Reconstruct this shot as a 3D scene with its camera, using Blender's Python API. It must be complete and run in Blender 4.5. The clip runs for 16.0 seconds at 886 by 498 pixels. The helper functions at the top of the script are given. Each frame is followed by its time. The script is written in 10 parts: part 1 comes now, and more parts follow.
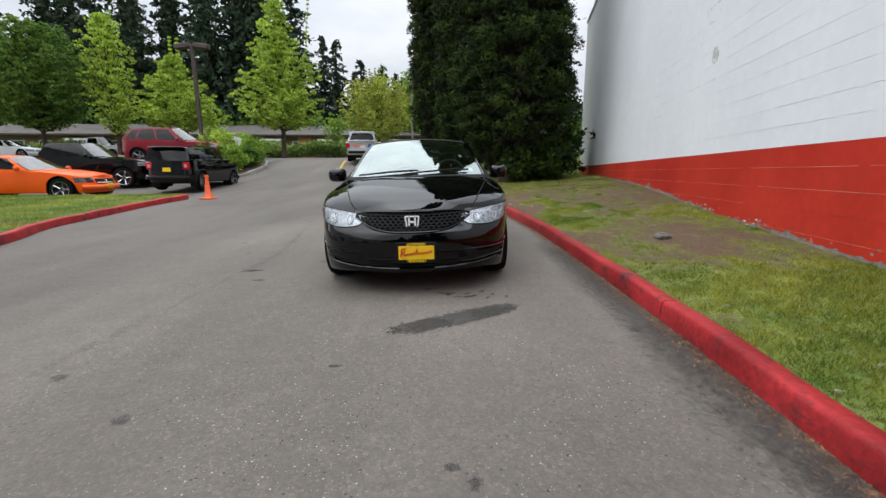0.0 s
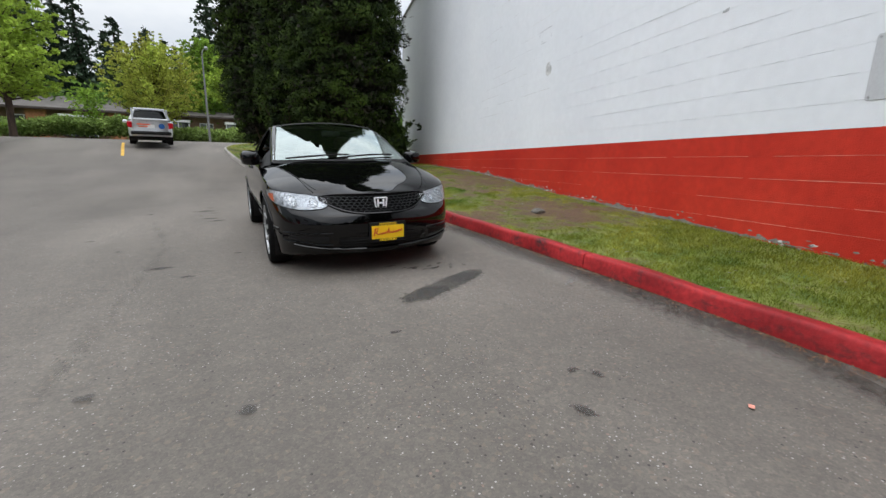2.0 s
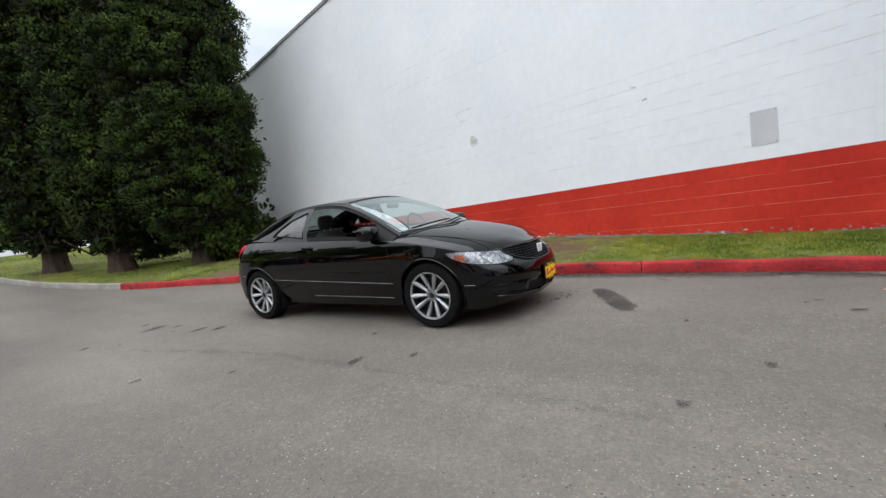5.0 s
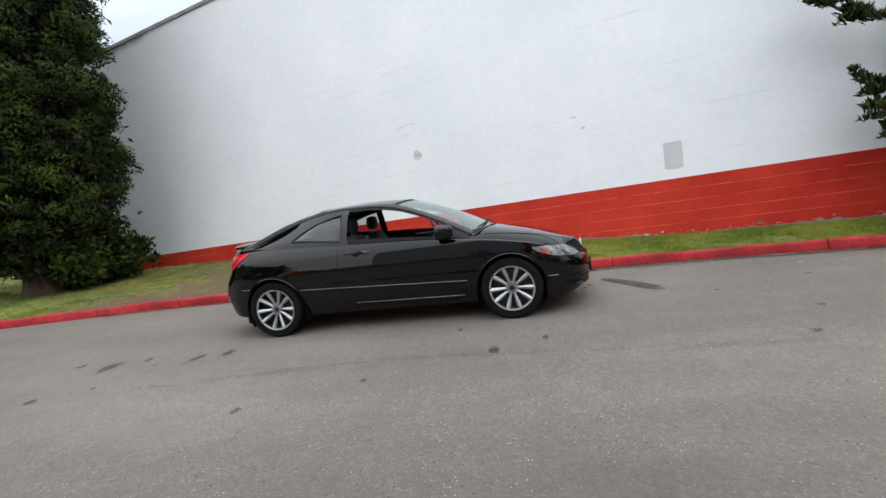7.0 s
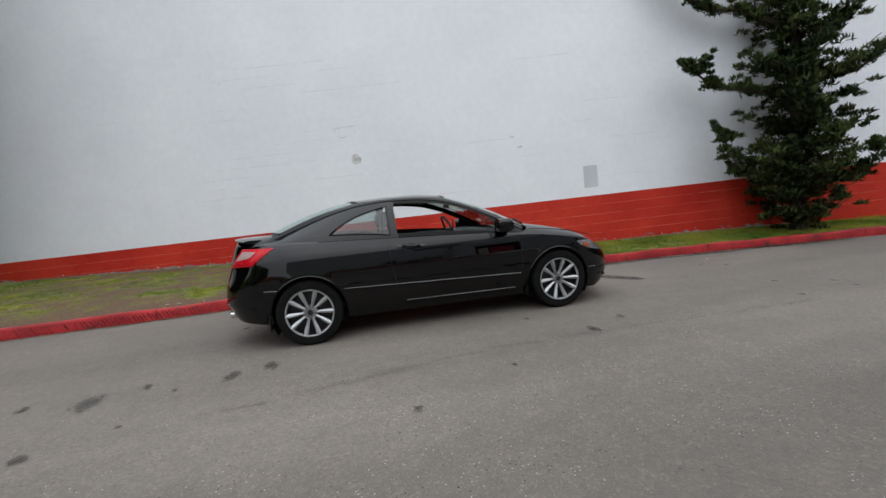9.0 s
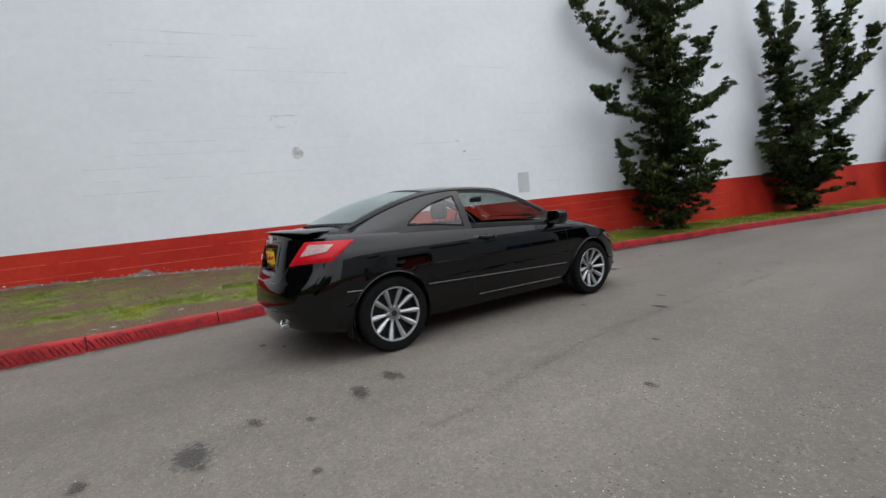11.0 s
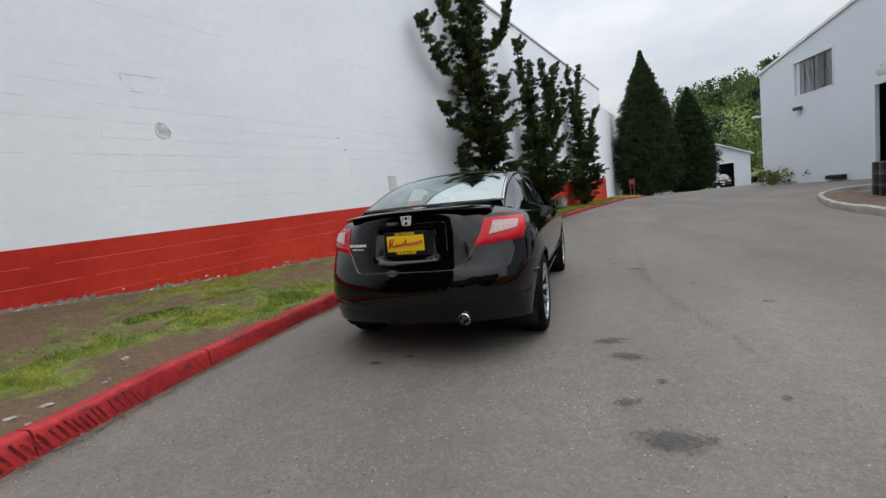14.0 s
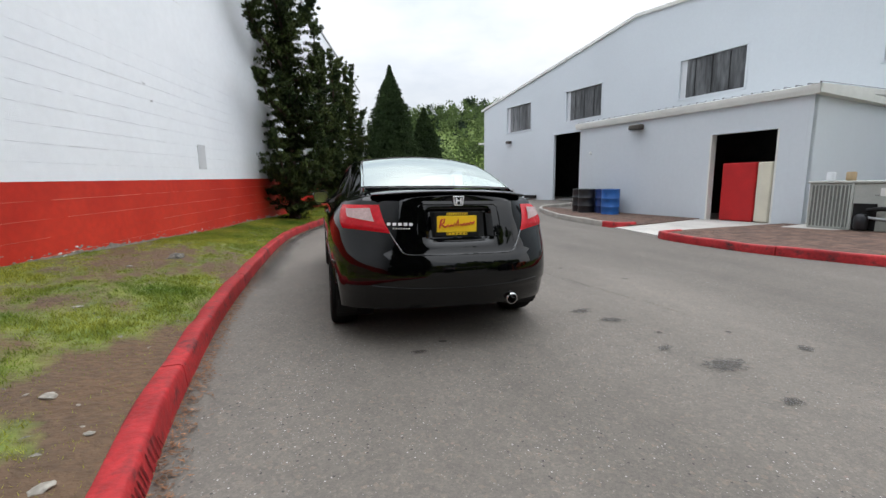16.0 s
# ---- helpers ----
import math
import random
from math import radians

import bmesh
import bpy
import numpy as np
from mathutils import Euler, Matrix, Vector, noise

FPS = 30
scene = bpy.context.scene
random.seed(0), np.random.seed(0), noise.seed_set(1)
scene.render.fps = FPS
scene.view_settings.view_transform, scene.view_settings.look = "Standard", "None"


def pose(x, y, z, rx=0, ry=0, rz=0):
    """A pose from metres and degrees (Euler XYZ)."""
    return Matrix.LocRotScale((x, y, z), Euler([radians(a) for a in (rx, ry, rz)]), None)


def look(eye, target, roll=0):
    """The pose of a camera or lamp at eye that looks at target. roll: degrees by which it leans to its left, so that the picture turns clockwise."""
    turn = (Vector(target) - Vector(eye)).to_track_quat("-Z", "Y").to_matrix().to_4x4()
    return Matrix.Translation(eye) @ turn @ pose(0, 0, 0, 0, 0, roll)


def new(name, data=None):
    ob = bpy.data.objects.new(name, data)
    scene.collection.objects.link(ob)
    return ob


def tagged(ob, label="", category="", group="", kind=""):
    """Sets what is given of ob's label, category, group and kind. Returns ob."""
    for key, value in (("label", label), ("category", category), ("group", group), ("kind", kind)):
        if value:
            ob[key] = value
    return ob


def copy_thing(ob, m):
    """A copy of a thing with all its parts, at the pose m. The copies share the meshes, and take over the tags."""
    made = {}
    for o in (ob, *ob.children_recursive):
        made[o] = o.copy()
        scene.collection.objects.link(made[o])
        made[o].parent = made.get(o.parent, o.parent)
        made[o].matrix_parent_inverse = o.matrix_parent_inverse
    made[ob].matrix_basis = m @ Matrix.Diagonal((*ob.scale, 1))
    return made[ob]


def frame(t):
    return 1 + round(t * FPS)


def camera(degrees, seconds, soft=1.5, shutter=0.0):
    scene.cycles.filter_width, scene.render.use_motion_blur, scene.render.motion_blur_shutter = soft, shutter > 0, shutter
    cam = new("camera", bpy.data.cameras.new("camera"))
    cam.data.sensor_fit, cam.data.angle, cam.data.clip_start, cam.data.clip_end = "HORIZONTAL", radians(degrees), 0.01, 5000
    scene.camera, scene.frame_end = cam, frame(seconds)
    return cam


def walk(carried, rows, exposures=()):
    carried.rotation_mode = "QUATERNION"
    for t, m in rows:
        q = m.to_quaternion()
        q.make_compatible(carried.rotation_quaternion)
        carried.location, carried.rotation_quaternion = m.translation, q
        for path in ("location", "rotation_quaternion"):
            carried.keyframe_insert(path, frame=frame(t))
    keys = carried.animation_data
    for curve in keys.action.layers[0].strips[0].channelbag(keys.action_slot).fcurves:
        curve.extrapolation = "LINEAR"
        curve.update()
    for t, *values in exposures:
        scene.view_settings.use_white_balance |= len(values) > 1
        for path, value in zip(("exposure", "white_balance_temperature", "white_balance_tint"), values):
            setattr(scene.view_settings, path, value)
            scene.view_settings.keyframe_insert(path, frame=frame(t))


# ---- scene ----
cam = camera(92.6, 16.0, soft=1.45)
PATH = [
    (0, (0.206, -5.522, 1.068), (0.235, -3.56, 0.68), -0.2),
    (0.5, (0.067, -5.61, 1.055), (0.312, -3.665, 0.657), 0.7),
    (1, (-0.307, -5.752, 1.058), (0.258, -3.888, 0.604), -0.4),
    (1.5, (-0.707, -5.708, 1.01), (0.009, -3.892, 0.576), -1.0),
    (2, (-1.174, -5.575, 1.02), (-0.273, -3.842, 0.591), 1.1),
    (2.5, (-1.733, -5.398, 1.085), (-0.693, -3.726, 0.738), -5.7),
    (3, (-2.221, -5.073, 1.063), (-1.12, -3.435, 0.735), -10.5),
    (3.5, (-2.741, -4.811, 1.06), (-1.464, -3.287, 0.843), -9.8),
    (4, (-3.22, -4.492, 1.034), (-1.822, -3.081, 0.798), -8.2),
    (4.5, (-3.655, -4.104, 1.046), (-2.116, -2.843, 0.84), -7.1),
    (7, (-5.121, -1.47, 1.109), (-3.16, -1.104, 0.963), -7.2),
    (7.5, (-5.153, -0.897, 1.12), (-3.167, -0.727, 0.956), -5.8),
    (8, (-5.177, -0.299, 1.103), (-3.181, -0.337, 0.98), -6.0),
    (10.5, (-4.375, 2.481, 1.074), (-2.623, 1.533, 0.899), -4.6),
    (11, (-3.979, 2.927, 1.082), (-2.33, 1.805, 0.932), -5.6),
    (11.5, (-3.594, 3.379, 1.087), (-2.107, 2.055, 0.895), -5.9),
    (12, (-3.151, 3.749, 1.078), (-1.75, 2.332, 0.899), -6.3),
    (12.5, (-2.732, 4.128, 1.085), (-1.54, 2.535, 0.874), -6.1),
    (13, (-2.255, 4.43, 1.08), (-1.225, 2.733, 0.837), -7.7),
    (13.5, (-1.752, 4.638, 1.097), (-0.847, 2.866, 0.895), -7.2),
    (14, (-1.219, 4.803, 1.109), (-0.558, 2.927, 0.904), -6.9),
    (14.5, (-0.662, 4.825, 1.128), (-0.18, 2.895, 0.921), -5.1),
    (15, (-0.136, 4.911, 1.133), (-0.018, 2.933, 0.862), -3.5),
    (15.5, (0.408, 4.853, 1.135), (0.288, 2.883, 0.809), -3.0),
    (16, (0.911, 4.831, 1.149), (0.367, 2.932, 0.842), -0.8),
]
walk(cam, [(t, look(eye, target, roll)) for t, eye, target, roll in PATH],
     exposures=[(t, stops, 6400, 8.6) for t, stops in ((0.0, 0.2), (2.0, 0.16), (3.0, 0.15), (4.5, 0.24), (7.0, 0.34), (7.5, 0.09), (8.0, -0.03), (8.6, -0.06), (10.4, -0.06), (14.2, -0.06), (15.0, 0.0), (15.5, 0.08), (16.0, 0.26))])

# ---------------------------------------------------------------- light
world = bpy.data.worlds.new("overcast")
scene.world = world
world.use_nodes = True
wn, wl = world.node_tree.nodes, world.node_tree.links
wn.clear()
w_out = wn.new("ShaderNodeOutputWorld")
w_bg = wn.new("ShaderNodeBackground")
w_sky = wn.new("ShaderNodeTexSky")
w_sky.sky_type, w_sky.sun_disc = "NISHITA", False
w_sky.sun_elevation, w_sky.sun_rotation = radians(52), radians(200)
w_sky.dust_density = 4.0
w_co = wn.new("ShaderNodeTexCoord")
w_map = wn.new("ShaderNodeMapping")
w_map.inputs["Scale"].default_value = (1.0, 1.0, 2.6)
w_noise = wn.new("ShaderNodeTexNoise")
w_noise.inputs["Scale"].default_value = 2.2
w_noise.inputs["Detail"].default_value = 6.0
w_noise.inputs["Roughness"].default_value = 0.55
w_ramp = wn.new("ShaderNodeValToRGB")
w_ramp.color_ramp.elements[0].position, w_ramp.color_ramp.elements[0].color = 0.32, (5.5, 6.0, 6.8, 1)
w_ramp.color_ramp.elements[1].position, w_ramp.color_ramp.elements[1].color = 0.68, (8.6, 8.7, 8.9, 1)
w_mix = wn.new("ShaderNodeMix")
w_mix.data_type = "RGBA"
w_mix.inputs[0].default_value = 0.9
wl.new(w_co.outputs["Generated"], w_map.inputs["Vector"])
wl.new(w_map.outputs[0], w_noise.inputs["Vector"])
wl.new(w_noise.outputs[0], w_ramp.inputs[0])
wl.new(w_sky.outputs[0], w_mix.inputs[6])
wl.new(w_ramp.outputs[0], w_mix.inputs[7])
w_sep = wn.new("ShaderNodeSeparateXYZ")
w_grad = wn.new("ShaderNodeMapRange")
w_grad.inputs["From Min"].default_value, w_grad.inputs["From Max"].default_value = 0.0, 1.0
w_grad.inputs["To Min"].default_value, w_grad.inputs["To Max"].default_value = 0.80, 3.0
w_mul = wn.new("ShaderNodeMix")
w_mul.data_type, w_mul.blend_type = "RGBA", "MULTIPLY"
w_mul.inputs[0].default_value = 1.0
wl.new(w_co.outputs["Generated"], w_sep.inputs[0])
w_pow = wn.new("ShaderNodeMath")
w_pow.operation, w_pow.use_clamp = "POWER", True
w_pow.inputs[1].default_value = 2.0
w_max = wn.new("ShaderNodeMath")
w_max.operation = "MAXIMUM"
w_max.inputs[1].default_value = 0.0
wl.new(w_sep.outputs[2], w_max.inputs[0])
wl.new(w_max.outputs[0], w_pow.inputs[0])
wl.new(w_pow.outputs[0], w_grad.inputs["Value"])
wl.new(w_mix.outputs[2], w_mul.inputs[6])
wl.new(w_grad.outputs[0], w_mul.inputs[7])
wl.new(w_mul.outputs[2], w_bg.inputs["Color"])
w_bg.inputs["Strength"].default_value = 0.115
wl.new(w_bg.outputs[0], w_out.inputs["Surface"])
sun_data = bpy.data.lights.new("sun", "SUN")
sun_data.energy, sun_data.angle, sun_data.color = 0.8, radians(110), (1.0, 0.97, 0.93)
sun = new("sun", sun_data)
sun.matrix_world = look((-40, 8, 46), (0, 0, 0))
scene.view_settings.exposure = 0.0


# ---------------------------------------------------------------- materials
def mat(name, base, rough=0.6, metal=0.0, vary=0.12, scale=3.0, fine=60.0, bump=0.0, bump_scale=80.0, coat=0.0, spec=0.5,
        second=None, blotch=0.5, random_piece=0.0, obj_space=True, alpha_glass=False, stretch=(1, 1, 1)):
    """A node material: a base colour that wanders at two scales, with relief."""
    m = bpy.data.materials.new(name)
    m.use_nodes = True
    n, l = m.node_tree.nodes, m.node_tree.links
    p = n["Principled BSDF"]
    p.inputs["Roughness"].default_value = rough
    p.inputs["Metallic"].default_value = metal
    p.inputs["Coat Weight"].default_value = coat
    p.inputs["Coat Roughness"].default_value = 0.02
    p.inputs["Specular IOR Level"].default_value = spec
    co = n.new("ShaderNodeTexCoord")
    mp = n.new("ShaderNodeMapping")
    mp.inputs["Scale"].default_value = stretch
    geo = n.new("ShaderNodeNewGeometry")
    l.new(co.outputs["Object"] if obj_space else geo.outputs["Position"], mp.inputs["Vector"])
    big = n.new("ShaderNodeTexNoise")
    big.inputs["Scale"].default_value, big.inputs["Detail"].default_value = scale, 5.0
    small = n.new("ShaderNodeTexNoise")
    small.inputs["Scale"].default_value, small.inputs["Detail"].default_value = fine, 3.0
    l.new(mp.outputs[0], big.inputs["Vector"])
    l.new(mp.outputs[0], small.inputs["Vector"])
    ramp = n.new("ShaderNodeValToRGB")
    e = ramp.color_ramp.elements
    e[0].position, e[1].position = 0.5 - blotch * 0.3, 0.5 + blotch * 0.3
    b2 = second or tuple(c * (1 + vary) for c in base)
    e[0].color = (*[c * (1 - vary) for c in base], 1)
    e[1].color = (*b2, 1)
    l.new(big.outputs[0], ramp.inputs[0])
    mul = n.new("ShaderNodeMix")
    mul.data_type, mul.blend_type = "RGBA", "MULTIPLY"
    mul.inputs[0].default_value = 1.0
    fr = n.new("ShaderNodeMapRange")
    fr.inputs["From Min"].default_value, fr.inputs["From Max"].default_value = 0.3, 0.7
    fr.inputs["To Min"].default_value, fr.inputs["To Max"].default_value = 1 - vary * 0.8, 1 + vary * 0.8
    l.new(small.outputs[0], fr.inputs["Value"])
    l.new(ramp.outputs[0], mul.inputs[6])
    l.new(fr.outputs[0], mul.inputs[7])
    colour = mul.outputs[2]
    if random_piece:
        oi = n.new("ShaderNodeObjectInfo")
        rr = n.new("ShaderNodeMapRange")
        add = n.new("ShaderNodeMath")
        l.new(oi.outputs["Random"], add.inputs[0])
        l.new(geo.outputs["Random Per Island"], add.inputs[1])
        fracn = n.new("ShaderNodeMath")
        fracn.operation = "FRACT"
        l.new(add.outputs[0], fracn.inputs[0])
        l.new(fracn.outputs[0], rr.inputs["Value"])
        rr.inputs["To Min"].default_value, rr.inputs["To Max"].default_value = 1 - random_piece, 1 + random_piece
        mul2 = n.new("ShaderNodeMix")
        mul2.data_type, mul2.blend_type = "RGBA", "MULTIPLY"
        mul2.inputs[0].default_value = 1.0
        l.new(colour, mul2.inputs[6])
        l.new(rr.outputs[0], mul2.inputs[7])
        colour = mul2.outputs[2]
    l.new(colour, p.inputs["Base Color"])
    rg = n.new("ShaderNodeMapRange")
    rg.inputs["To Min"].default_value, rg.inputs["To Max"].default_value = max(0.0, rough - 0.08 * (rough > 0.15)), min(1, rough + 0.08 * (rough > 0.15))
    l.new(small.outputs[0], rg.inputs["Value"])
    l.new(rg.outputs[0], p.inputs["Roughness"])
    if bump:
        bt = n.new("ShaderNodeTexNoise")
        bt.inputs["Scale"].default_value, bt.inputs["Detail"].default_value = bump_scale, 4.0
        l.new(mp.outputs[0], bt.inputs["Vector"])
        bn = n.new("ShaderNodeBump")
        bn.inputs["Strength"].default_value, bn.inputs["Distance"].default_value = 1.0, bump
        l.new(bt.outputs[0], bn.inputs["Height"])
        l.new(bn.outputs[0], p.inputs["Normal"])
    return m


def glass(name, tint=(0.75, 0.8, 0.8), rough=0.0, ior=1.45, power=3.0):
    """Thin tinted pane: clear transmission under a mirror film."""
    m = bpy.data.materials.new(name)
    m.use_nodes = True
    n, l = m.node_tree.nodes, m.node_tree.links
    n.clear()
    out = n.new("ShaderNodeOutputMaterial")
    tr = n.new("ShaderNodeBsdfTransparent")
    tr.inputs["Color"].default_value = (*tint, 1)
    gl = n.new("ShaderNodeBsdfGlossy")
    gl.inputs["Roughness"].default_value = rough
    lw = n.new("ShaderNodeLayerWeight")
    lw.inputs["Blend"].default_value = 0.5
    pw = n.new("ShaderNodeMath")
    pw.operation = "POWER"
    pw.inputs[1].default_value = power
    l.new(lw.outputs["Facing"], pw.inputs[0])
    fr = n.new("ShaderNodeMath")
    fr.operation = "MULTIPLY_ADD"
    f0 = 2 * ((ior - 1) / (ior + 1)) ** 2
    fr.inputs[1].default_value, fr.inputs[2].default_value = 1 - f0, f0
    l.new(pw.outputs[0], fr.inputs[0])
    mx = n.new("ShaderNodeMixShader")
    l.new(fr.outputs[0], mx.inputs[0])
    l.new(tr.outputs[0], mx.inputs[1])
    l.new(gl.outputs[0], mx.inputs[2])
    l.new(mx.outputs[0], out.inputs[0])
    return m


def asphalt_material():
    m = mat("asphalt", (0.151, 0.1345, 0.1165), 0.85, vary=0.10, scale=0.35, fine=7.0, bump=0.002, bump_scale=140, obj_space=False)
    n, l = m.node_tree.nodes, m.node_tree.links
    p = n["Principled BSDF"]
    geo = n.new("ShaderNodeNewGeometry")
    vor = n.new("ShaderNodeTexVoronoi")
    vor.inputs["Scale"].default_value = 125.0
    l.new(geo.outputs["Position"], vor.inputs["Vector"])
    sep = n.new("ShaderNodeSeparateColor")
    l.new(vor.outputs["Color"], sep.inputs[0])
    ramp = n.new("ShaderNodeValToRGB")
    e = ramp.color_ramp.elements
    e[0].position, e[0].color = 0.0, (0.86, 0.86, 0.86, 1)
    e[1].position, e[1].color = 0.94, (1.07, 1.065, 1.06, 1)
    e2 = ramp.color_ramp.elements.new(0.985)
    e2.color = (1.25, 1.24, 1.22, 1)
    l.new(sep.outputs[0], ramp.inputs[0])
    link = p.inputs["Base Color"].links[0].from_socket
    mul = n.new("ShaderNodeMix")
    mul.data_type, mul.blend_type = "RGBA", "MULTIPLY"
    mul.inputs[0].default_value = 1.0
    l.new(link, mul.inputs[6])
    l.new(ramp.outputs[0], mul.inputs[7])
    # coarser warm and grey aggregate
    vor2 = n.new("ShaderNodeTexVoronoi")
    vor2.inputs["Scale"].default_value = 52.0
    l.new(geo.outputs["Position"], vor2.inputs["Vector"])
    sep2 = n.new("ShaderNodeSeparateColor")
    l.new(vor2.outputs["Color"], sep2.inputs[0])
    agg = n.new("ShaderNodeValToRGB")
    g = agg.color_ramp.elements
    g[0].position, g[0].color = 0.0, (0.90, 0.90, 0.90, 1)
    g[1].position, g[1].color = 0.90, (1.06, 1.055, 1.04, 1)
    g2 = agg.color_ramp.elements.new(0.97)
    g2.color = (1.20, 1.13, 1.07, 1)
    l.new(sep2.outputs[1], agg.inputs[0])
    mulg = n.new("ShaderNodeMix")
    mulg.data_type, mulg.blend_type = "RGBA", "MULTIPLY"
    mulg.inputs[0].default_value = 1.0
    l.new(mul.outputs[2], mulg.inputs[6])
    l.new(agg.outputs[0], mulg.inputs[7])
    mul = mulg
    # scattered pale stone chips and a few dark ones, thicker in some places than in others
    crowd = n.new("ShaderNodeTexNoise")
    crowd.inputs["Scale"].default_value, crowd.inputs["Detail"].default_value = 1.4, 3.0
    l.new(geo.outputs["Position"], crowd.inputs["Vector"])
    for scale, channel, share, size, tone in ((42.0, 0, 0.022, 0.18, (0.46, 0.44, 0.41, 1)), (75.0, 1, 0.055, 0.25, (0.29, 0.275, 0.25, 1)), (34.0, 2, 0.040, 0.20, (0.045, 0.042, 0.039, 1)), (24.0, 1, 0.020, 0.16, (0.24, 0.17, 0.14, 1))):
        chip = n.new("ShaderNodeTexVoronoi")
        chip.voronoi_dimensions = "2D"
        chip.inputs["Scale"].default_value = scale
        l.new(geo.outputs["Position"], chip.inputs["Vector"])
        sc = n.new("ShaderNodeSeparateColor")
        l.new(chip.outputs["Color"], sc.inputs[0])
        near = n.new("ShaderNodeMapRange")
        near.inputs["From Min"].default_value, near.inputs["From Max"].default_value = size * 0.75, size
        near.inputs["To Min"].default_value, near.inputs["To Max"].default_value = 0.85, 0.0
        l.new(chip.outputs["Distance"], near.inputs["Value"])
        less = n.new("ShaderNodeMath")
        less.operation = "MULTIPLY_ADD"
        less.inputs[1].default_value, less.inputs[2].default_value = 0.35, share - 0.175
        l.new(crowd.outputs[0], less.inputs[0])
        pick = n.new("ShaderNodeMath")
        pick.operation = "LESS_THAN"
        l.new(sc.outputs[channel], pick.inputs[0])
        l.new(less.outputs[0], pick.inputs[1])
        fac = n.new("ShaderNodeMath")
        fac.operation = "MULTIPLY"
        l.new(near.outputs[0], fac.inputs[0])
        l.new(pick.outputs[0], fac.inputs[1])
        laid = n.new("ShaderNodeMix")
        laid.data_type = "RGBA"
        l.new(fac.outputs[0], laid.inputs[0])
        l.new(mul.outputs[2], laid.inputs[6])
        laid.inputs[7].default_value = tone
        mul = laid
    # tyre-worn, paler lanes along the road and dark seep marks
    st = n.new("ShaderNodeTexNoise")
    st.inputs["Scale"].default_value, st.inputs["Detail"].default_value = 0.9, 6.0
    mp = n.new("ShaderNodeMapping")
    mp.inputs["Scale"].default_value = (1.0, 0.22, 1.0)
    l.new(geo.outputs["Position"], mp.inputs["Vector"])
    l.new(mp.outputs[0], st.inputs["Vector"])
    r2 = n.new("ShaderNodeValToRGB")
    f = r2.color_ramp.elements
    f[0].position, f[0].color = 0.32, (0.82, 0.82, 0.82, 1)
    f[1].position, f[1].color = 0.62, (1.08, 1.08, 1.08, 1)
    l.new(st.outputs[0], r2.inputs[0])
    mul2 = n.new("ShaderNodeMix")
    mul2.data_type, mul2.blend_type = "RGBA", "MULTIPLY"
    mul2.inputs[0].default_value = 1.0
    l.new(mul.outputs[2], mul2.inputs[6])
    l.new(r2.outputs[0], mul2.inputs[7])
    # far side of the lane darkened in colour for lens falloff, with an uneven edge
    sx = n.new("ShaderNodeSeparateXYZ")
    l.new(geo.outputs["Position"], sx.inputs[0])
    wob = n.new("ShaderNodeMath")
    wob.operation = "MULTIPLY_ADD"
    wob.inputs[1].default_value = 1.6
    l.new(st.outputs[0], wob.inputs[0])
    l.new(sx.outputs[0], wob.inputs[2])
    falloff = n.new("ShaderNodeMapRange")
    falloff.inputs["From Min"].default_value, falloff.inputs["From Max"].default_value = -2.6, -1.4
    falloff.inputs["To Min"].default_value, falloff.inputs["To Max"].default_value = 0.84, 1.0
    l.new(wob.outputs[0], falloff.inputs["Value"])
    mul3 = n.new("ShaderNodeMix")
    mul3.data_type, mul3.blend_type = "RGBA", "MULTIPLY"
    mul3.inputs[0].default_value = 1.0
    l.new(mul2.outputs[2], mul3.inputs[6])
    l.new(falloff.outputs[0], mul3.inputs[7])
    l.new(mul3.outputs[2], p.inputs["Base Color"])
    return m


ASPHALT = asphalt_material()
EARTH = mat("far_earth", (0.055, 0.085, 0.03), 0.95, vary=0.3, scale=0.05, fine=2.0, obj_space=False)
PAINT_RED_KERB = mat("red_kerb_paint", (0.37, 0.020, 0.024), 0.6, vary=0.28, scale=2.2, fine=25, bump=0.004, bump_scale=35, second=(0.45, 0.030, 0.033), spec=0.28)
def scuffed(m, dark, scale, lo, hi, stretch=(1, 1, 1)):
    """Adds dark scuff marks over a material's colour."""
    n, l = m.node_tree.nodes, m.node_tree.links
    p = n["Principled BSDF"]
    geo = n.new("ShaderNodeNewGeometry")
    mp = n.new("ShaderNodeMapping")
    mp.inputs["Scale"].default_value = stretch
    t = n.new("ShaderNodeTexNoise")
    t.inputs["Scale"].default_value, t.inputs["Detail"].default_value, t.inputs["Roughness"].default_value = scale, 8.0, 0.65
    r = n.new("ShaderNodeMapRange")
    r.inputs["From Min"].default_value, r.inputs["From Max"].default_value = lo, hi
    mx = n.new("ShaderNodeMix")
    mx.data_type = "RGBA"
    mx.inputs[7].default_value = (*dark, 1)
    l.new(geo.outputs["Position"], mp.inputs["Vector"])
    l.new(mp.outputs[0], t.inputs["Vector"])
    l.new(t.outputs[0], r.inputs["Value"])
    l.new(r.outputs[0], mx.inputs[0])
    l.new(p.inputs["Base Color"].links[0].from_socket, mx.inputs[6])
    l.new(mx.outputs[2], p.inputs["Base Color"])
    return m


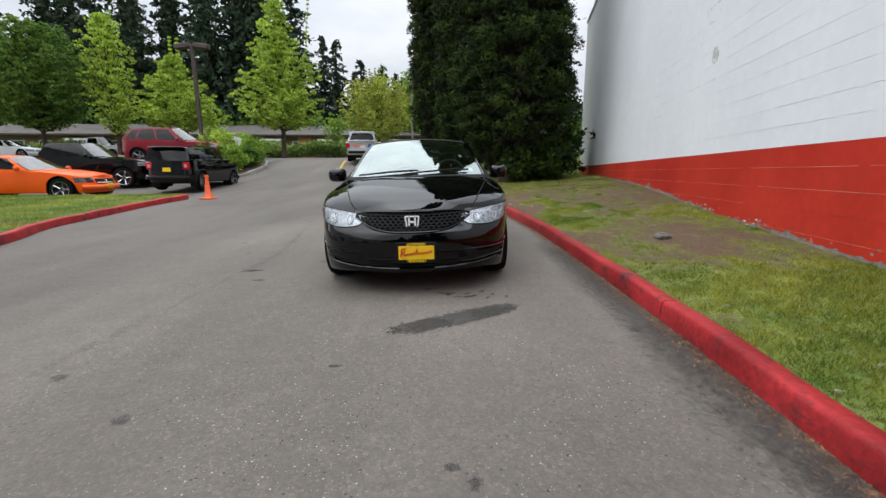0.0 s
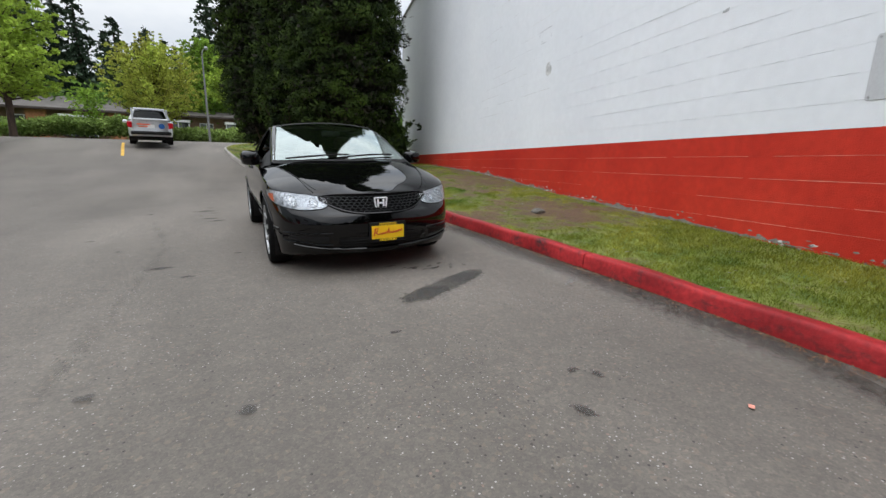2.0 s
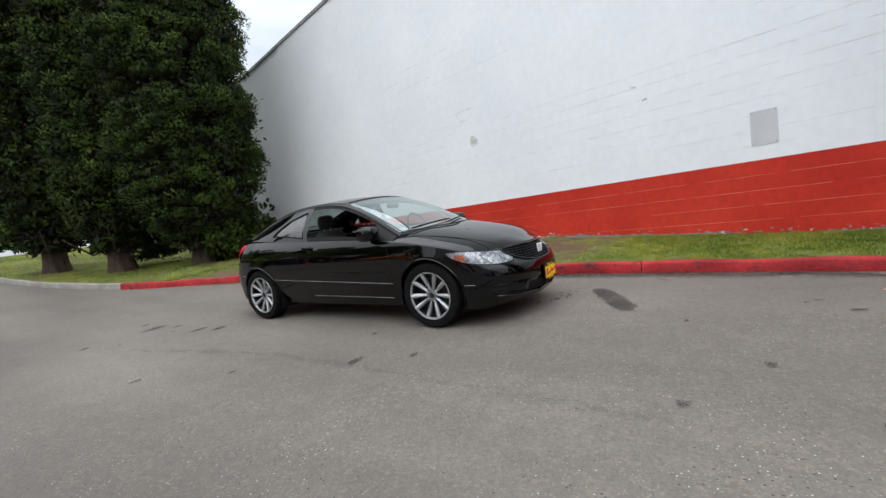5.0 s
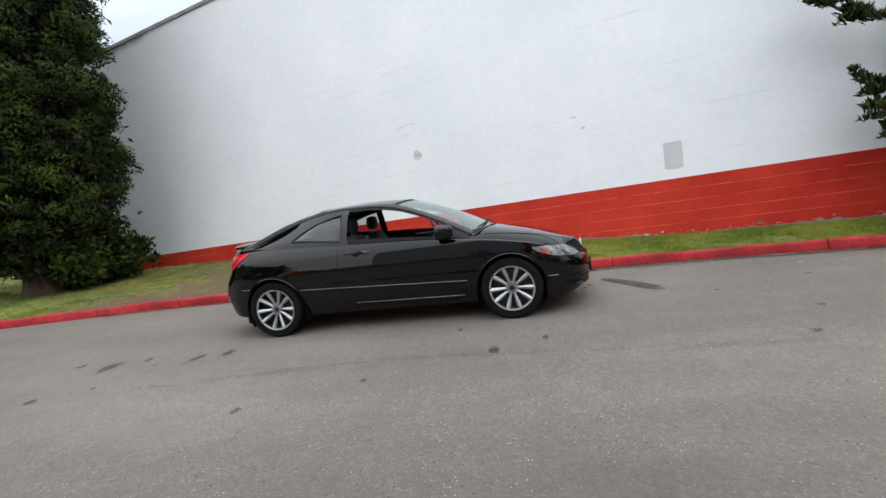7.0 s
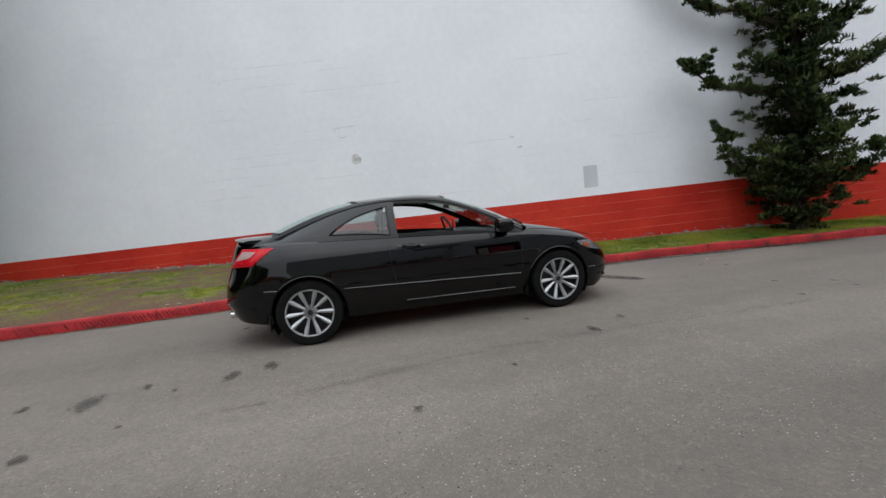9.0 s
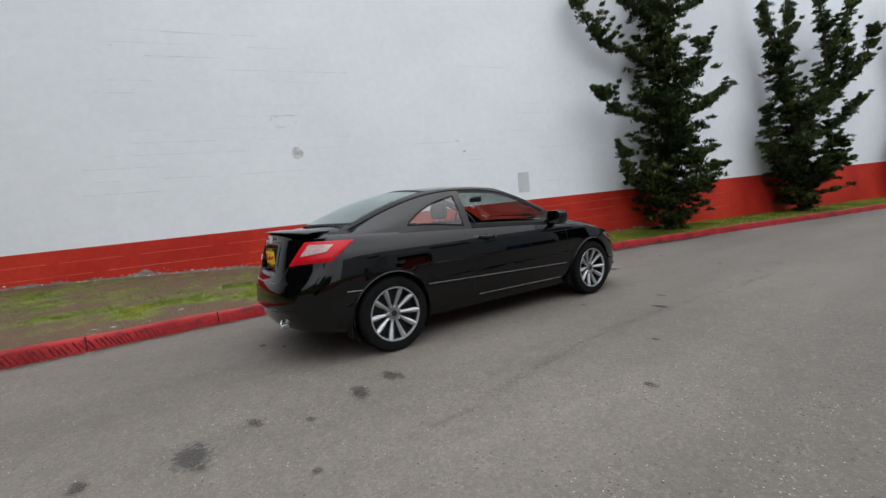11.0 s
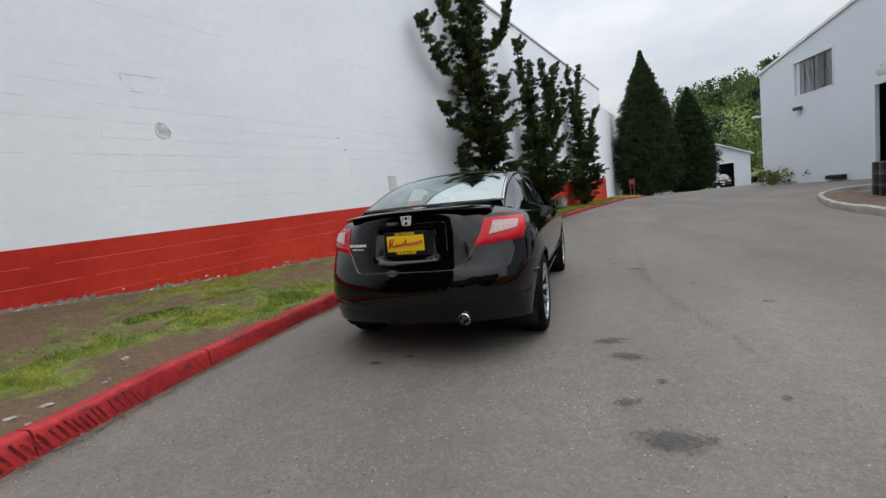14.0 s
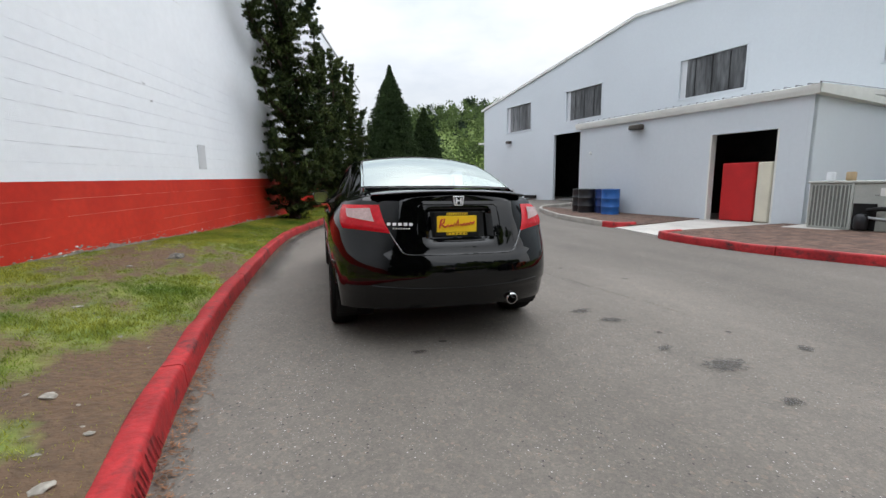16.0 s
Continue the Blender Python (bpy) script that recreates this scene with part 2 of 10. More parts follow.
scuffed(PAINT_RED_KERB, (0.045, 0.025, 0.025), 5.5, 0.54, 0.70, (1, 1, 1.6))
KERB_GREY = mat("kerb_concrete", (0.30, 0.28, 0.25), 0.85, vary=0.2, scale=2, fine=40, bump=0.003, bump_scale=60)
BLADE = mat("grass_blade", (0.125, 0.225, 0.025), 0.6, vary=0.25, scale=0.9, fine=8, second=(0.36, 0.36, 0.06), random_piece=0.35, obj_space=False, spec=0.15)
WALL_WHITE = mat("white_wall_paint", (0.85, 0.875, 0.915), 0.62, vary=0.025, scale=0.5, fine=9, bump=0.0025, bump_scale=90, random_piece=0.006, obj_space=False, second=(0.885, 0.905, 0.935))
WALL_RED = mat("red_wall_paint", (0.50, 0.025, 0.015), 0.62, vary=0.10, scale=0.7, fine=12, bump=0.0025, bump_scale=90, random_piece=0.03, obj_space=False, second=(0.62, 0.046, 0.024), spec=0.2)
MORTAR_W = mat("painted_mortar_white", (0.70, 0.72, 0.74), 0.8, vary=0.08, scale=2, fine=40, obj_space=False)
MORTAR_R = mat("painted_mortar_red", (0.48, 0.045, 0.03), 0.8, vary=0.15, scale=2, fine=40, obj_space=False)
CONCRETE = mat("concrete", (0.42, 0.40, 0.37), 0.85, vary=0.15, scale=1.2, fine=30, bump=0.003, bump_scale=60, obj_space=False)
BARK = mat("bark", (0.058, 0.036, 0.026), 0.9, vary=0.4, scale=6, fine=30, bump=0.03, bump_scale=12, stretch=(1, 1, 0.25))
NEEDLE_DARK = mat("dark_conifer_needles", (0.009, 0.018, 0.007), 0.8, vary=0.35, scale=1.9, fine=9, second=(0.050, 0.082, 0.012), random_piece=0.16, blotch=0.6, obj_space=False, spec=0.15)
NEEDLE_CYPRESS = mat("cypress_sprays", (0.036, 0.060, 0.024), 0.8, vary=0.2, scale=0.6, fine=4, second=(0.046, 0.072, 0.026), random_piece=0.15, obj_space=False, spec=0.1)
# Inner foliage, coloured darker to stand for shade deep in the crown.
NEEDLE_INNER = mat("crown_shade_needles", (0.020, 0.018, 0.010), 0.9, vary=0.35, scale=0.9, fine=6, second=(0.024, 0.024, 0.012), random_piece=0.4, obj_space=False)
NEEDLE_JUNIPER = mat("juniper_needles", (0.036, 0.064, 0.020), 0.75, vary=0.3, scale=1.2, fine=6, second=(0.095, 0.125, 0.036), random_piece=0.3, obj_space=False, spec=0.15)
NEEDLE_FIR = mat("fir_needles", (0.036, 0.058, 0.032), 0.7, vary=0.3, scale=0.2, fine=2, random_piece=0.4, obj_space=False, spec=0.15)
LEAF_LIME = mat("spring_leaves", (0.36, 0.50, 0.07), 0.55, vary=0.25, scale=0.5, fine=5, second=(0.46, 0.60, 0.10), random_piece=0.35, obj_space=False, spec=0.15)
LEAF_GREEN = mat("green_leaves", (0.13, 0.23, 0.045), 0.55, vary=0.25, scale=0.5, fine=5, second=(0.17, 0.28, 0.05), random_piece=0.35, obj_space=False, spec=0.15)
LEAF_FRESH = mat("fresh_leaves", (0.24, 0.39, 0.05), 0.6, vary=0.25, scale=0.5, fine=5, second=(0.30, 0.45, 0.07), random_piece=0.35, obj_space=False, spec=0.2)
LEAF_HILL = mat("hillside_leaves", (0.085, 0.13, 0.042), 0.7, vary=0.4, scale=0.08, fine=1.5, second=(0.13, 0.185, 0.06), random_piece=0.2, obj_space=False, spec=0.2)
TURF = mat("mown_turf", (0.115, 0.20, 0.035), 0.95, vary=0.25, scale=1.0, fine=14, second=(0.17, 0.22, 0.05), bump=0.02, bump_scale=40, obj_space=False)
LEAF_YELLOW = mat("yellow_green_leaves", (0.46, 0.46, 0.09), 0.55, vary=0.25, scale=0.5, fine=5, second=(0.40, 0.48, 0.08), random_piece=0.35, obj_space=False, spec=0.15)
LEAF_OLIVE = mat("olive_leaves", (0.105, 0.125, 0.035), 0.6, vary=0.3, scale=0.6, fine=5, second=(0.16, 0.17, 0.05), random_piece=0.4, obj_space=False, spec=0.15)
HEDGE_LEAF = mat("ivy_leaves", (0.20, 0.30, 0.075), 0.5, vary=0.3, scale=0.6, fine=5, second=(0.27, 0.36, 0.10), random_piece=0.4, obj_space=False, spec=0.15)


def leafy(m, share):
    """Lets daylight through thin leaves."""
    n, l = m.node_tree.nodes, m.node_tree.links
    p, out = n["Principled BSDF"], n["Material Output"]
    tr = n.new("ShaderNodeBsdfTranslucent")
    l.new(p.inputs["Base Color"].links[0].from_socket, tr.inputs["Color"])
    mx = n.new("ShaderNodeMixShader")
    mx.inputs[0].default_value = share
    l.new(p.outputs[0], mx.inputs[1])
    l.new(tr.outputs[0], mx.inputs[2])
    l.new(mx.outputs[0], out.inputs["Surface"])


for leaf_m in (LEAF_LIME, LEAF_YELLOW, LEAF_FRESH, LEAF_GREEN, LEAF_HILL, HEDGE_LEAF, BLADE):
    leafy(leaf_m, 0.4)
CAR_BLACK = mat("black_car_paint", (0.0012, 0.0012, 0.0015), 0.5, vary=0.05, coat=1.0, spec=0.0, scale=1, fine=200)
CAR_BLACK.node_tree.nodes["Principled BSDF"].inputs["Coat IOR"].default_value = 1.46
CAR_BLACK.node_tree.nodes["Principled BSDF"].inputs["Coat Roughness"].default_value = 0.012
CAR_ORANGE = mat("orange_car_paint", (0.88, 0.115, 0.006), 0.45, vary=0.04, coat=0.35, spec=0.2)
CAR_MAROON = mat("maroon_car_paint", (0.21, 0.005, 0.014), 0.45, vary=0.04, coat=0.4, spec=0.2)
CAR_WHITE = mat("white_car_paint", (0.72, 0.73, 0.74), 0.3, vary=0.03, coat=1.0)
CAR_SILVER = mat("silver_car_paint", (0.52, 0.53, 0.54), 0.3, metal=0.6, vary=0.03, coat=1.0)
TRIM_BLACK = mat("black_plastic", (0.010, 0.010, 0.010), 0.6, vary=0.1, scale=8, fine=150, spec=0.2)
RUBBER = mat("tyre_rubber", (0.009, 0.009, 0.009), 0.85, vary=0.2, scale=10, fine=120, bump=0.001, bump_scale=200, spec=0.08)
ALLOY = mat("machined_alloy", (0.43, 0.44, 0.45), 0.30, metal=0.55, vary=0.06, scale=20, fine=200)
HUB_GREY = mat("hub_grey", (0.19, 0.19, 0.195), 0.4, metal=0.5, vary=0.2, scale=20)
ALLOY_DARK = mat("dark_alloy_pocket", (0.018, 0.018, 0.020), 0.5, metal=0.3, vary=0.1, scale=20)
BADGE = mat("badge_chrome", (0.92, 0.92, 0.93), 0.35, metal=0.2, vary=0.02)
CHROME = mat("chrome", (0.78, 0.78, 0.79), 0.08, metal=1.0, vary=0.02)
LAMP_CHROME = mat("lamp_bowl", (0.30, 0.31, 0.33), 0.3, metal=0.6, vary=0.55, scale=30, fine=70)
BOWL = mat("reflector_bowl", (0.30, 0.305, 0.315), 0.25, metal=0.85, vary=0.25, scale=60)
LAMP_SMOKED = mat("smoked_lamp", (0.02, 0.018, 0.016), 0.15, vary=0.3, coat=1.0, scale=20)
AMBER = mat("amber_lens", (0.55, 0.13, 0.06), 0.15, vary=0.15, coat=1.0, scale=30)
RED_LENS = mat("red_lens", (0.50, 0.005, 0.014), 0.25, vary=0.1, coat=0.15, scale=20, spec=0.2)
CLEAR_LENS = mat("pale_lens", (0.46, 0.32, 0.31), 0.2, vary=0.10, coat=0.4, scale=30, fine=60)
INTERIOR = mat("dark_upholstery", (0.022, 0.021, 0.021), 0.85, vary=0.2, scale=8, fine=120)
DASH = mat("dash_plastic", (0.03, 0.03, 0.032), 0.6, vary=0.15, scale=6, fine=150)
HEADLINER = mat("headliner", (0.25, 0.24, 0.23), 0.9, vary=0.1)
GLASS_CAR = glass("car_glass", (0.55, 0.64, 0.62), 0.0, 1.5, 2.05)
GLASS_CAR.node_tree.nodes["Glossy BSDF"].inputs["Color"].default_value = (0.84, 0.94, 0.92, 1)
GLASS_SIDE = glass("quarter_glass", (0.50, 0.57, 0.56), 0.0, 1.5, 3.2)
GLASS_DARK = glass("privacy_glass", (0.07, 0.085, 0.085), 0.0, 1.32, 3.6)
GLASS_FAR = glass("tinted_screen", (0.30, 0.36, 0.35), 0.0, 1.42, 2.8)
GLASS_LENS = glass("lamp_lens", (0.9, 0.92, 0.93), 0.0, 1.40, 5.0)
PLATE_YELLOW = mat("yellow_card", (0.93, 0.60, 0.008), 0.5, vary=0.04, scale=8)
PLATE_RED = mat("red_print", (0.52, 0.03, 0.02), 0.5, vary=0.05)
CONE_ORANGE = mat("cone_orange", (0.85, 0.13, 0.03), 0.5, vary=0.12, scale=6)
CLAD = mat("grey_metal_cladding", (0.60, 0.64, 0.675), 0.5, vary=0.02, scale=0.4, fine=10, obj_space=False)
CLAD_TRIM = mat("white_metal_trim", (0.72, 0.72, 0.68), 0.5, vary=0.06, scale=2)
# Pale streaks in the pane colour stand for bright interior and reflections.
WINDOW_DARK = mat("light_streaked_glazing", (0.045, 0.048, 0.052), 0.16, vary=0.6, scale=0.8, fine=8, stretch=(1, 1, 0.15), second=(0.17, 0.175, 0.18))
# Near-black colour that stands for the shade inside open doorways.
INSIDE_SHADE = mat("indoor_shade", (0.02, 0.02, 0.021), 0.9, vary=0.3)
BARREL_BLUE = mat("blue_drum_paint", (0.015, 0.10, 0.34), 0.4, vary=0.12, scale=5)
BARREL_BLACK = mat("black_drum_paint", (0.012, 0.012, 0.014), 0.4, vary=0.2, scale=5)
DOOR_RED = mat("red_panel_paint", (0.48, 0.012, 0.014), 0.45, vary=0.1, scale=2)
CREAM = mat("cream_paint", (0.68, 0.64, 0.52), 0.5, vary=0.06, scale=2)
MULCH = mat("bark_mulch", (0.105, 0.062, 0.045), 0.95, vary=0.4, scale=6, fine=40, bump=0.02, bump_scale=40, obj_space=False)
HVAC_GREY = mat("hvac_enamel", (0.42, 0.435, 0.40), 0.5, vary=0.08, scale=3)
ROOF_GREY = mat("shingle_roof", (0.105, 0.095, 0.085), 0.9, vary=0.15, scale=1, fine=12)
BRICK_TAN = mat("brown_siding", (0.20, 0.12, 0.075), 0.8, vary=0.2, scale=1, fine=20)
WOOD_POST = mat("brown_steel_post", (0.050, 0.034, 0.028), 0.6, vary=0.15, scale=3)
STEEL = mat("galvanised_steel", (0.42, 0.43, 0.44), 0.45, metal=0.5, vary=0.12, scale=4)
YELLOW_LINE = mat("yellow_road_paint", (0.60, 0.36, 0.05), 0.8, vary=0.25, scale=3, fine=20)
PATCH_GREY = mat("grey_cover_plate", (0.61, 0.62, 0.64), 0.5, vary=0.05, scale=3)
STONE = mat("stone", (0.25, 0.23, 0.205), 0.9, vary=0.25, scale=12, fine=50, bump=0.01, bump_scale=30)
PALE_STONE = mat("pale_stone", (0.31, 0.285, 0.245), 0.9, vary=0.25, scale=12, fine=50, bump=0.01, bump_scale=30)
LITTER = mat("dry_needle_litter", (0.22, 0.115, 0.06), 0.95, vary=0.4, scale=12, fine=60, random_piece=0.4)
WHITE_PAINT = mat("white_trim_paint", (0.75, 0.75, 0.73), 0.5, vary=0.05)


# ---------------------------------------------------------------- mesh helpers
class Mesh:
    """Collects vertices and faces for one mesh."""

    def __init__(self):
        self.v, self.f = [], []

    def add(self, vs, fs):
        o = len(self.v)
        self.v += [tuple(p) for p in vs]
        self.f += [tuple(i + o for i in q) for q in fs]
        return self

    def box(self, c, s, ch=0.0, m=None):
        hx, hy, hz = s[0] / 2, s[1] / 2, s[2] / 2
        ch = min(ch, hx * 0.9, hy * 0.9, hz * 0.9)
        tr = (lambda p: (m @ Vector(p))) if m is not None else (lambda p: p)
        if ch <= 0:
            vs = [(x * hx, y * hy, z * hz) for x in (-1, 1) for y in (-1, 1) for z in (-1, 1)]
            fs = [(0, 1, 3, 2), (4, 6, 7, 5), (0, 4, 5, 1), (2, 3, 7, 6), (0, 2, 6, 4), (1, 5, 7, 3)]
        else:
            vs, idx = [], {}
            for sx in (-1, 1):
                for sy in (-1, 1):
                    for sz in (-1, 1):
                        for ax in range(3):
                            p = [sx * (hx - ch), sy * (hy - ch), sz * (hz - ch)]
                            p[ax] = (sx * hx, sy * hy, sz * hz)[ax]
                            idx[sx, sy, sz, ax] = len(vs)
                            vs.append(tuple(p))
            fs = []
            S = (-1, 1)
            for a in S:
                fs.append([idx[a, y, z, 0] for y, z in ((-1, -1), (1, -1), (1, 1), (-1, 1))][::a])
                fs.append([idx[x, a, z, 1] for x, z in ((-1, -1), (-1, 1), (1, 1), (1, -1))][::a])
                fs.append([idx[x, y, a, 2] for x, y in ((-1, -1), (1, -1), (1, 1), (-1, 1))][::a])
            for a in S:
                for b in S:
                    fs.append([idx[a, b, -1, 0], idx[a, b, 1, 0], idx[a, b, 1, 1], idx[a, b, -1, 1]][::-a * b])
                    fs.append([idx[a, -1, b, 0], idx[a, 1, b, 0], idx[a, 1, b, 2], idx[a, -1, b, 2]][::a * b])
                    fs.append([idx[-1, a, b, 1], idx[1, a, b, 1], idx[1, a, b, 2], idx[-1, a, b, 2]][::-a * b])
                    for d in S:
                        fs.append([idx[a, b, d, 0], idx[a, b, d, 1], idx[a, b, d, 2]][::a * b * d])
        cx, cy, cz = c
        vs = [tr((x, y, z)) for x, y, z in vs]
        return self.add([(p[0] + cx, p[1] + cy, p[2] + cz) for p in vs], fs)

    def grid(self, rows, flip=False, close=False):
        n, k = len(rows), len(rows[0])
        fs = []
        for i in range(n - 1):
            for j in range(k if close else k - 1):
                q = (i * k + j, i * k + (j + 1) % k, (i + 1) * k + (j + 1) % k, (i + 1) * k + j)
                fs.append(q[::-1] if flip else q)
        return self.add([p for r in rows for p in r], fs)

    def lathe(self, prof, n=24, m=None, axis="z"):
        rows = []
        for r, h in prof:
            row = []
            for i in range(n):
                a = 2 * math.pi * i / n
                p = {"z": (r * math.cos(a), r * math.sin(a), h), "x": (h, r * math.cos(a), r * math.sin(a)), "y": (r * math.sin(a), h, r * math.cos(a))}[axis]
                row.append(m @ Vector(p) if m is not None else p)
            rows.append(row)
        return self.grid(rows, close=True)

    def tube(self, pts, r, n=8, caps=True):
        pts = [Vector(p) for p in pts]
        rows = []
        ref = Vector((0.13, 0.21, 0.97))
        for i, p in enumerate(pts):
            d = (pts[min(i + 1, len(pts) - 1)] - pts[max(i - 1, 0)]).normalized()
            a = d.cross(ref)
            if a.length < 0.05:
                a = d.cross(Vector((1, 0, 0)))
            a.normalize()
            b = d.cross(a)
            rr = r[i] if isinstance(r, (list, tuple)) else r
            rows.append([p + a * (rr * math.cos(2 * math.pi * k / n)) + b * (rr * math.sin(2 * math.pi * k / n)) for k in range(n)])
        o = len(self.v)
        self.grid(rows, close=True)
        if caps:
            self.f.append(tuple(o + k for k in range(n))[::-1])
            self.f.append(tuple(o + (len(pts) - 1) * n + k for k in range(n)))
        return self

    def poly(self, pts):
        return self.add(pts, [tuple(range(len(pts)))])

    def prism(self, pts, h):
        """Extrudes a flat outline (x, y, z) upwards by h."""
        n = len(pts)
        vs = list(pts) + [(p[0], p[1], p[2] + h) for p in pts]
        fs = [tuple(range(n))[::-1], tuple(range(n, 2 * n))] + [(i, (i + 1) % n, n + (i + 1) % n, n + i) for i in range(n)]
        return self.add(vs, fs)

    def data(self, name, smooth=False, angle=None):
        me = bpy.data.meshes.new(name)
        me.from_pydata(self.v, [], self.f)
        if smooth:
            me.polygons.foreach_set("use_smooth", [True] * len(me.polygons))
            if angle:
                me.set_sharp_from_angle(angle=radians(angle))
        me.update()
        return me


def part(name, mesh, material, parent=None, label="", smooth=False, angle=40, weld=False):
    """Links a Mesh (or mesh data) as one object, under a thing or a part."""
    me = mesh.data(name, smooth, angle if smooth else None) if isinstance(mesh, Mesh) else mesh
    if weld:
        bm = bmesh.new()
        bm.from_mesh(me)
        bmesh.ops.remove_doubles(bm, verts=bm.verts, dist=0.0005)
        bmesh.ops.recalc_face_normals(bm, faces=bm.faces)
        bm.to_mesh(me)
        bm.free()
    if material and not me.materials:
        me.materials.append(material)
    ob = new(name, me)
    if parent is not None:
        ob.parent = parent
    if label:
        ob["label"] = label
    return ob


def thing(name, label, category, group="", at=None, kind=""):
    ob = tagged(new(name), label, category, group, kind)
    ob.empty_display_size = 0.1
    if at is not None:
        ob.matrix_world = at
    return ob


def structure(name, mesh, material, label, smooth=False, category="", kind="structure"):
    return tagged(part(name, mesh, material, smooth=smooth), label, category, kind=kind)


def fast(name, verts, faces, material, smooth=False, normals=None):
    """Mesh data from number arrays, for leaves and blades; normals, one a vertex, round off a whole spray."""
    me = bpy.data.meshes.new(name)
    verts, faces = np.asarray(verts, dtype=np.float32), np.asarray(faces, dtype=np.int32)
    k = faces.shape[1]
    me.vertices.add(len(verts))
    me.vertices.foreach_set("co", verts.ravel())
    me.loops.add(faces.size)
    me.loops.foreach_set("vertex_index", faces.ravel())
    me.polygons.add(len(faces))
    me.polygons.foreach_set("loop_start", np.arange(0, faces.size, k, dtype=np.int32))
    me.polygons.foreach_set("use_smooth", np.full(len(faces), bool(smooth)))
    me.materials.append(material)
    me.update(calc_edges=True)
    if normals is not None:
        me.polygons.foreach_set("use_smooth", np.full(len(faces), True))
        me.normals_split_custom_set_from_vertices(np.asarray(normals, dtype=np.float32))
    return me


def lerp(a, b, t):
    return a + (b - a) * t


def table(x, pts):
    """Smooth interpolation through (x, value) pairs."""
    xs, ys = [p[0] for p in pts], [p[1] for p in pts]
    if x <= xs[0]:
        return ys[0]
    if x >= xs[-1]:
        return ys[-1]
    i = max(k for k in range(len(xs) - 1) if xs[k] <= x)

    def slope(k):
        if k == 0 or k == len(xs) - 1:
            j = min(k, len(xs) - 2)
            return (ys[j + 1] - ys[j]) / (xs[j + 1] - xs[j])
        a, b = (ys[k] - ys[k - 1]) / (xs[k] - xs[k - 1]), (ys[k + 1] - ys[k]) / (xs[k + 1] - xs[k])
        return 0.0 if a * b <= 0 else 2 * a * b / (a + b)

    h = xs[i + 1] - xs[i]
    t = (x - xs[i]) / h
    return ((2 * t ** 3 - 3 * t ** 2 + 1) * ys[i] + (t ** 3 - 2 * t ** 2 + t) * h * slope(i)
            + (-2 * t ** 3 + 3 * t ** 2) * ys[i + 1] + (t ** 3 - t ** 2) * h * slope(i + 1))


def smoothstep(a, b, x):
    t = min(1.0, max(0.0, (x - a) / (b - a)))
    return t * t * (3 - 2 * t)


# ---------------------------------------------------------------- ground and road
RISE = [(-400, -3.0), (-120, -2.2), (-80, -1.6), (-60, -1.0), (-40, -0.4), (-25, -0.05), (-12, 0.0), (3, 0.0), (7, 0.12), (11, 0.30), (14, 0.50),
        (17, 0.85), (20, 1.2), (24, 1.5), (33, 1.75), (60, 2.2), (100, 2.6), (400, 3.5)]


def ground_z(x, y):
    """Height of the paving: a long rise along the road and a cross fall by the kerb."""
    cross = 0.02 * (min(max(x, -3.0), 3.0) + 0.8) + (0.008 if y < 0 else 0.013) * max(-5, min(y, 5)) * smoothstep(0.4, 1.7, x)
    dip = 0.17 * smoothstep(-6.2, -9.0, x) * smoothstep(6.8, 9.0, y) * (1 - smoothstep(14.0, 17.5, y))
    return table(y, RISE) - dip + cross * smoothstep(-14, -8, y) * (1 - smoothstep(8, 14, y))


def span(a, b, step):
    n = max(1, int(math.ceil((b - a) / step)))
    return [lerp(a, b, i / n) for i in range(n + 1)]


def build_ground():
    xs = [-600, -250, -120] + span(-60, -12, 4) + span(-10, 6, 0.8) + span(8, 40, 4) + [120, 250, 600]
    ys = [-600, -250, -130] + span(-90, -20, 5) + span(-18, 12, 0.75) + span(13, 40, 1.5) + span(45, 90, 8) + [150, 300, 600]
    xs2 = [x for x in xs if -45 <= x <= 30]
    ys2 = [y for y in ys if -95 <= y <= 42]
    structure("road", Mesh().grid([[(x, y, ground_z(x, y)) for x in xs2] for y in ys2], flip=False), ASPHALT,
              "worn grey-brown asphalt driveway with pale stone chips", smooth=True)
    structure("ground", Mesh().grid([[(x, y, ground_z(x, y) - 0.12) for x in xs] for y in ys]), EARTH,
              "rough green ground reaching the horizon", smooth=True)


build_ground()

# ---------------------------------------------------------------- the long block wall
WALL_O = Vector((3.985, 0.526, 0))
WALL_D = Vector((0.20086, 0.97962, 0))
WALL_N = Vector((-0.97962, 0.20086, 0))
WALL_TILT = -0.016


def wall_at(s, z, out=0.0):
    """Point on the wall: s metres along it, course height z, out metres proud of its face."""
    p = WALL_O + WALL_D * s + WALL_N * out
    return (p.x, p.y, z + WALL_TILT * s)


WALL_A, WALL_B, WALL_TOP, BAND = -33.4, 14.0, 7.3, 1.205
def wall_top(s):
    """The parapet climbs a little towards the far end."""
    return WALL_TOP + 0.018 * max(0.0, 10.0 - s)


COURSE, BLOCK = 0.1982, 0.3965


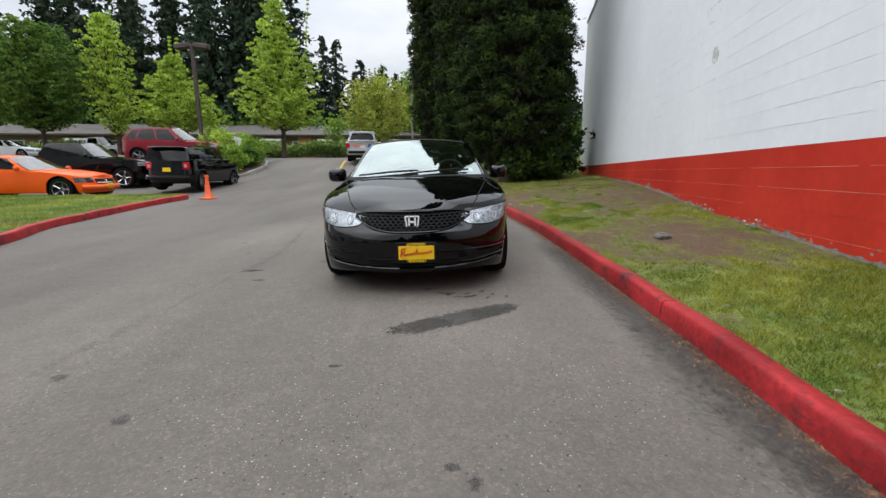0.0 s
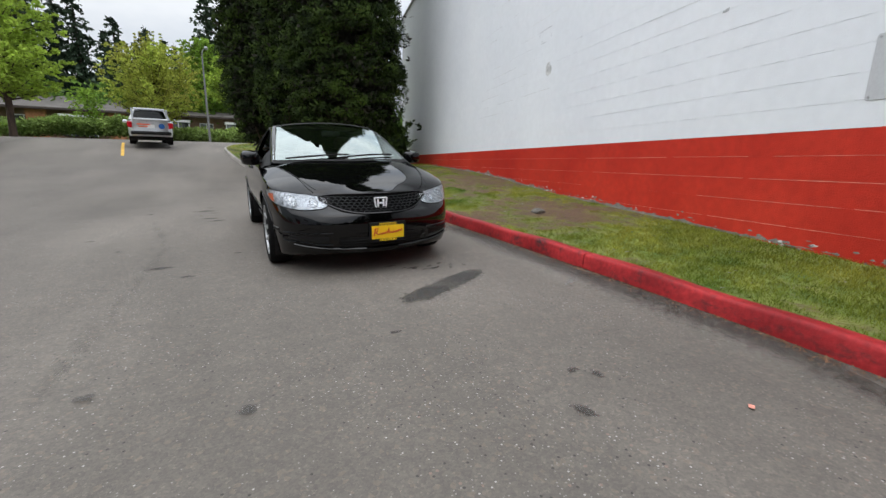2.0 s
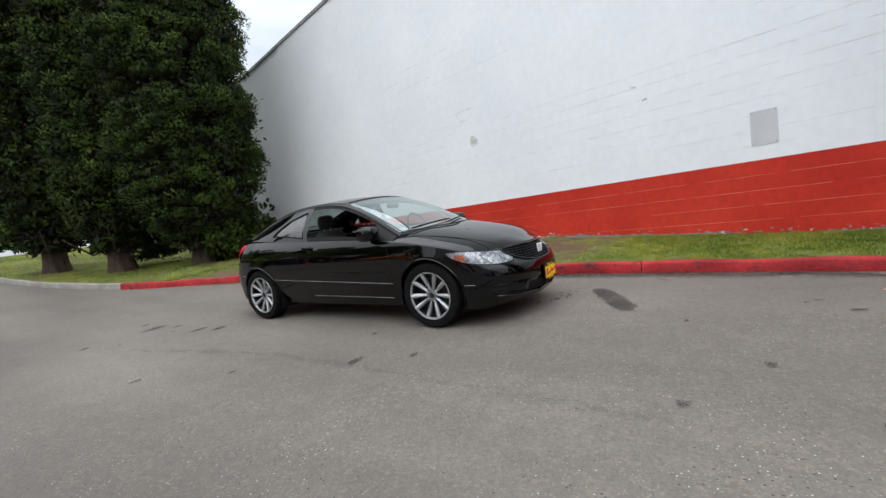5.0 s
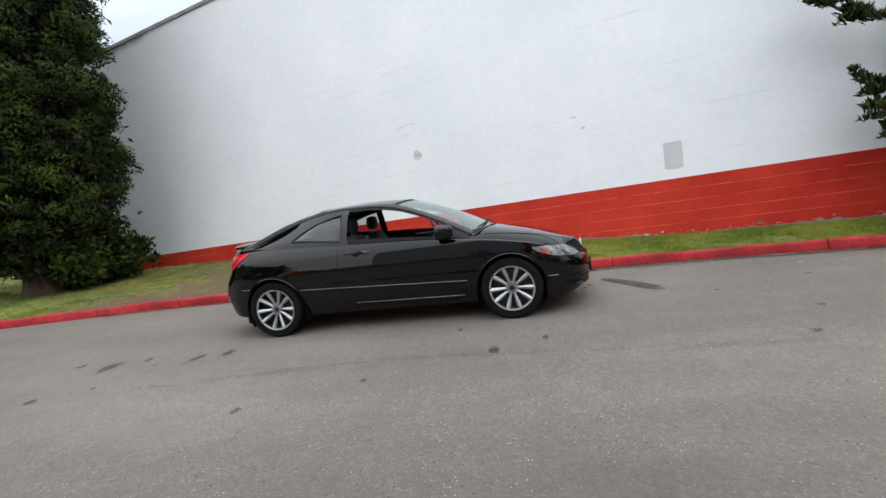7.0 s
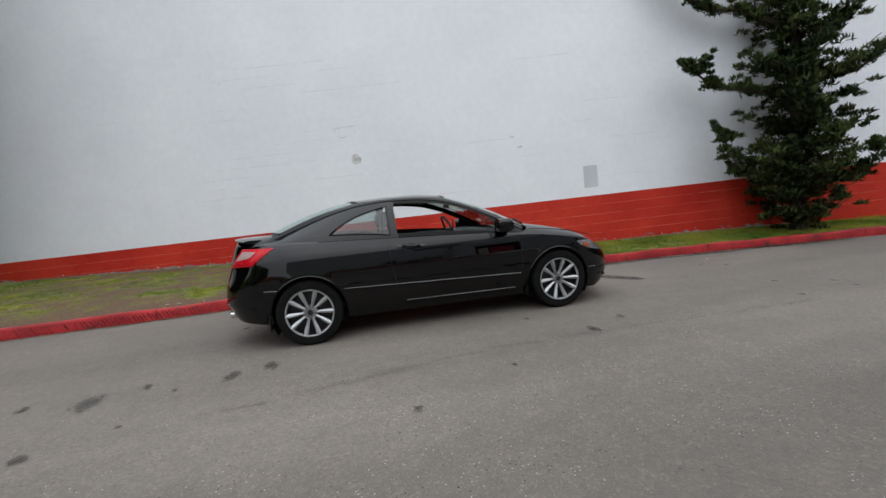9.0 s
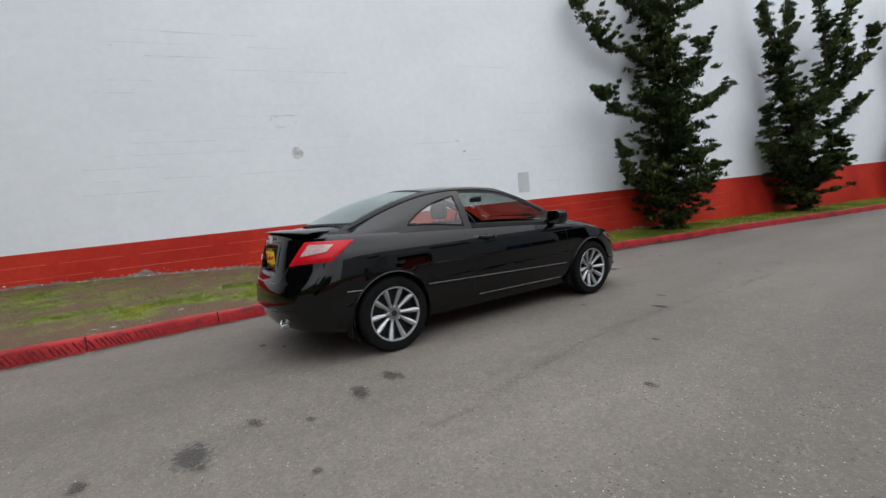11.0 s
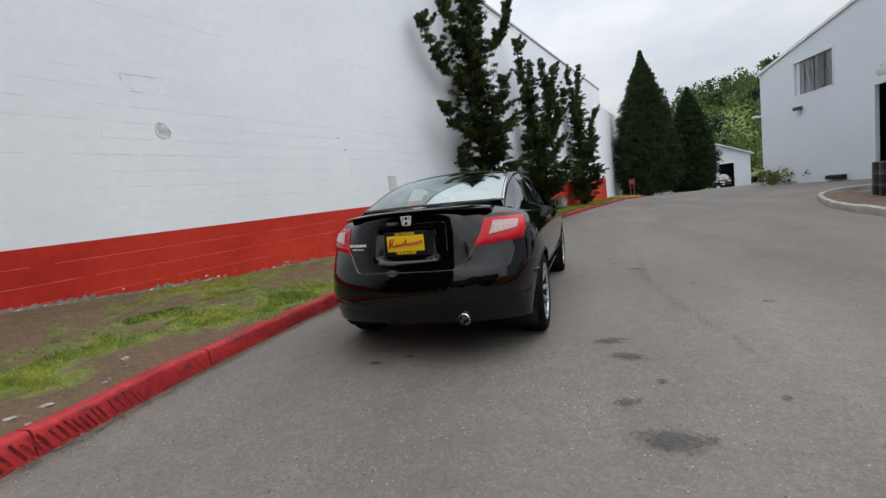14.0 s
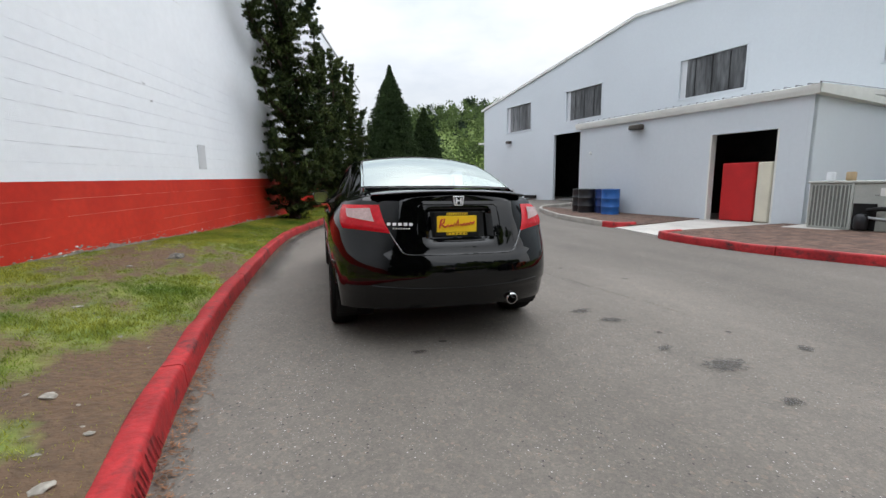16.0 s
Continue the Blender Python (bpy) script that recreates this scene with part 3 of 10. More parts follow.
def build_wall():
    back = Mesh()
    t = 0.35
    for z0, z1, m in ((-1.5, BAND, MORTAR_R), (BAND, WALL_TOP, MORTAR_W)):
        w = Mesh()
        a, b = WALL_A, WALL_B
        q = [wall_at(a, z0, -0.004), wall_at(b, z0, -0.004), wall_at(b, z0, -t), wall_at(a, z0, -t)]
        za, zb = (z1, z1) if m is MORTAR_R else (wall_top(a), wall_top(b))
        r = [wall_at(a, za, -0.004), wall_at(b, zb, -0.004), wall_at(b, zb, -t), wall_at(a, za, -t)]
        w.add(q + r, [(0, 1, 5, 4), (1, 2, 6, 5), (2, 3, 7, 6), (3, 0, 4, 7), (4, 5, 6, 7), (3, 2, 1, 0)])
        if m is MORTAR_R:
            core = structure("wall_east", w, m, "long concrete block wall, white above a red painted band")
        else:
            part("upper_core", w, m, core, "white painted upper wall")
    # roof edge flashing and the building behind
    cap = Mesh()
    for s0, s1 in ((WALL_A, WALL_B),):
        rows = []
        for s in (s0 - 0.05, 10.0, s1 + 0.05):
            zt = wall_top(s)
            rows.append([wall_at(s, zt, 0.035), wall_at(s, zt + 0.09, 0.035), wall_at(s, zt + 0.09, -0.42), wall_at(s, zt, -0.42)])
        cap.grid(rows, close=True)
        cap.f.append((0, 1, 2, 3)), cap.f.append((11, 10, 9, 8))
    part("roof_flashing", cap, mat("weathered_flashing", (0.27, 0.28, 0.28), 0.5, vary=0.15), core, "dark metal roof edge flashing")
    blk = Mesh()
    far = 26.0
    q = [wall_at(WALL_A, -1.5, -0.34), wall_at(WALL_B, -1.5, -0.34), wall_at(WALL_B, -1.5, -far), wall_at(WALL_A, -1.5, -far)]
    r = [wall_at(WALL_A, WALL_TOP - 0.1, -0.34), wall_at(WALL_B, WALL_TOP - 0.1, -0.34), wall_at(WALL_B, WALL_TOP - 0.1, -far), wall_at(WALL_A, WALL_TOP - 0.1, -far)]
    blk.add(q + r, [(0, 1, 5, 4), (1, 2, 6, 5), (2, 3, 7, 6), (3, 0, 4, 7), (4, 5, 6, 7)])
    part("building_mass", blk, WALL_WHITE, core)
    # lower white wing beyond the end of the wall
    wing = Mesh()
    q = [wall_at(-52, -2.5, -1.2), wall_at(WALL_A, -2.5, -1.2), wall_at(WALL_A, -2.5, -20), wall_at(-52, -2.5, -20)]
    r = [wall_at(-52, 8.0, -1.2), wall_at(WALL_A, 8.0, -1.2), wall_at(WALL_A, 8.0, -20), wall_at(-52, 8.0, -20)]
    wing.add(q + r, [(0, 1, 5, 4), (1, 2, 6, 5), (2, 3, 7, 6), (3, 0, 4, 7), (4, 5, 6, 7)])
    structure("wall_wing", wing, WALL_WHITE, "plain white rendered end wing of the building")
    # control joint in the wall, a vertical groove filled with sealant
    j = Mesh()
    j.add([wall_at(-7.11, 0.0, 0.003), wall_at(-7.09, 0.0, 0.003), wall_at(-7.09, WALL_TOP, 0.003), wall_at(-7.11, WALL_TOP, 0.003)], [(0, 1, 2, 3)])
    part("control_joint", j, mat("joint_sealant", (0.34, 0.35, 0.37), 0.7, vary=0.15, scale=4), core, "grey sealant joint")
    # square cover plate and a broken round patch
    cp = Mesh()
    a0, a1, z0, z1 = -5.005, -4.715, 1.393, 1.842
    rows = [[wall_at(lerp(a0, a1, u), lerp(z0, z1, v), o) for u, v in ((0, .03), (.04, 0), (.96, 0), (1, .03), (1, .97), (.96, 1), (.04, 1), (0, .97))] for o in (0.0, 0.012)]
    cp.grid(rows, close=True)
    cp.f.append(tuple(range(8, 16)))
    ob = tagged(part("cover_plate", cp, PATCH_GREY), "grey painted square cover plate on the wall", "cover plate")
    sc = Mesh()
    for u, v in ((0.08, 0.95), (0.92, 0.95), (0.08, 0.05), (0.92, 0.05)):
        p = Vector(wall_at(lerp(a0, a1, u), lerp(z0, z1, v), 0.012))
        rows = [[p + WALL_N * h + (WALL_D * math.cos(k) + Vector((0, 0, 1)) * math.sin(k)) * r for k in [i * math.pi / 4 for i in range(8)]] for r, h in ((0.008, 0), (0.008, 0.004), (0.001, 0.005))]
        s1 = Mesh().grid(rows, close=True)
        part("screw", s1, STEEL, ob)
    rp = Mesh()
    rnd = random.Random(5)
    ring = [(0.085 + rnd.uniform(-0.015, 0.015)) for _ in range(16)]
    rows = [[wall_at(0.0 + math.cos(i * math.pi / 8) * ring[i] * k, 2.51 + math.sin(i * math.pi / 8) * ring[i] * k * 1.15, o) for i in range(16)] for k, o in ((1.12, 0.006), (1.0, 0.013), (0.85, 0.009), (0.3, 0.008))]
    rp.grid(rows, close=True)
    rp.f.append(tuple(range(48, 64)))
    tagged(part("plaster_patch", rp, mat("rough_mortar", (0.60, 0.60, 0.60), 0.9, vary=0.25, scale=12, bump=0.01, bump_scale=40)), "rough round mortar patch on the white wall", "wall patch")
    return core


wall_core = build_wall()

# ---------------------------------------------------------------- kerbs and lawns
KERB_EAST = [(-6.0, -37.0), (-4.2, -31.0), (-2.9, -25.0), (-1.5, -19.0), (-0.15, -12.8), (0.72, -8.6), (1.28, -6.4), (1.57, -5.0), (1.685, -3.6), (1.735, -2.0), (1.755, -0.4),
             (1.74, 0.95), (1.675, 2.1), (1.56, 3.2), (1.26, 4.9), (0.83, 6.4), (0.28, 8.3), (-0.05, 10.4), (-0.45, 14.1), (-0.85, 17.2), (-0.95, 19.0), (-0.55, 20.6), (0.4, 22.2), (2.5, 24.0), (8.0, 27.5)]


def polyline(pts, step=0.5):
    """Smooth curve through plan points."""
    out = []
    P = [Vector((p[0], p[1], 0)) for p in pts]
    for i in range(len(P) - 1):
        a, b, c, d = P[max(i - 1, 0)], P[i], P[i + 1], P[min(i + 2, len(P) - 1)]
        n = max(2, int((c - b).length / step))
        for k in range(n):
            t = k / n
            out.append(0.5 * ((2 * b) + (c - a) * t + (2 * a - 5 * b + 4 * c - d) * t * t + (3 * b - a - 3 * c + d) * t ** 3))
    out.append(P[-1])
    return out


def kerb_mesh(line, side, h=0.145, w=0.130, lift=lambda p: 0.0):
    """A kerb of rounded section along a plan line; its face on the line, its body to the given side."""
    rows = []
    n = len(line)
    for i, p in enumerate(line):
        d = (line[min(i + 1, n - 1)] - line[max(i - 1, 0)]).normalized()
        q = Vector((d.y, -d.x, 0)) * side
        z = ground_z(p.x, p.y) + lift(p)
        hh = h + 0.006 * math.sin(p.y * 5.1) + 0.004 * math.sin(p.y * 1.9) - 0.024 * math.exp(-((p.y - 1.46) / 0.13) ** 2) * (side > 0)
        prof = [(0.0, -0.15), (0.0, 0.02), (0.007, hh * 0.80), (0.013, hh * 0.92), (0.024, hh * 0.985), (0.040, hh), (w - 0.02, hh), (w - 0.004, hh - 0.012), (w, hh - 0.04), (w, -0.15)]
        rows.append([(p.x + q.x * a, p.y + q.y * a, z + b) for a, b in prof])
    m = Mesh().grid(rows, flip=side < 0)
    k = len(rows[0])
    m.f.append(tuple(range(k))[::-1])
    m.f.append(tuple(range((n - 1) * k, n * k)))
    return m


def cut(line, breaks):
    """Splits a plan line into stretches of one length, or at the given y values, with small gaps between."""
    acc = [0.0]
    for a, b in zip(line, line[1:]):
        acc.append(acc[-1] + (b - a).length)

    def at(s):
        i = max(k for k in range(len(acc) - 1) if acc[k] <= s)
        return line[i].lerp(line[i + 1], (s - acc[i]) / max(1e-6, acc[i + 1] - acc[i]))
    out, s = [], 0.0
    if isinstance(breaks, float):
        ends = [breaks * (k + 1) for k in range(int((acc[-1] - 0.05) / breaks))]
    else:
        ends = [next(q for q, p in zip(acc, line) if p.y >= y) for y in breaks]
    for e in ends + [acc[-1] - 1e-4]:
        out.append([at(s + 0.006 + (e - s - 0.012) * k / 24) for k in range(25)])
        s = e
    return out


def build_kerb_east():
    line = polyline(KERB_EAST, 0.06)
    runs = cut(line, (-33, -29.9, -26.8, -23.7, -20.6, -17.5, -14.4, -11.4, -8.4, -5.6, -2.83, -0.25, 2.34, 3.56, 5.9, 8.6, 11.6, 14.6, 17.6))
    root = None
    for run in runs:
        mid = run[5]
        grey = mid.y > 8.6
        m = kerb_mesh(run, 1)
        if root is None:
            root = structure("kerb_east", m, PAINT_RED_KERB, "red painted concrete kerb in cast lengths, scuffed", smooth=True)
        else:
            part("kerb_stone", m, KERB_GREY if grey else PAINT_RED_KERB, root, "bare grey concrete kerb" if grey else "", smooth=True, angle=50)


build_kerb_east()


def tyre_scuffs():
    """Slanting rubber smears left by tyres on the kerb's face."""
    rnd = random.Random(8)
    line = [p for p in polyline(KERB_EAST, 0.02) if 2.95 < p.y < 5.3]
    m, i = Mesh(), 0
    while i < len(line) - 6:
        p = line[i]
        d = (line[i + 1] - p).normalized()
        q = Vector((d.y, -d.x, 0))
        wd, slant = rnd.uniform(0.006, 0.012) * (0.7 + 0.3 * smoothstep(2.9, 3.5, p.y)), rnd.uniform(0.046, 0.054)
        lo, hi = rnd.uniform(0.006, 0.022), rnd.uniform(0.100, 0.122) * (1 if p.y > 3.0 else 0.7)
        z = ground_z(p.x, p.y)
        rows = []
        for k in range(6):
            h = lerp(lo, hi, k / 5)
            a = 0.007 * max(0.0, h - 0.02) / 0.096 - 0.0022
            c, ww = slant * k / 5 + rnd.uniform(-0.0015, 0.0015), wd * (0.5 + 0.5 * math.sin(math.pi * (k + 0.6) / 6.2)) * rnd.uniform(0.9, 1.1)
            rows.append([(p.x + q.x * a + d.x * (c + e * ww), p.y + q.y * a + d.y * (c + e * ww), z + h) for e in (-1, 0, 1)])
        m.grid(rows, flip=True)
        i += rnd.choice((2, 2, 2, 3)) if p.y < 4.4 else rnd.choice((3, 5, 8))
    tagged(part("tyre_scuff", m, mat("rubber_smear", (0.19, 0.017, 0.020), 0.75, vary=0.45, scale=14, fine=60, second=(0.27, 0.021, 0.024), spec=0.2), bpy.data.objects["kerb_east"], "dark tyre smears"), kind="stuff")


tyre_scuffs()


def lawn_height(s):
    return table(s, [(-33, 0.05), (-22, 0.18), (-12, 0.22), (-7, 0.29), (-5, 0.30), (-3.2, 0.35), (-1, 0.41), (0.5, 0.48), (2, 0.57), (4, 0.63), (7, 0.66), (10, 0.72)])


LAWN_LINE = polyline(KERB_EAST, 0.15)


def lawn_rows():
    """Rows from the kerb's back to the wall's foot."""
    rows = []
    n = len(LAWN_LINE)
    for i, p in enumerate(LAWN_LINE):
        if p.y > 22.3:
            break
        d = (LAWN_LINE[min(i + 1, n - 1)] - LAWN_LINE[max(i - 1, 0)]).normalized()
        q = Vector((d.y, -d.x, 0))
        a = p + q * 0.114
        za = ground_z(p.x, p.y) + 0.134
        s = (p - WALL_O).dot(WALL_D)
        if p.y < 8.5:
            foot = WALL_O + WALL_D * s
            zb = lawn_height(s)
        else:
            foot = Vector((lerp(5.7, 9.0, smoothstep(8.5, 14, p.y)), p.y, 0))
            zb = lerp(0.70, ground_z(p.x, p.y) + 0.25, smoothstep(8.5, 15, p.y))
        row = []
        for k in range(25):
            t = k / 24
            x, y = lerp(a.x, foot.x + (0.02 if p.y < 8.5 else 0), t), lerp(a.y, foot.y, t)
            z = lerp(za, zb, t ** 0.9) + 0.03 * noise.noise(Vector((x * 0.9, y * 0.9, 3))) * math.sin(math.pi * t) + 0.015 * noise.noise(Vector((x * 4, y * 4, 1))) * (0.2 + math.sin(math.pi * t))
            row.append((x, y, z))
        rows.append(row)
    return rows


LAWN = lawn_rows()


def grass_mask(x, y):
    """Below 0 on bare earth, above 0.3 on full turf."""
    v = 0.42 * noise.noise((x * 0.9, y * 0.6, 2.0)) + 0.50 * noise.noise((x * 3.0, y * 2.0, 5.0)) + 0.50 * noise.noise((x * 6.5, y * 5, 9.0)) + 0.45 * noise.noise((x * 14, y * 12, 3.0))
    kerb = table(y, [(q[1], q[0]) for q in KERB_EAST[4:17]]) + 0.13
    near = smoothstep(-0.4, 0.8, y)
    blob = lambda cx, cy, rx, ry: math.exp(-((x - cx) / rx) ** 2 - ((y - cy) / ry) ** 2)
    bare = 0.30 * smoothstep(0.8, 3.2, y) * (1 - smoothstep(5.5, 7.5, y)) + 0.55 * blob(3.0, -1.2, 0.55, 1.0)
    bare += 0.45 * (1 - smoothstep(0.08, 0.36, x - kerb)) * smoothstep(-2.0, 0.5, y) * (1 - smoothstep(5.0, 7.0, y))
    bare += 0.60 * blob(2.08, 2.5, 0.20, 0.55) + 0.45 * blob(2.69, 2.0, 0.13, 0.22) + 0.45 * blob(3.2, 1.45, 0.22, 0.45) + 0.45 * blob(2.7, 1.12, 0.22, 0.30) + 0.5 * blob(1.75, 3.5, 0.20, 0.22)
    lush = 0.60 * near * math.exp(-((x - 2.05 - 0.42 * smoothstep(1.4, 2.8, y)) / 0.20) ** 2) + 0.65 * blob(2.0, 3.15, 0.24, 0.17) + 0.35 * blob(2.8, 1.85, 0.25, 0.5)
    return v + 0.27 - bare + lush * (1 - smoothstep(3.2, 4.5, y)) + 0.45 * smoothstep(-1.5, -3.5, y)


def lawn_material():
    """Bare earth and turf, mixed by the ground cover stored on the mesh."""
    m = mat("earth_and_turf", (0.185, 0.110, 0.060), 0.95, vary=0.30, scale=2.5, fine=22, second=(0.110, 0.070, 0.042), bump=0.025, bump_scale=30, obj_space=False, blotch=0.6)
    n, l = m.node_tree.nodes, m.node_tree.links
    p = n["Principled BSDF"]
    at = n.new("ShaderNodeAttribute")
    at.attribute_name = "turf"
    geo = n.new("ShaderNodeNewGeometry")
    nz = n.new("ShaderNodeTexNoise")
    nz.inputs["Scale"].default_value, nz.inputs["Detail"].default_value = 18.0, 6.0
    l.new(geo.outputs["Position"], nz.inputs["Vector"])
    ad = n.new("ShaderNodeMath")
    ad.operation = "MULTIPLY_ADD"
    ad.inputs[1].default_value = 0.9
    l.new(nz.outputs[0], ad.inputs[0])
    l.new(at.outputs["Fac"], ad.inputs[2])
    mr = n.new("ShaderNodeMapRange")
    mr.inputs["From Min"].default_value, mr.inputs["From Max"].default_value = 0.32, 0.98
    l.new(ad.outputs[0], mr.inputs["Value"])
    ramp = n.new("ShaderNodeValToRGB")
    e = ramp.color_ramp.elements
    e[0].position, e[0].color = 0.35, (0.105, 0.165, 0.030, 1)
    e[1].position, e[1].color = 0.66, (0.22, 0.245, 0.050, 1)
    n2 = n.new("ShaderNodeTexNoise")
    n2.inputs["Scale"].default_value, n2.inputs["Detail"].default_value = 4.0, 8.0
    l.new(geo.outputs["Position"], n2.inputs["Vector"])
    l.new(n2.outputs[0], ramp.inputs[0])
    mx = n.new("ShaderNodeMix")
    mx.data_type = "RGBA"
    l.new(mr.outputs[0], mx.inputs[0])
    l.new(p.inputs["Base Color"].links[0].from_socket, mx.inputs[6])
    l.new(ramp.outputs[0], mx.inputs[7])
    l.new(mx.outputs[2], p.inputs["Base Color"])
    return m


lawn = structure("lawn", Mesh().grid(LAWN, flip=True), lawn_material(), "uneven lawn verge with bare earth patches along the wall", smooth=True)
cover = lawn.data.attributes.new("turf", "FLOAT", "POINT")
cover.data.foreach_set("value", [grass_mask(v.co.x, v.co.y) for v in lawn.data.vertices])

# ---------------------------------------------------------------- cars
class Shell:
    """A car body from plan outline and height tables. Front at -y, ground at z = 0."""

    def __init__(self, **k):
        self.k = k
        Lf, Lr, W = k["front"], k["rear"], k["half"]
        pts = []
        for sgn, L, n, kk in ((-1, Lf, k.get("nf", 9), k.get("kf", 2.3)), (1, Lr, k.get("nr", 10), k.get("kr", 2.5))):
            half = []
            for i in range(1201):
                th = (i / 1200) * math.pi / 2
                half.append((W * math.sin(th) ** (2 / kk), sgn * L * math.cos(th) ** (2 / n)))
            pts += half if sgn < 0 else half[::-1]
        # fill the straight flank
        dense = []
        for a, b in zip(pts, pts[1:]):
            m = max(1, int(math.hypot(b[0] - a[0], b[1] - a[1]) / 0.01))
            dense += [(lerp(a[0], b[0], j / m), lerp(a[1], b[1], j / m)) for j in range(m)]
        dense.append(pts[-1])
        self.acc = [0.0]
        for a, b in zip(dense, dense[1:]):
            self.acc.append(self.acc[-1] + math.hypot(b[0] - a[0], b[1] - a[1]))
        self.px = np.array([p[0] for p in dense])
        self.py = np.array([p[1] for p in dense])
        self.acc = np.array(self.acc)
        self.total = float(self.acc[-1])

    def plan(self, s):
        x, y = float(np.interp(s, self.acc, self.px)), float(np.interp(s, self.acc, self.py))
        e = 0.03
        dx = float(np.interp(s + e, self.acc, self.px) - np.interp(s - e, self.acc, self.px))
        dy = float(np.interp(s + e, self.acc, self.py) - np.interp(s - e, self.acc, self.py))
        if s < e:
            dx, dy = 1, 0
        if s > self.total - e:
            dx, dy = -1, 0
        l = math.hypot(dx, dy) or 1
        return x, y, dy / l, -dx / l

    def s_of_y(self, y):
        return float(np.interp(y, self.py + np.arange(len(self.py)) * 1e-9, self.acc))

    def s_of_x(self, x, rear):
        mid = len(self.px) // 2
        if rear:
            return float(np.interp(x, self.px[mid:][::-1], self.acc[mid:][::-1]))
        return float(np.interp(x, self.px[:mid], self.acc[:mid]))

    def surf(self, s, z, out=0.0, side=1):
        """Point of the flank skin at arc s and height z, out metres proud."""
        k = self.k
        x, y, nx, ny = self.plan(s)
        in_x, in_y = table(z, k["in_side"]), table(z, k["in_front"] if y < 0 else k["in_rear"])
        in_x *= 1 - k.get("fill", 0.0) * smoothstep(0.56, 0.84, -y / k["front"]) * smoothstep(0.68, 0.56, z)
        in_x *= 1 - k.get("fill_rear", 0.0) * smoothstep(0.66, 0.84, y / k["rear"]) * smoothstep(0.68, 0.56, z)
        if y < 0:
            in_y *= 1 + k.get("sweep", 0.0) * smoothstep(0.12, 0.55, x / k["half"])
        else:
            in_y *= 1 + k.get("sweep_rear", 0.0) * smoothstep(0.45, 0.85, x / k["half"]) * smoothstep(0.6, 0.8, z)
        px, py = x - nx * in_x, y - ny * in_y
        d = out - (k["carve"](px, py, z) if "carve" in k else 0.0)
        return ((max(px + nx * d, 0.0) if x > 0.002 else 0.0) * side, py + ny * d, z)

    def bottom(self, y, x=1.0):
        k = self.k
        z = table(y, k["sill"])
        if x > k["half"] * 0.75:
            for yc in k["axles"]:
                d = k["arch"] ** 2 - (y - yc) ** 2
                if d > 0:
                    z = max(z, k["axle_z"] + math.sqrt(d))
        return z

    def stations(self):
        k = self.k
        s = list(np.arange(0, self.total, k.get("step", 0.06))) + [self.total]
        for yc in k["axles"]:
            base = math.sqrt(max(0, k["arch"] ** 2 - (k["axle_z"] - table(yc, k["sill"])) ** 2))
            lim = math.asin(min(1, base / k["arch"]))
            for i in range(25):
                s.append(self.s_of_y(yc + k["arch"] * math.sin(lerp(-lim, lim, i / 24))))
            s += [self.s_of_y(yc - base - 0.006), self.s_of_y(yc + base + 0.006)]
        s = sorted(s)
        out = [s[0]]
        for v in s[1:]:
            if v - out[-1] > 0.004:
                out.append(v)
        out[-1] = self.total
        return out

    def flank(self, nv=14):
        m = Mesh()
        for side in (1, -1):
            rows = []
            for s in self.stations():
                x, y, _, _ = self.plan(s)
                z0, z1 = self.bottom(y, x), table(y, self.k["shoulder"])
                low = self.surf(s, z0, 0, side)
                row = [(low[0] * 0.93, low[1], low[2] + 0.01)]
                row += [self.surf(s, lerp(z0, z1, j / nv), 0, side) for j in range(nv + 1)]
                rows.append(row)
            m.grid(rows, flip=side > 0)
        return m

    def deck(self, y0, y1, crown=2.2, nt=12, seam=None, inner=True):
        """Bonnet or boot skin between two stations along the car; seam(y) parts it into a lid and its outer strips."""
        m = Mesh()
        for side in (1, -1):
            rows = []
            for s in self.stations():
                x, y, _, _ = self.plan(s)
                z1 = table(y, self.k["shoulder"])
                p = self.surf(s, z1, 0, side)
                if p[1] < y0 or p[1] > y1:
                    continue
                zc = table(p[1], self.k["centre"])
                ta, tb = 0.0, 1.0
                if seam:
                    cut_t = 1 - min(1.0, seam(p[1]) / max(abs(p[0]), 1e-6))
                    ta, tb = (cut_t, 1.0) if inner else (0.0, cut_t)
                rows.append([(p[0] * (1 - t), p[1], z1 + (zc - z1) * (1 - (1 - t) ** crown)) for t in [lerp(ta, tb, j / nt) for j in range(nt + 1)]])
            if len(rows) > 1:
                m.grid(rows, flip=side > 0)
        return m

    def patch(self, s0, s1, zl, zu, ns, nz, out, side):
        """Skin patch: arcs s0(v)..s1(v), heights zl(u)..zu(u)."""
        rows = []
        for i in range(ns + 1):
            u = i / ns
            row = []
            for j in range(nz + 1):
                v = j / nz
                row.append(self.surf(lerp(s0(v), s1(v), u), lerp(zl(u), zu(u), v), out(u, v) if callable(out) else out, side))
            rows.append(row)
        return rows


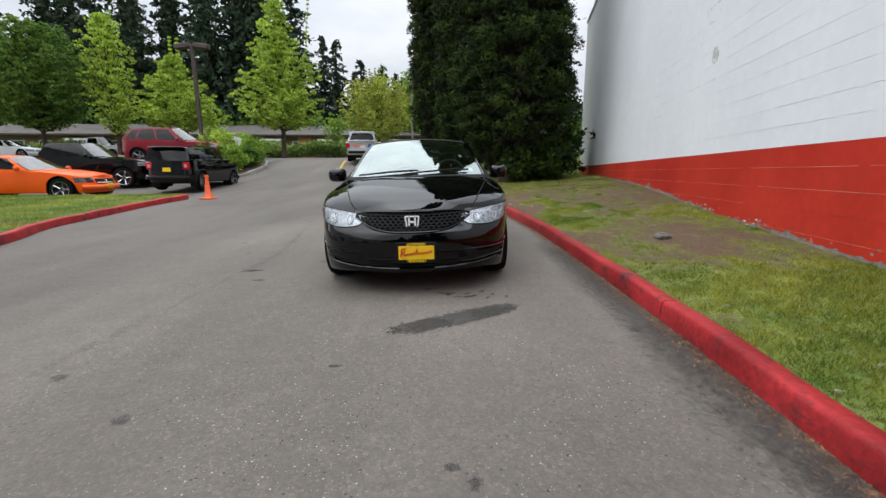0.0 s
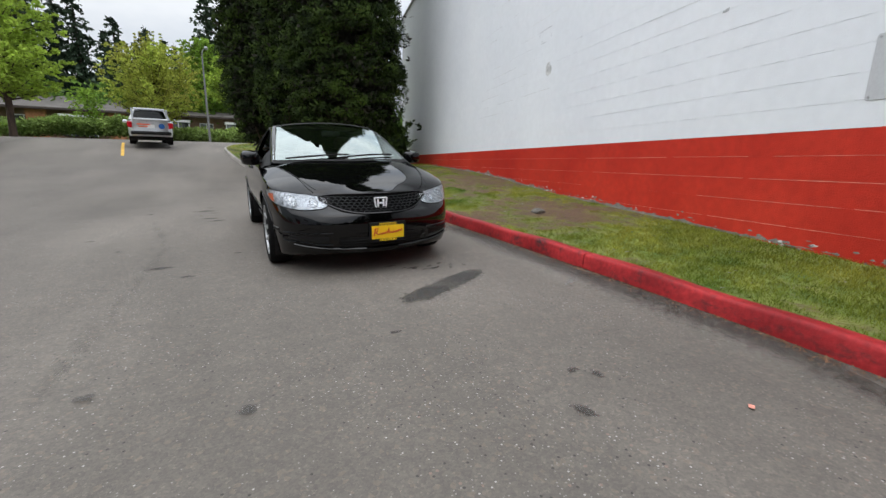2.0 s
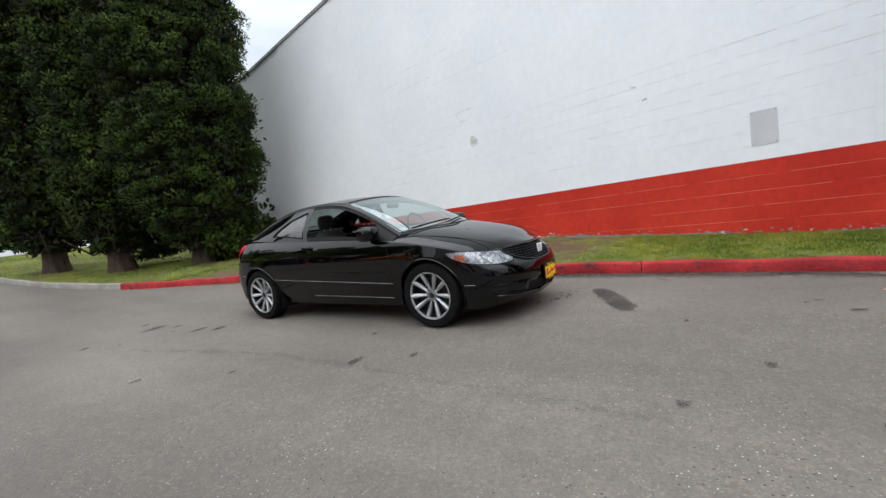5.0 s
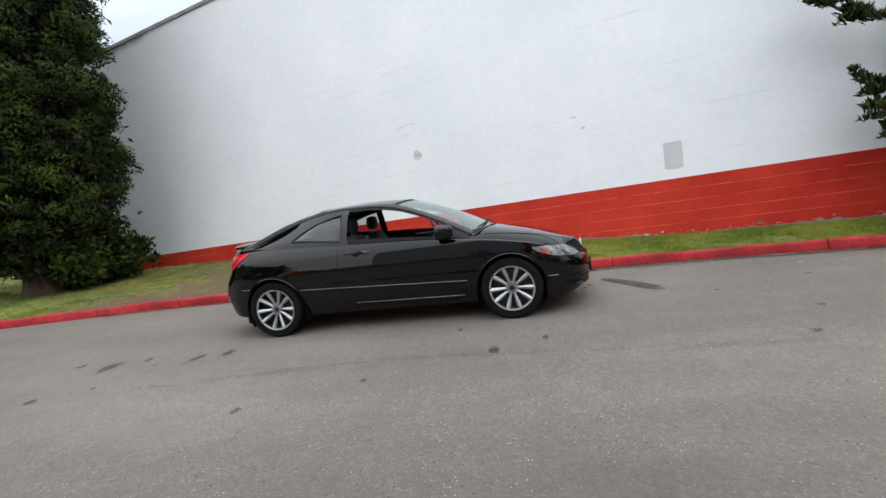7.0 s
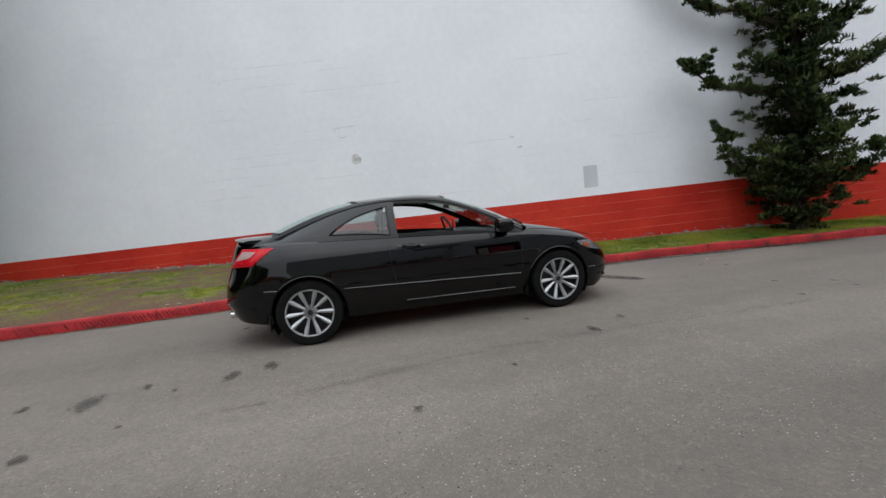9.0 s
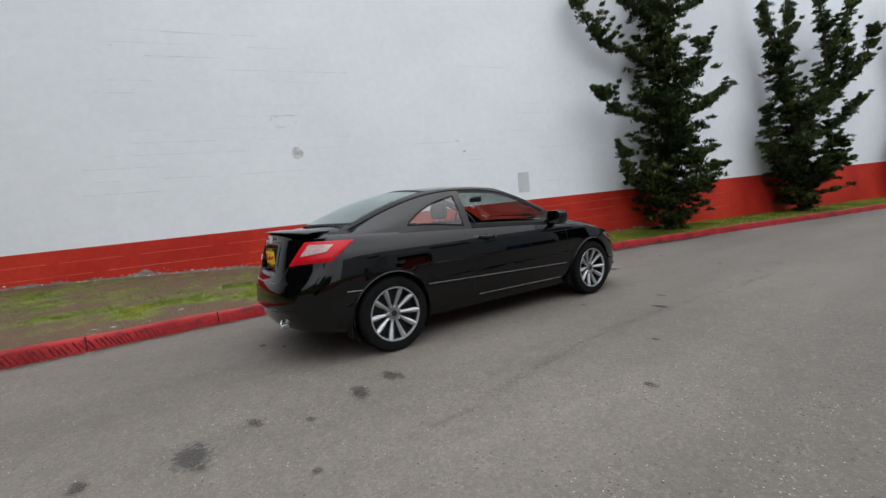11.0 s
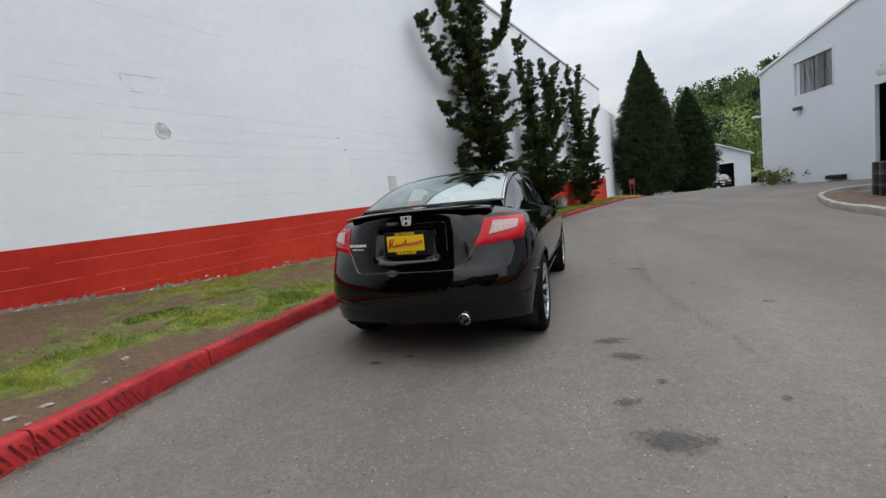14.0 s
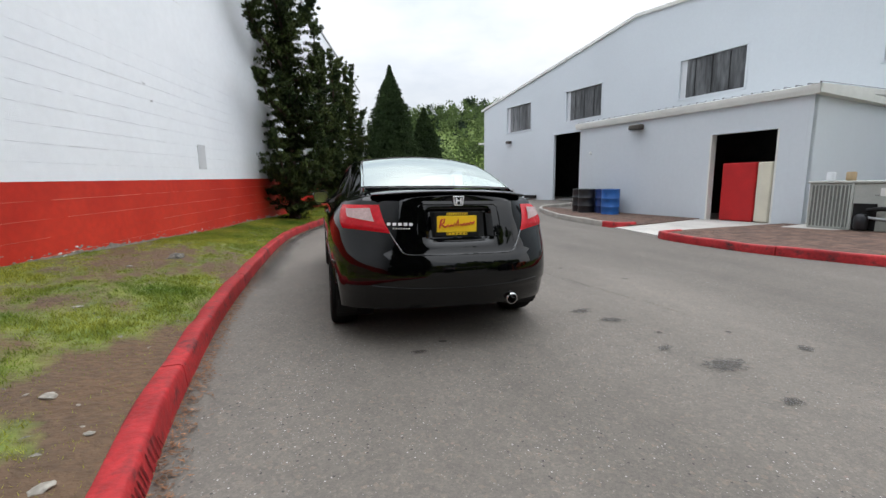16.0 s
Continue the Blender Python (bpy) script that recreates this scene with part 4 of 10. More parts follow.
def wheel(parent, name, pos, r, width, side, spokes=10, rim_r=0.648, detail=True, material=None):
    """Tyre, rim, spokes, hub and nuts; the outer face looks along side * x."""
    root = thing(name, "", "")
    root.parent = parent
    root.location = pos
    rr = r * rim_r / 0.9
    h = width / 2
    ty = Mesh().lathe([(rr * 0.98, h * 0.8), (rr * 1.04, h * 0.98), (r * 0.86, h * 1.03), (r * 0.95, h * 0.97), (r * 0.99, h * 0.8), (r, h * 0.5), (r, -h * 0.5), (r * 0.99, -h * 0.8), (r * 0.95, -h), (rr, -h * 0.9)], 40, axis="x")
    part("tyre", ty, RUBBER, root, smooth=True)
    rim = Mesh().lathe([(rr * 0.935, h * 0.80), (rr * 0.955, h * 0.93), (rr * 1.0, h * 0.96), (rr * 1.02, h * 0.9), (rr * 0.99, h * 0.7)], 40, axis="x")
    part("rim_barrel", Mesh().lathe([(rr * 0.936, h * 0.80), (rr * 0.92, h * 0.3), (rr * 0.90, -h * 0.7)], 40, axis="x"), ALLOY_DARK, root, smooth=True)
    part("rim", rim, material or ALLOY, root, smooth=True)
    back = Mesh().lathe([(0.001, h * 0.18), (rr * 0.55, h * 0.16), (rr * 0.92, h * 0.1)], 32, axis="x")
    part("brake_backing", back, ALLOY_DARK, root, smooth=True)
    sp = Mesh()
    for i in range(spokes):
        a = 2 * math.pi * (i + (0.04 if i % 2 else -0.04) + (0.5 if spokes == 5 else 0.0)) / spokes
        prof = [(rr * 0.20, 0.085, 0.54), (rr * 0.40, 0.110, 0.62), (rr * 0.66, 0.165, 0.75), (rr * 0.84, 0.190, 0.85), (rr * 0.985, 0.135, 0.93)]
        rows = []
        for rad, wd, hx in prof:
            w2 = wd * rr / 0.9 * 0.47
            ring = [(hx * h - 0.004, -w2 * 0.92), (hx * h + 0.006, -w2 * 0.1), (hx * h - 0.006, w2 * 0.92), (hx * h - 0.022, w2), (hx * h - 0.035, 0), (hx * h - 0.022, -w2)]
            rows.append([(xx, rad * math.cos(a) - tt * math.sin(a), rad * math.sin(a) + tt * math.cos(a)) for xx, tt in ring])
        sp.grid(rows, close=True, flip=True)
    part("spokes", sp, material or ALLOY, root, smooth=True, angle=35)
    hb = Mesh().lathe([(rr * 0.12, h * 0.62), (rr * 0.16, h * 0.60), (rr * 0.29, h * 0.56), (rr * 0.33, h * 0.3)], 24, axis="x")
    part("hub", hb, HUB_GREY, root, smooth=True)
    part("hub_cap", Mesh().lathe([(0.001, h * 0.66), (rr * 0.10, h * 0.66), (rr * 0.125, h * 0.60)], 20, axis="x"), ALLOY_DARK, root, smooth=True)
    if detail:
        for i in range(5):
            a = 2 * math.pi * i / 5 + 0.3
            nm = Mesh().lathe([(0.001, h * 0.68), (0.011, h * 0.68), (0.013, h * 0.5)], 8, axis="x")
            nm.v = [(x, y + rr * 0.255 * math.cos(a), z + rr * 0.255 * math.sin(a)) for x, y, z in nm.v]
            part("wheel_nut", nm, CHROME, root)
    root.scale = (side, 1, 1)
    return root


def arch_liner(sh, yc, side):
    """Dark inner lining of a wheel opening."""
    k = sh.k
    rows = []
    for xx in (0.02, 0.30):
        row = []
        for i in range(17):
            a = lerp(-0.55, math.pi + 0.55, i / 16)
            y, z = yc + (k["arch"] + 0.004) * math.cos(a), max(k["axle_z"] + (k["arch"] + 0.004) * math.sin(a), 0.13)
            row.append(((k["half"] - 0.025 - xx) * side, y, z))
        rows.append(row)
    m = Mesh().grid(rows)
    o = len(m.v)
    m.add(rows[1], [tuple(range(17))])
    return m


# the parked black coupe ------------------------------------------------------
def coupe_carve(x, y, z):
    """Depth of the hollows pressed into the coupe's skin; below zero where it swells."""
    d, ax = 0.0, abs(x)
    if y > 1.9:
        d += 0.050 * smoothstep(0.232, 0.208, ax) * smoothstep(0.728, 0.758, z) * smoothstep(0.962, 0.935, z)
        d -= 0.006 * smoothstep(0.415, 0.428, z) * smoothstep(0.60, 0.48, z)
    elif y < -1.6:
        d += 0.010 * smoothstep(0.42, 0.36, ax) * smoothstep(0.215, 0.250, z) * smoothstep(0.365, 0.330, z)
        d += 0.018 * smoothstep(0.48, 0.44, ax) * smoothstep(0.520, 0.545, z) * smoothstep(0.69, 0.665, z)
    for yc in (-1.325, 1.325):
        r = math.hypot(y - yc, z - 0.315)
        if z > 0.25 and r < 0.55:
            d -= 0.003 * math.exp(-((r - 0.372) / 0.035) ** 2)
    return d


COUPE = Shell(front=2.20, rear=2.19, half=0.868, nf=8.8, kf=2.25, nr=9.0, kr=2.5, axles=(-1.325, 1.325), axle_z=0.315, arch=0.360, step=0.028, sweep=0.95, sweep_rear=0.8, fill=0.85, fill_rear=0.85, carve=coupe_carve,
              in_side=[(0.15, 0.155), (0.22, 0.115), (0.30, 0.080), (0.38, 0.052), (0.46, 0.030), (0.54, 0.012), (0.62, 0.002), (0.68, 0.0), (0.74, 0.004), (0.80, 0.012), (0.85, 0.024), (0.90, 0.046), (0.95, 0.076), (1.0, 0.112), (1.05, 0.15)],
              in_front=[(0.15, 0.10), (0.20, 0.045), (0.26, 0.018), (0.34, 0.005), (0.44, 0.0), (0.51, 0.012), (0.56, 0.036), (0.61, 0.070), (0.66, 0.108), (0.70, 0.140), (0.80, 0.20)],
              in_rear=[(0.24, 0.12), (0.30, 0.065), (0.36, 0.036), (0.41, 0.016), (0.43, 0.005), (0.50, 0.0), (0.58, 0.004), (0.64, 0.024), (0.68, 0.046), (0.74, 0.064), (0.85, 0.092), (0.94, 0.120), (1.0, 0.142), (1.05, 0.17), (1.1, 0.21)],
              sill=[(-2.3, 0.20), (-1.9, 0.165), (-1.7, 0.175), (-0.9, 0.185), (0.9, 0.20), (1.6, 0.225), (1.85, 0.26), (2.3, 0.295)],
              shoulder=[(-2.3, 0.672), (-2.0, 0.694), (-1.85, 0.714), (-1.7, 0.738), (-1.5, 0.772), (-1.3, 0.806), (-1.0, 0.850), (-0.5, 0.900), (0.4, 0.945), (1.0, 0.972), (1.5, 0.992), (1.8, 0.998), (2.0, 1.005), (2.3, 1.012)],
              centre=[(-2.3, 0.675), (-2.06, 0.700), (-1.98, 0.722), (-1.85, 0.770), (-1.7, 0.822), (-1.5, 0.876), (-1.25, 0.928), (-1.1, 0.950), (-0.8, 0.960), (1.2, 1.06), (1.5, 1.095), (1.7, 1.088), (1.95, 1.062), (2.1, 1.046)])

# upper edge of the side glass: A pillar, roof rail, C pillar
RAIL = [(-0.98, 0.735, 0.905), (-0.62, 0.676, 1.098), (-0.38, 0.640, 1.212), (-0.10, 0.602, 1.302), (0.18, 0.580, 1.338), (0.45, 0.570, 1.344), (0.72, 0.566, 1.322), (0.98, 0.570, 1.268), (1.22, 0.582, 1.192), (1.40, 0.598, 1.128), (1.55, 0.615, 1.072), (1.70, 0.640, 1.015)]


def rail(y):
    return table(y, [(p[0], p[1]) for p in RAIL]), table(y, [(p[0], p[2]) for p in RAIL])


GRILLE_BLACK = mat("grille_mouth", (0.002, 0.002, 0.002), 0.8, spec=0.05, vary=0.05)


def build_coupe():
    car = thing("coupe_car", "parked glossy black two-door coupe with one side window open", "car")
    sh = COUPE
    hood_x = lambda y: lerp(0.50, 0.735, max(0.0, min(1.0, (y + 1.96) / 0.96)) ** 0.8)
    boot_x = lambda y: lerp(0.64, 0.565, smoothstep(1.5, 1.95, y))
    m = sh.flank(40)
    d1 = sh.deck(-2.3, -0.72, 3.6, 20, hood_x)
    d2 = sh.deck(1.18, 2.3, 4.6, 14, boot_x)
    for strip in (sh.deck(-2.3, -0.72, 3.6, 8, hood_x, False), sh.deck(1.18, 2.3, 4.6, 6, boot_x, False)):
        m.add(strip.v, strip.f)
    body = part("body", m, CAR_BLACK, car, "glossy black painted body", smooth=True, angle=50, weld=True)
    part("bonnet", d1, CAR_BLACK, car, "black bonnet reflecting the sky", smooth=True, angle=50, weld=True)
    part("boot_lid", d2, CAR_BLACK, car, smooth=True, angle=50, weld=True)
    # belt ledge along the cabin
    for side in (1, -1):
        rows = []
        for y in span(-0.80, 1.30, 0.06):
            s = sh.s_of_y(y)
            z = table(y, sh.k["shoulder"])
            p = sh.surf(s, z, 0, side)
            rows.append([p, (p[0] - 0.022 * side, y, z + 0.008), (p[0] - 0.06 * side, y, z + 0.002), (p[0] - 0.09 * side, y, z - 0.05)])
        part("belt_ledge", Mesh().grid(rows, flip=side > 0), CAR_BLACK, body, smooth=True)

    # windscreen, roof and rear glass as swept sheets
    def ws(u, v):
        a = Vector((0.712 * u, -1.165 + 0.195 * u * u, 0.945 - 0.008 * u * u))
        b = Vector((0.570 * u, -0.20 + 0.07 * u * u, 1.366 - 0.046 * u * u))
        p = a.lerp(b, v)
        return p + Vector((0, -0.10, 0.235)).normalized() * (0.034 * math.sin(math.pi * v) * (1 - 0.35 * u * u))

    def rw(u, v):
        a = Vector((0.535 * u, 0.80 - 0.06 * u * u, 1.379 - 0.042 * u * u))
        b = Vector((0.612 * u, 1.715 - 0.155 * u * u, 1.096 - 0.006 * u * u))
        p = a.lerp(b, v)
        return p + Vector((0, 0.32, 0.95)) * (0.040 * math.sin(math.pi * v) * (1 - 0.3 * u * u))

    def sheet(fn, nu=24, nv=14, u0=-1, u1=1, v0=0, v1=1):
        return [[fn(lerp(u0, u1, i / nu), lerp(v0, v1, j / nv)) for i in range(nu + 1)] for j in range(nv + 1)]

    part("windscreen", Mesh().grid(sheet(ws)), GLASS_CAR, car, "raked windscreen reflecting sky and trees", smooth=True).visible_shadow = False
    part("rear_window", Mesh().grid(sheet(rw)), GLASS_CAR, car, "sloping rear window", smooth=True).visible_shadow = False

    def roof(u, v):
        y = lerp(-0.20 + 0.07 * u * u, 0.80 - 0.06 * u * u, v)
        edge = lerp(ws(u, 1).z, rw(u, 0).z, v)
        xw = lerp(ws(u, 1).x, rw(u, 0).x, v)
        return Vector((xw, y, edge + 0.026 * math.sin(math.pi * v ** 0.85) * (1 - 0.25 * u * u)))

    part("roof", Mesh().grid(sheet(roof, 24, 14)), CAR_BLACK, car, "black roof skin", smooth=True)
    part("headlining", Mesh().grid([[p - Vector((0, 0, 0.035)) for p in r] for r in sheet(roof, 16, 8, -0.95, 0.95)], flip=True), HEADLINER, car, smooth=True)
    # dark ceramic border of the windscreen and its wiper cowl
    cowl = Mesh().grid([[ws(u / 12, v) + Vector((0, -0.012, 0.004)) for u in range(-12, 13)] for v in (-0.055, -0.02, 0.01)])
    part("cowl_panel", cowl, TRIM_BLACK, car, "black plastic wiper cowl", smooth=True)
    for nm, fn, v0, v1 in (("windscreen_top_band", ws, 0.955, 1.0), ("rear_window_band", rw, 0.0, 0.05), ("rear_window_foot", rw, 0.965, 1.0)):
        part(nm, Mesh().grid([[fn(u / 12, v) + Vector((0, 0, 0.003)) for u in range(-12, 13)] for v in (v0, (v0 + v1) / 2, v1)]), TRIM_BLACK, car, smooth=True)
    for side in (1, -1):
        # roof rail from bonnet to boot, wide enough to join screen, roof and side glass
        rows = []
        for y in span(-0.98, 1.70, 0.04):
            x, z = rail(y)
            if y < -0.134:
                inn = ws(0.97, min(1, max(0, (y + 0.98) / 0.846)))
            elif y < 0.744:
                inn = roof(0.97, (y + 0.134) / 0.878)
            else:
                inn = rw(0.97, min(1, (y - 0.744) / 0.826))
            inn = Vector((inn.x * side, inn.y, inn.z + 0.003))
            edge = Vector(((x + 0.007) * side, y, z - 0.021))
            top = Vector((x * side, y, z))
            rows.append([edge - Vector((0.02 * side, 0, 0.012)), edge, edge.lerp(top, 0.6) + Vector((0.003 * side, 0, 0)), top.lerp(inn, 0.25) + Vector((0, 0, 0.006)), top.lerp(inn, 0.65) + Vector((0, 0, 0.006)), inn])
        part("roof_rail", Mesh().grid(rows, flip=side < 0), CAR_BLACK, car, smooth=True, angle=70)

        # side panel: frame rows under and over the openings
        def base(y):
            s = sh.s_of_y(y)
            p = sh.surf(s, table(y, sh.k["shoulder"]), 0, side)
            return Vector((p[0] - 0.022 * side, y, p[2] + 0.008))

        def sidep(y, q):
            b = base(y)
            x, z = rail(y)
            t = Vector(((x + 0.006) * side, y, z - 0.02))
            p = b.lerp(t, q)
            return p + Vector((side * 0.020 * math.sin(math.pi * q), 0, 0))

        def q_low(y):
            return 0.10 if y < 0.46 else lerp(0.075, 0.235, min(1.0, (y - 0.46) / 0.61))

        # rear quarter: panel with its glass
        def q_up(y):
            return table(y, [(0.46, 0.87), (0.62, 0.805), (0.76, 0.725), (0.93, 0.546), (1.02, 0.37), (1.07, 0.235)])

        ys = span(0.385, 0.455, 0.035) + span(0.47, 1.07, 0.03) + span(1.10, 1.70, 0.04)
        panel = Mesh()
        panel.grid([[sidep(y, q_low(y) * t) for t in (0, 0.5, 1)] for y in ys], flip=side < 0)
        panel.grid([[sidep(y, lerp(q_up(y), 1, t)) for t in (0, 0.2, 0.4, 0.6, 0.8, 1)] for y in ys], flip=side < 0)
        panel.grid([[sidep(y, lerp(0.1, 0.965, t)) for t in [j / 6 for j in range(7)]] for y in (0.395, 0.42, 0.455, 0.47)], flip=side < 0)
        part("quarter_panel", panel, CAR_BLACK, car, smooth=True, angle=50)
        gq = Mesh().grid([[sidep(y, lerp(q_low(y), q_up(y), t)) - Vector((side * 0.006, 0, 0)) for t in [j / 6 for j in range(7)]] for y in span(0.47, 1.068, 0.03)], flip=side < 0)
        part("quarter_window", gq, GLASS_SIDE, car, "fixed rear quarter window", smooth=True).visible_shadow = False
        rim = [sidep(y, q_low(y)) for y in span(0.475, 1.065, 0.03)] + [sidep(y, q_up(y)) for y in span(0.475, 1.05, 0.03)[::-1]]
        part("quarter_seal", Mesh().tube([p + Vector((side * 0.002, 0, 0)) for p in rim + rim[:1]], 0.008, 6), TRIM_BLACK, car, smooth=True)
        # door window frame: front quarter trim and belt strip; the opening is left open on the kerb-away side
        fr = Mesh().grid([[sidep(y, q_low(y) * t) for t in (0, 0.5, 1)] for y in span(-0.95, 0.385, 0.05)], flip=side < 0)
        part("window_channel", fr, TRIM_BLACK, car, smooth=True)
        fr = Mesh().grid([[sidep(y, lerp(0.93, 1.0, t)) for t in (0, 0.5, 1)] for y in span(-0.95, 0.385, 0.05)], flip=side < 0)
        part("window_header", fr, TRIM_BLACK, car, smooth=True)
        tri = Mesh().grid([[sidep(y, lerp(0.1, 1.0, t)) for t in (0, 0.5, 1)] for y in span(-0.95, -0.66, 0.04)], flip=side < 0)
        part("mirror_sail", tri, TRIM_BLACK, car, "black mirror sail panel", smooth=True)
        # mirror on its stalk
        mir = Mesh()
        rows = []
        for j, (yy, sc) in enumerate(((-0.800, 0.45), (-0.788, 0.72), (-0.755, 0.92), (-0.70, 1.0), (-0.645, 0.99), (-0.632, 0.95))):
            ring = []
            for i in range(20):
                a = 2 * math.pi * i / 20
                ca, sa = math.cos(a), math.sin(a)
                xx = 0.900 + 0.092 * sc * math.copysign(abs(ca) ** 0.6, ca)
                zz = 0.965 + 0.076 * sc * math.copysign(abs(sa) ** 0.65, sa) + 0.02 * (xx - 0.905)
                ring.append((xx * side, yy, zz))
            rows.append(ring)
        mir.grid(rows, close=True, flip=side > 0)
        mir.f.append(tuple(range(20)) if side > 0 else tuple(range(20))[::-1])
        mobj = part("wing_mirror", mir, CAR_BLACK, car, "black wing mirror on the door", smooth=True, angle=60)
        gl = Mesh().poly([((0.905 + (x * side - 0.905) * 0.93) * side, y - 0.006, 0.972 + (z - 0.972) * 0.9) for x, y, z in rows[-1]][::side])
        part("mirror_glass", gl, CHROME, mobj, "mirror glass")
        part("mirror_stalk", Mesh().box((0.80 * side, -0.70, 0.925), (0.14, 0.07, 0.035), 0.012), TRIM_BLACK, mobj)
        # door outline, handle, rub strip and sill line
        for y_of in (lambda t: lerp(0.470, 0.505, t) if t > 0.5 else lerp(0.43, 0.51, t), lambda t: lerp(-0.93, -0.88, t)):
            gap = Mesh()
            pts = []
            for j in range(15):
                t = j / 14
                y = y_of(t)
                s = sh.s_of_y(y)
                z = lerp(0.24, table(y, sh.k["shoulder"]) - 0.002, t)
                pts.append((sh.surf(s, z, 0.0008, side), sh.surf(s + 0.005, z, 0.0008, side)))
            gap.grid([list(p) for p in pts], flip=side < 0)
            part("door_gap", gap, TRIM_BLACK, body)
        hrows = []
        for t in [j / 10 for j in range(11)]:
            y = lerp(0.135, 0.425, t)
            o = 0.030 * math.sin(math.pi * min(1, max(0, t * 1.0))) ** 0.5
            s = sh.s_of_y(y)
            zc = 0.845 + 0.018 * t
            hrows.append([sh.surf(s, zc + dz, o * w + 0.001, side) for dz, w in ((-0.016, 0.2), (-0.011, 0.9), (0.006, 1.0), (0.016, 0.3))])
        part("door_handle", Mesh().grid(hrows, flip=side < 0), CAR_BLACK, car, smooth=True)
        cup = Mesh().grid(sh.patch(lambda v: sh.s_of_y(0.22), lambda v: sh.s_of_y(0.34), lambda u: 0.847 - 0.035 * math.sin(math.pi * u), lambda u: 0.852 + 0.03 * math.sin(math.pi * u), 8, 4, 0.0006, side), flip=side < 0)
        part("handle_cup", cup, TRIM_BLACK, body)
        for nm, ya, yb, za, zb, h, o in (("rub_strip", -0.88, 1.0, 0.428, 0.503, 0.011, 0.008), ("sill_trim", -0.83, 0.37, 0.272, 0.298, 0.007, 0.006), ("front_marker", -1.80, -1.70, 0.388, 0.392, 0.014, 0.004), ("rear_marker", 1.60, 1.72, 0.555, 0.560, 0.012, 0.004)):
            rows = []
            for t in [j / 20 for j in range(21)]:
                y, z = lerp(ya, yb, t), lerp(za, zb, t)
                s = sh.s_of_y(y)
                rows.append([sh.surf(s, z - h, 0.0, side), sh.surf(s, z - h * 0.4, o, side), sh.surf(s, z + h * 0.6, o, side), sh.surf(s, z + h, 0, side)])
            strip = part(nm, Mesh().grid(rows, flip=side < 0), TRIM_BLACK if "marker" in nm else CAR_BLACK, car, smooth=True, angle=30)
            ya, yb = (ya, yb) if nm != "rub_strip" else (ya, 0.98)
            # grey bead added as colour for the bright glint on the strip's top edge
            bead = [sh.surf(sh.s_of_y(lerp(ya, yb, j / 20)), lerp(za, zb, j / 20) + h * 0.8, o * 0.6, side) for j in range(21)]
            part("bright_bead", Mesh().tube(bead, [0.0034] * 14 + [0.0028] * 7, 6), HUB_GREY, strip, "thin grey line painting in the strip's highlight")
        # mud flaps behind the wheels
        for yc in (-0.955, 1.70):
            part("mud_flap", Mesh().box((0.745 * side, yc, 0.225), (0.13, 0.012, 0.10), 0.005), TRIM_BLACK, car)
        for yc in sh.k["axles"]:
            part("wheel_arch_liner", arch_liner(sh, yc, side), TRIM_BLACK, car)
            lip = Mesh()
            pts = []
            for i in range(27):
                a = lerp(0.02, math.pi - 0.02, i / 26)
                y, z = yc + sh.k["arch"] * math.cos(a), sh.k["axle_z"] + sh.k["arch"] * math.sin(a)
                pts.append(sh.surf(sh.s_of_y(y), z, 0.001, side))
            lip.tube(pts, 0.007, 6)
            part("arch_lip", lip, CAR_BLACK, body, smooth=True)
            wheel(car, "wheel", (0.755 * side, yc, 0.315), 0.317, 0.205, side)
        # headlamp: bowl housing, lamp rings, amber corner and clear cover
        sa, sb = sh.s_of_x(0.405, False), sh.s_of_y(-1.60)
        zl = lambda u: table(u, [(0, 0.612), (0.08, 0.572), (0.3, 0.562), (0.55, 0.580), (0.75, 0.607), (0.9, 0.645), (1, 0.694)])
        zu = lambda u: table(u, [(0, 0.640), (0.12, 0.666), (0.3, 0.684), (0.5, 0.699), (0.8, 0.713), (1, 0.712)])
        lamp = part("headlamp", Mesh().grid(sh.patch(lambda v: sa, lambda v: sb, zl, zu, 28, 8, lambda u, v: 0.003, side), flip=side < 0), LAMP_CHROME, car, "clear headlamp with amber corner", smooth=True)
        am = Mesh().grid(sh.patch(lambda v: lerp(sa, sb, 0.74), lambda v: lerp(sa, sb, 0.89), lambda u: zl(0.74 + 0.15 * u) + 0.010, lambda u: zu(0.74 + 0.15 * u) - 0.030, 8, 3, 0.007, side), flip=side < 0)
        part("amber_lens", am, AMBER, lamp, "amber indicator lens", smooth=True)
        for uu, rad, mt in ((0.17, 0.034, BOWL), (0.42, 0.046, BOWL)):
            s = lerp(sa, sb, uu)
            zc = (zl(uu) + zu(uu)) / 2
            rows = []
            for rr2, oo in ((1.0, 0.010), (0.92, 0.014), (0.75, 0.008), (0.35, 0.005), (0.05, 0.012)):
                rows.append([sh.surf(s + rad * rr2 * math.cos(2 * math.pi * i / 18), zc + rad * rr2 * math.sin(2 * math.pi * i / 18), oo, side) for i in range(18)])
            part("lamp_bowl", Mesh().grid(rows, close=True, flip=side > 0), mt, lamp, smooth=True)
        cov = Mesh().grid(sh.patch(lambda v: sa, lambda v: sb, zl, zu, 28, 8, lambda u, v: 0.004 + 0.016 * math.sin(math.pi * u) ** 0.5 * math.sin(math.pi * v) ** 0.5, side), flip=side < 0)
        part("lamp_cover", cov, GLASS_LENS, lamp, smooth=True).visible_shadow = False
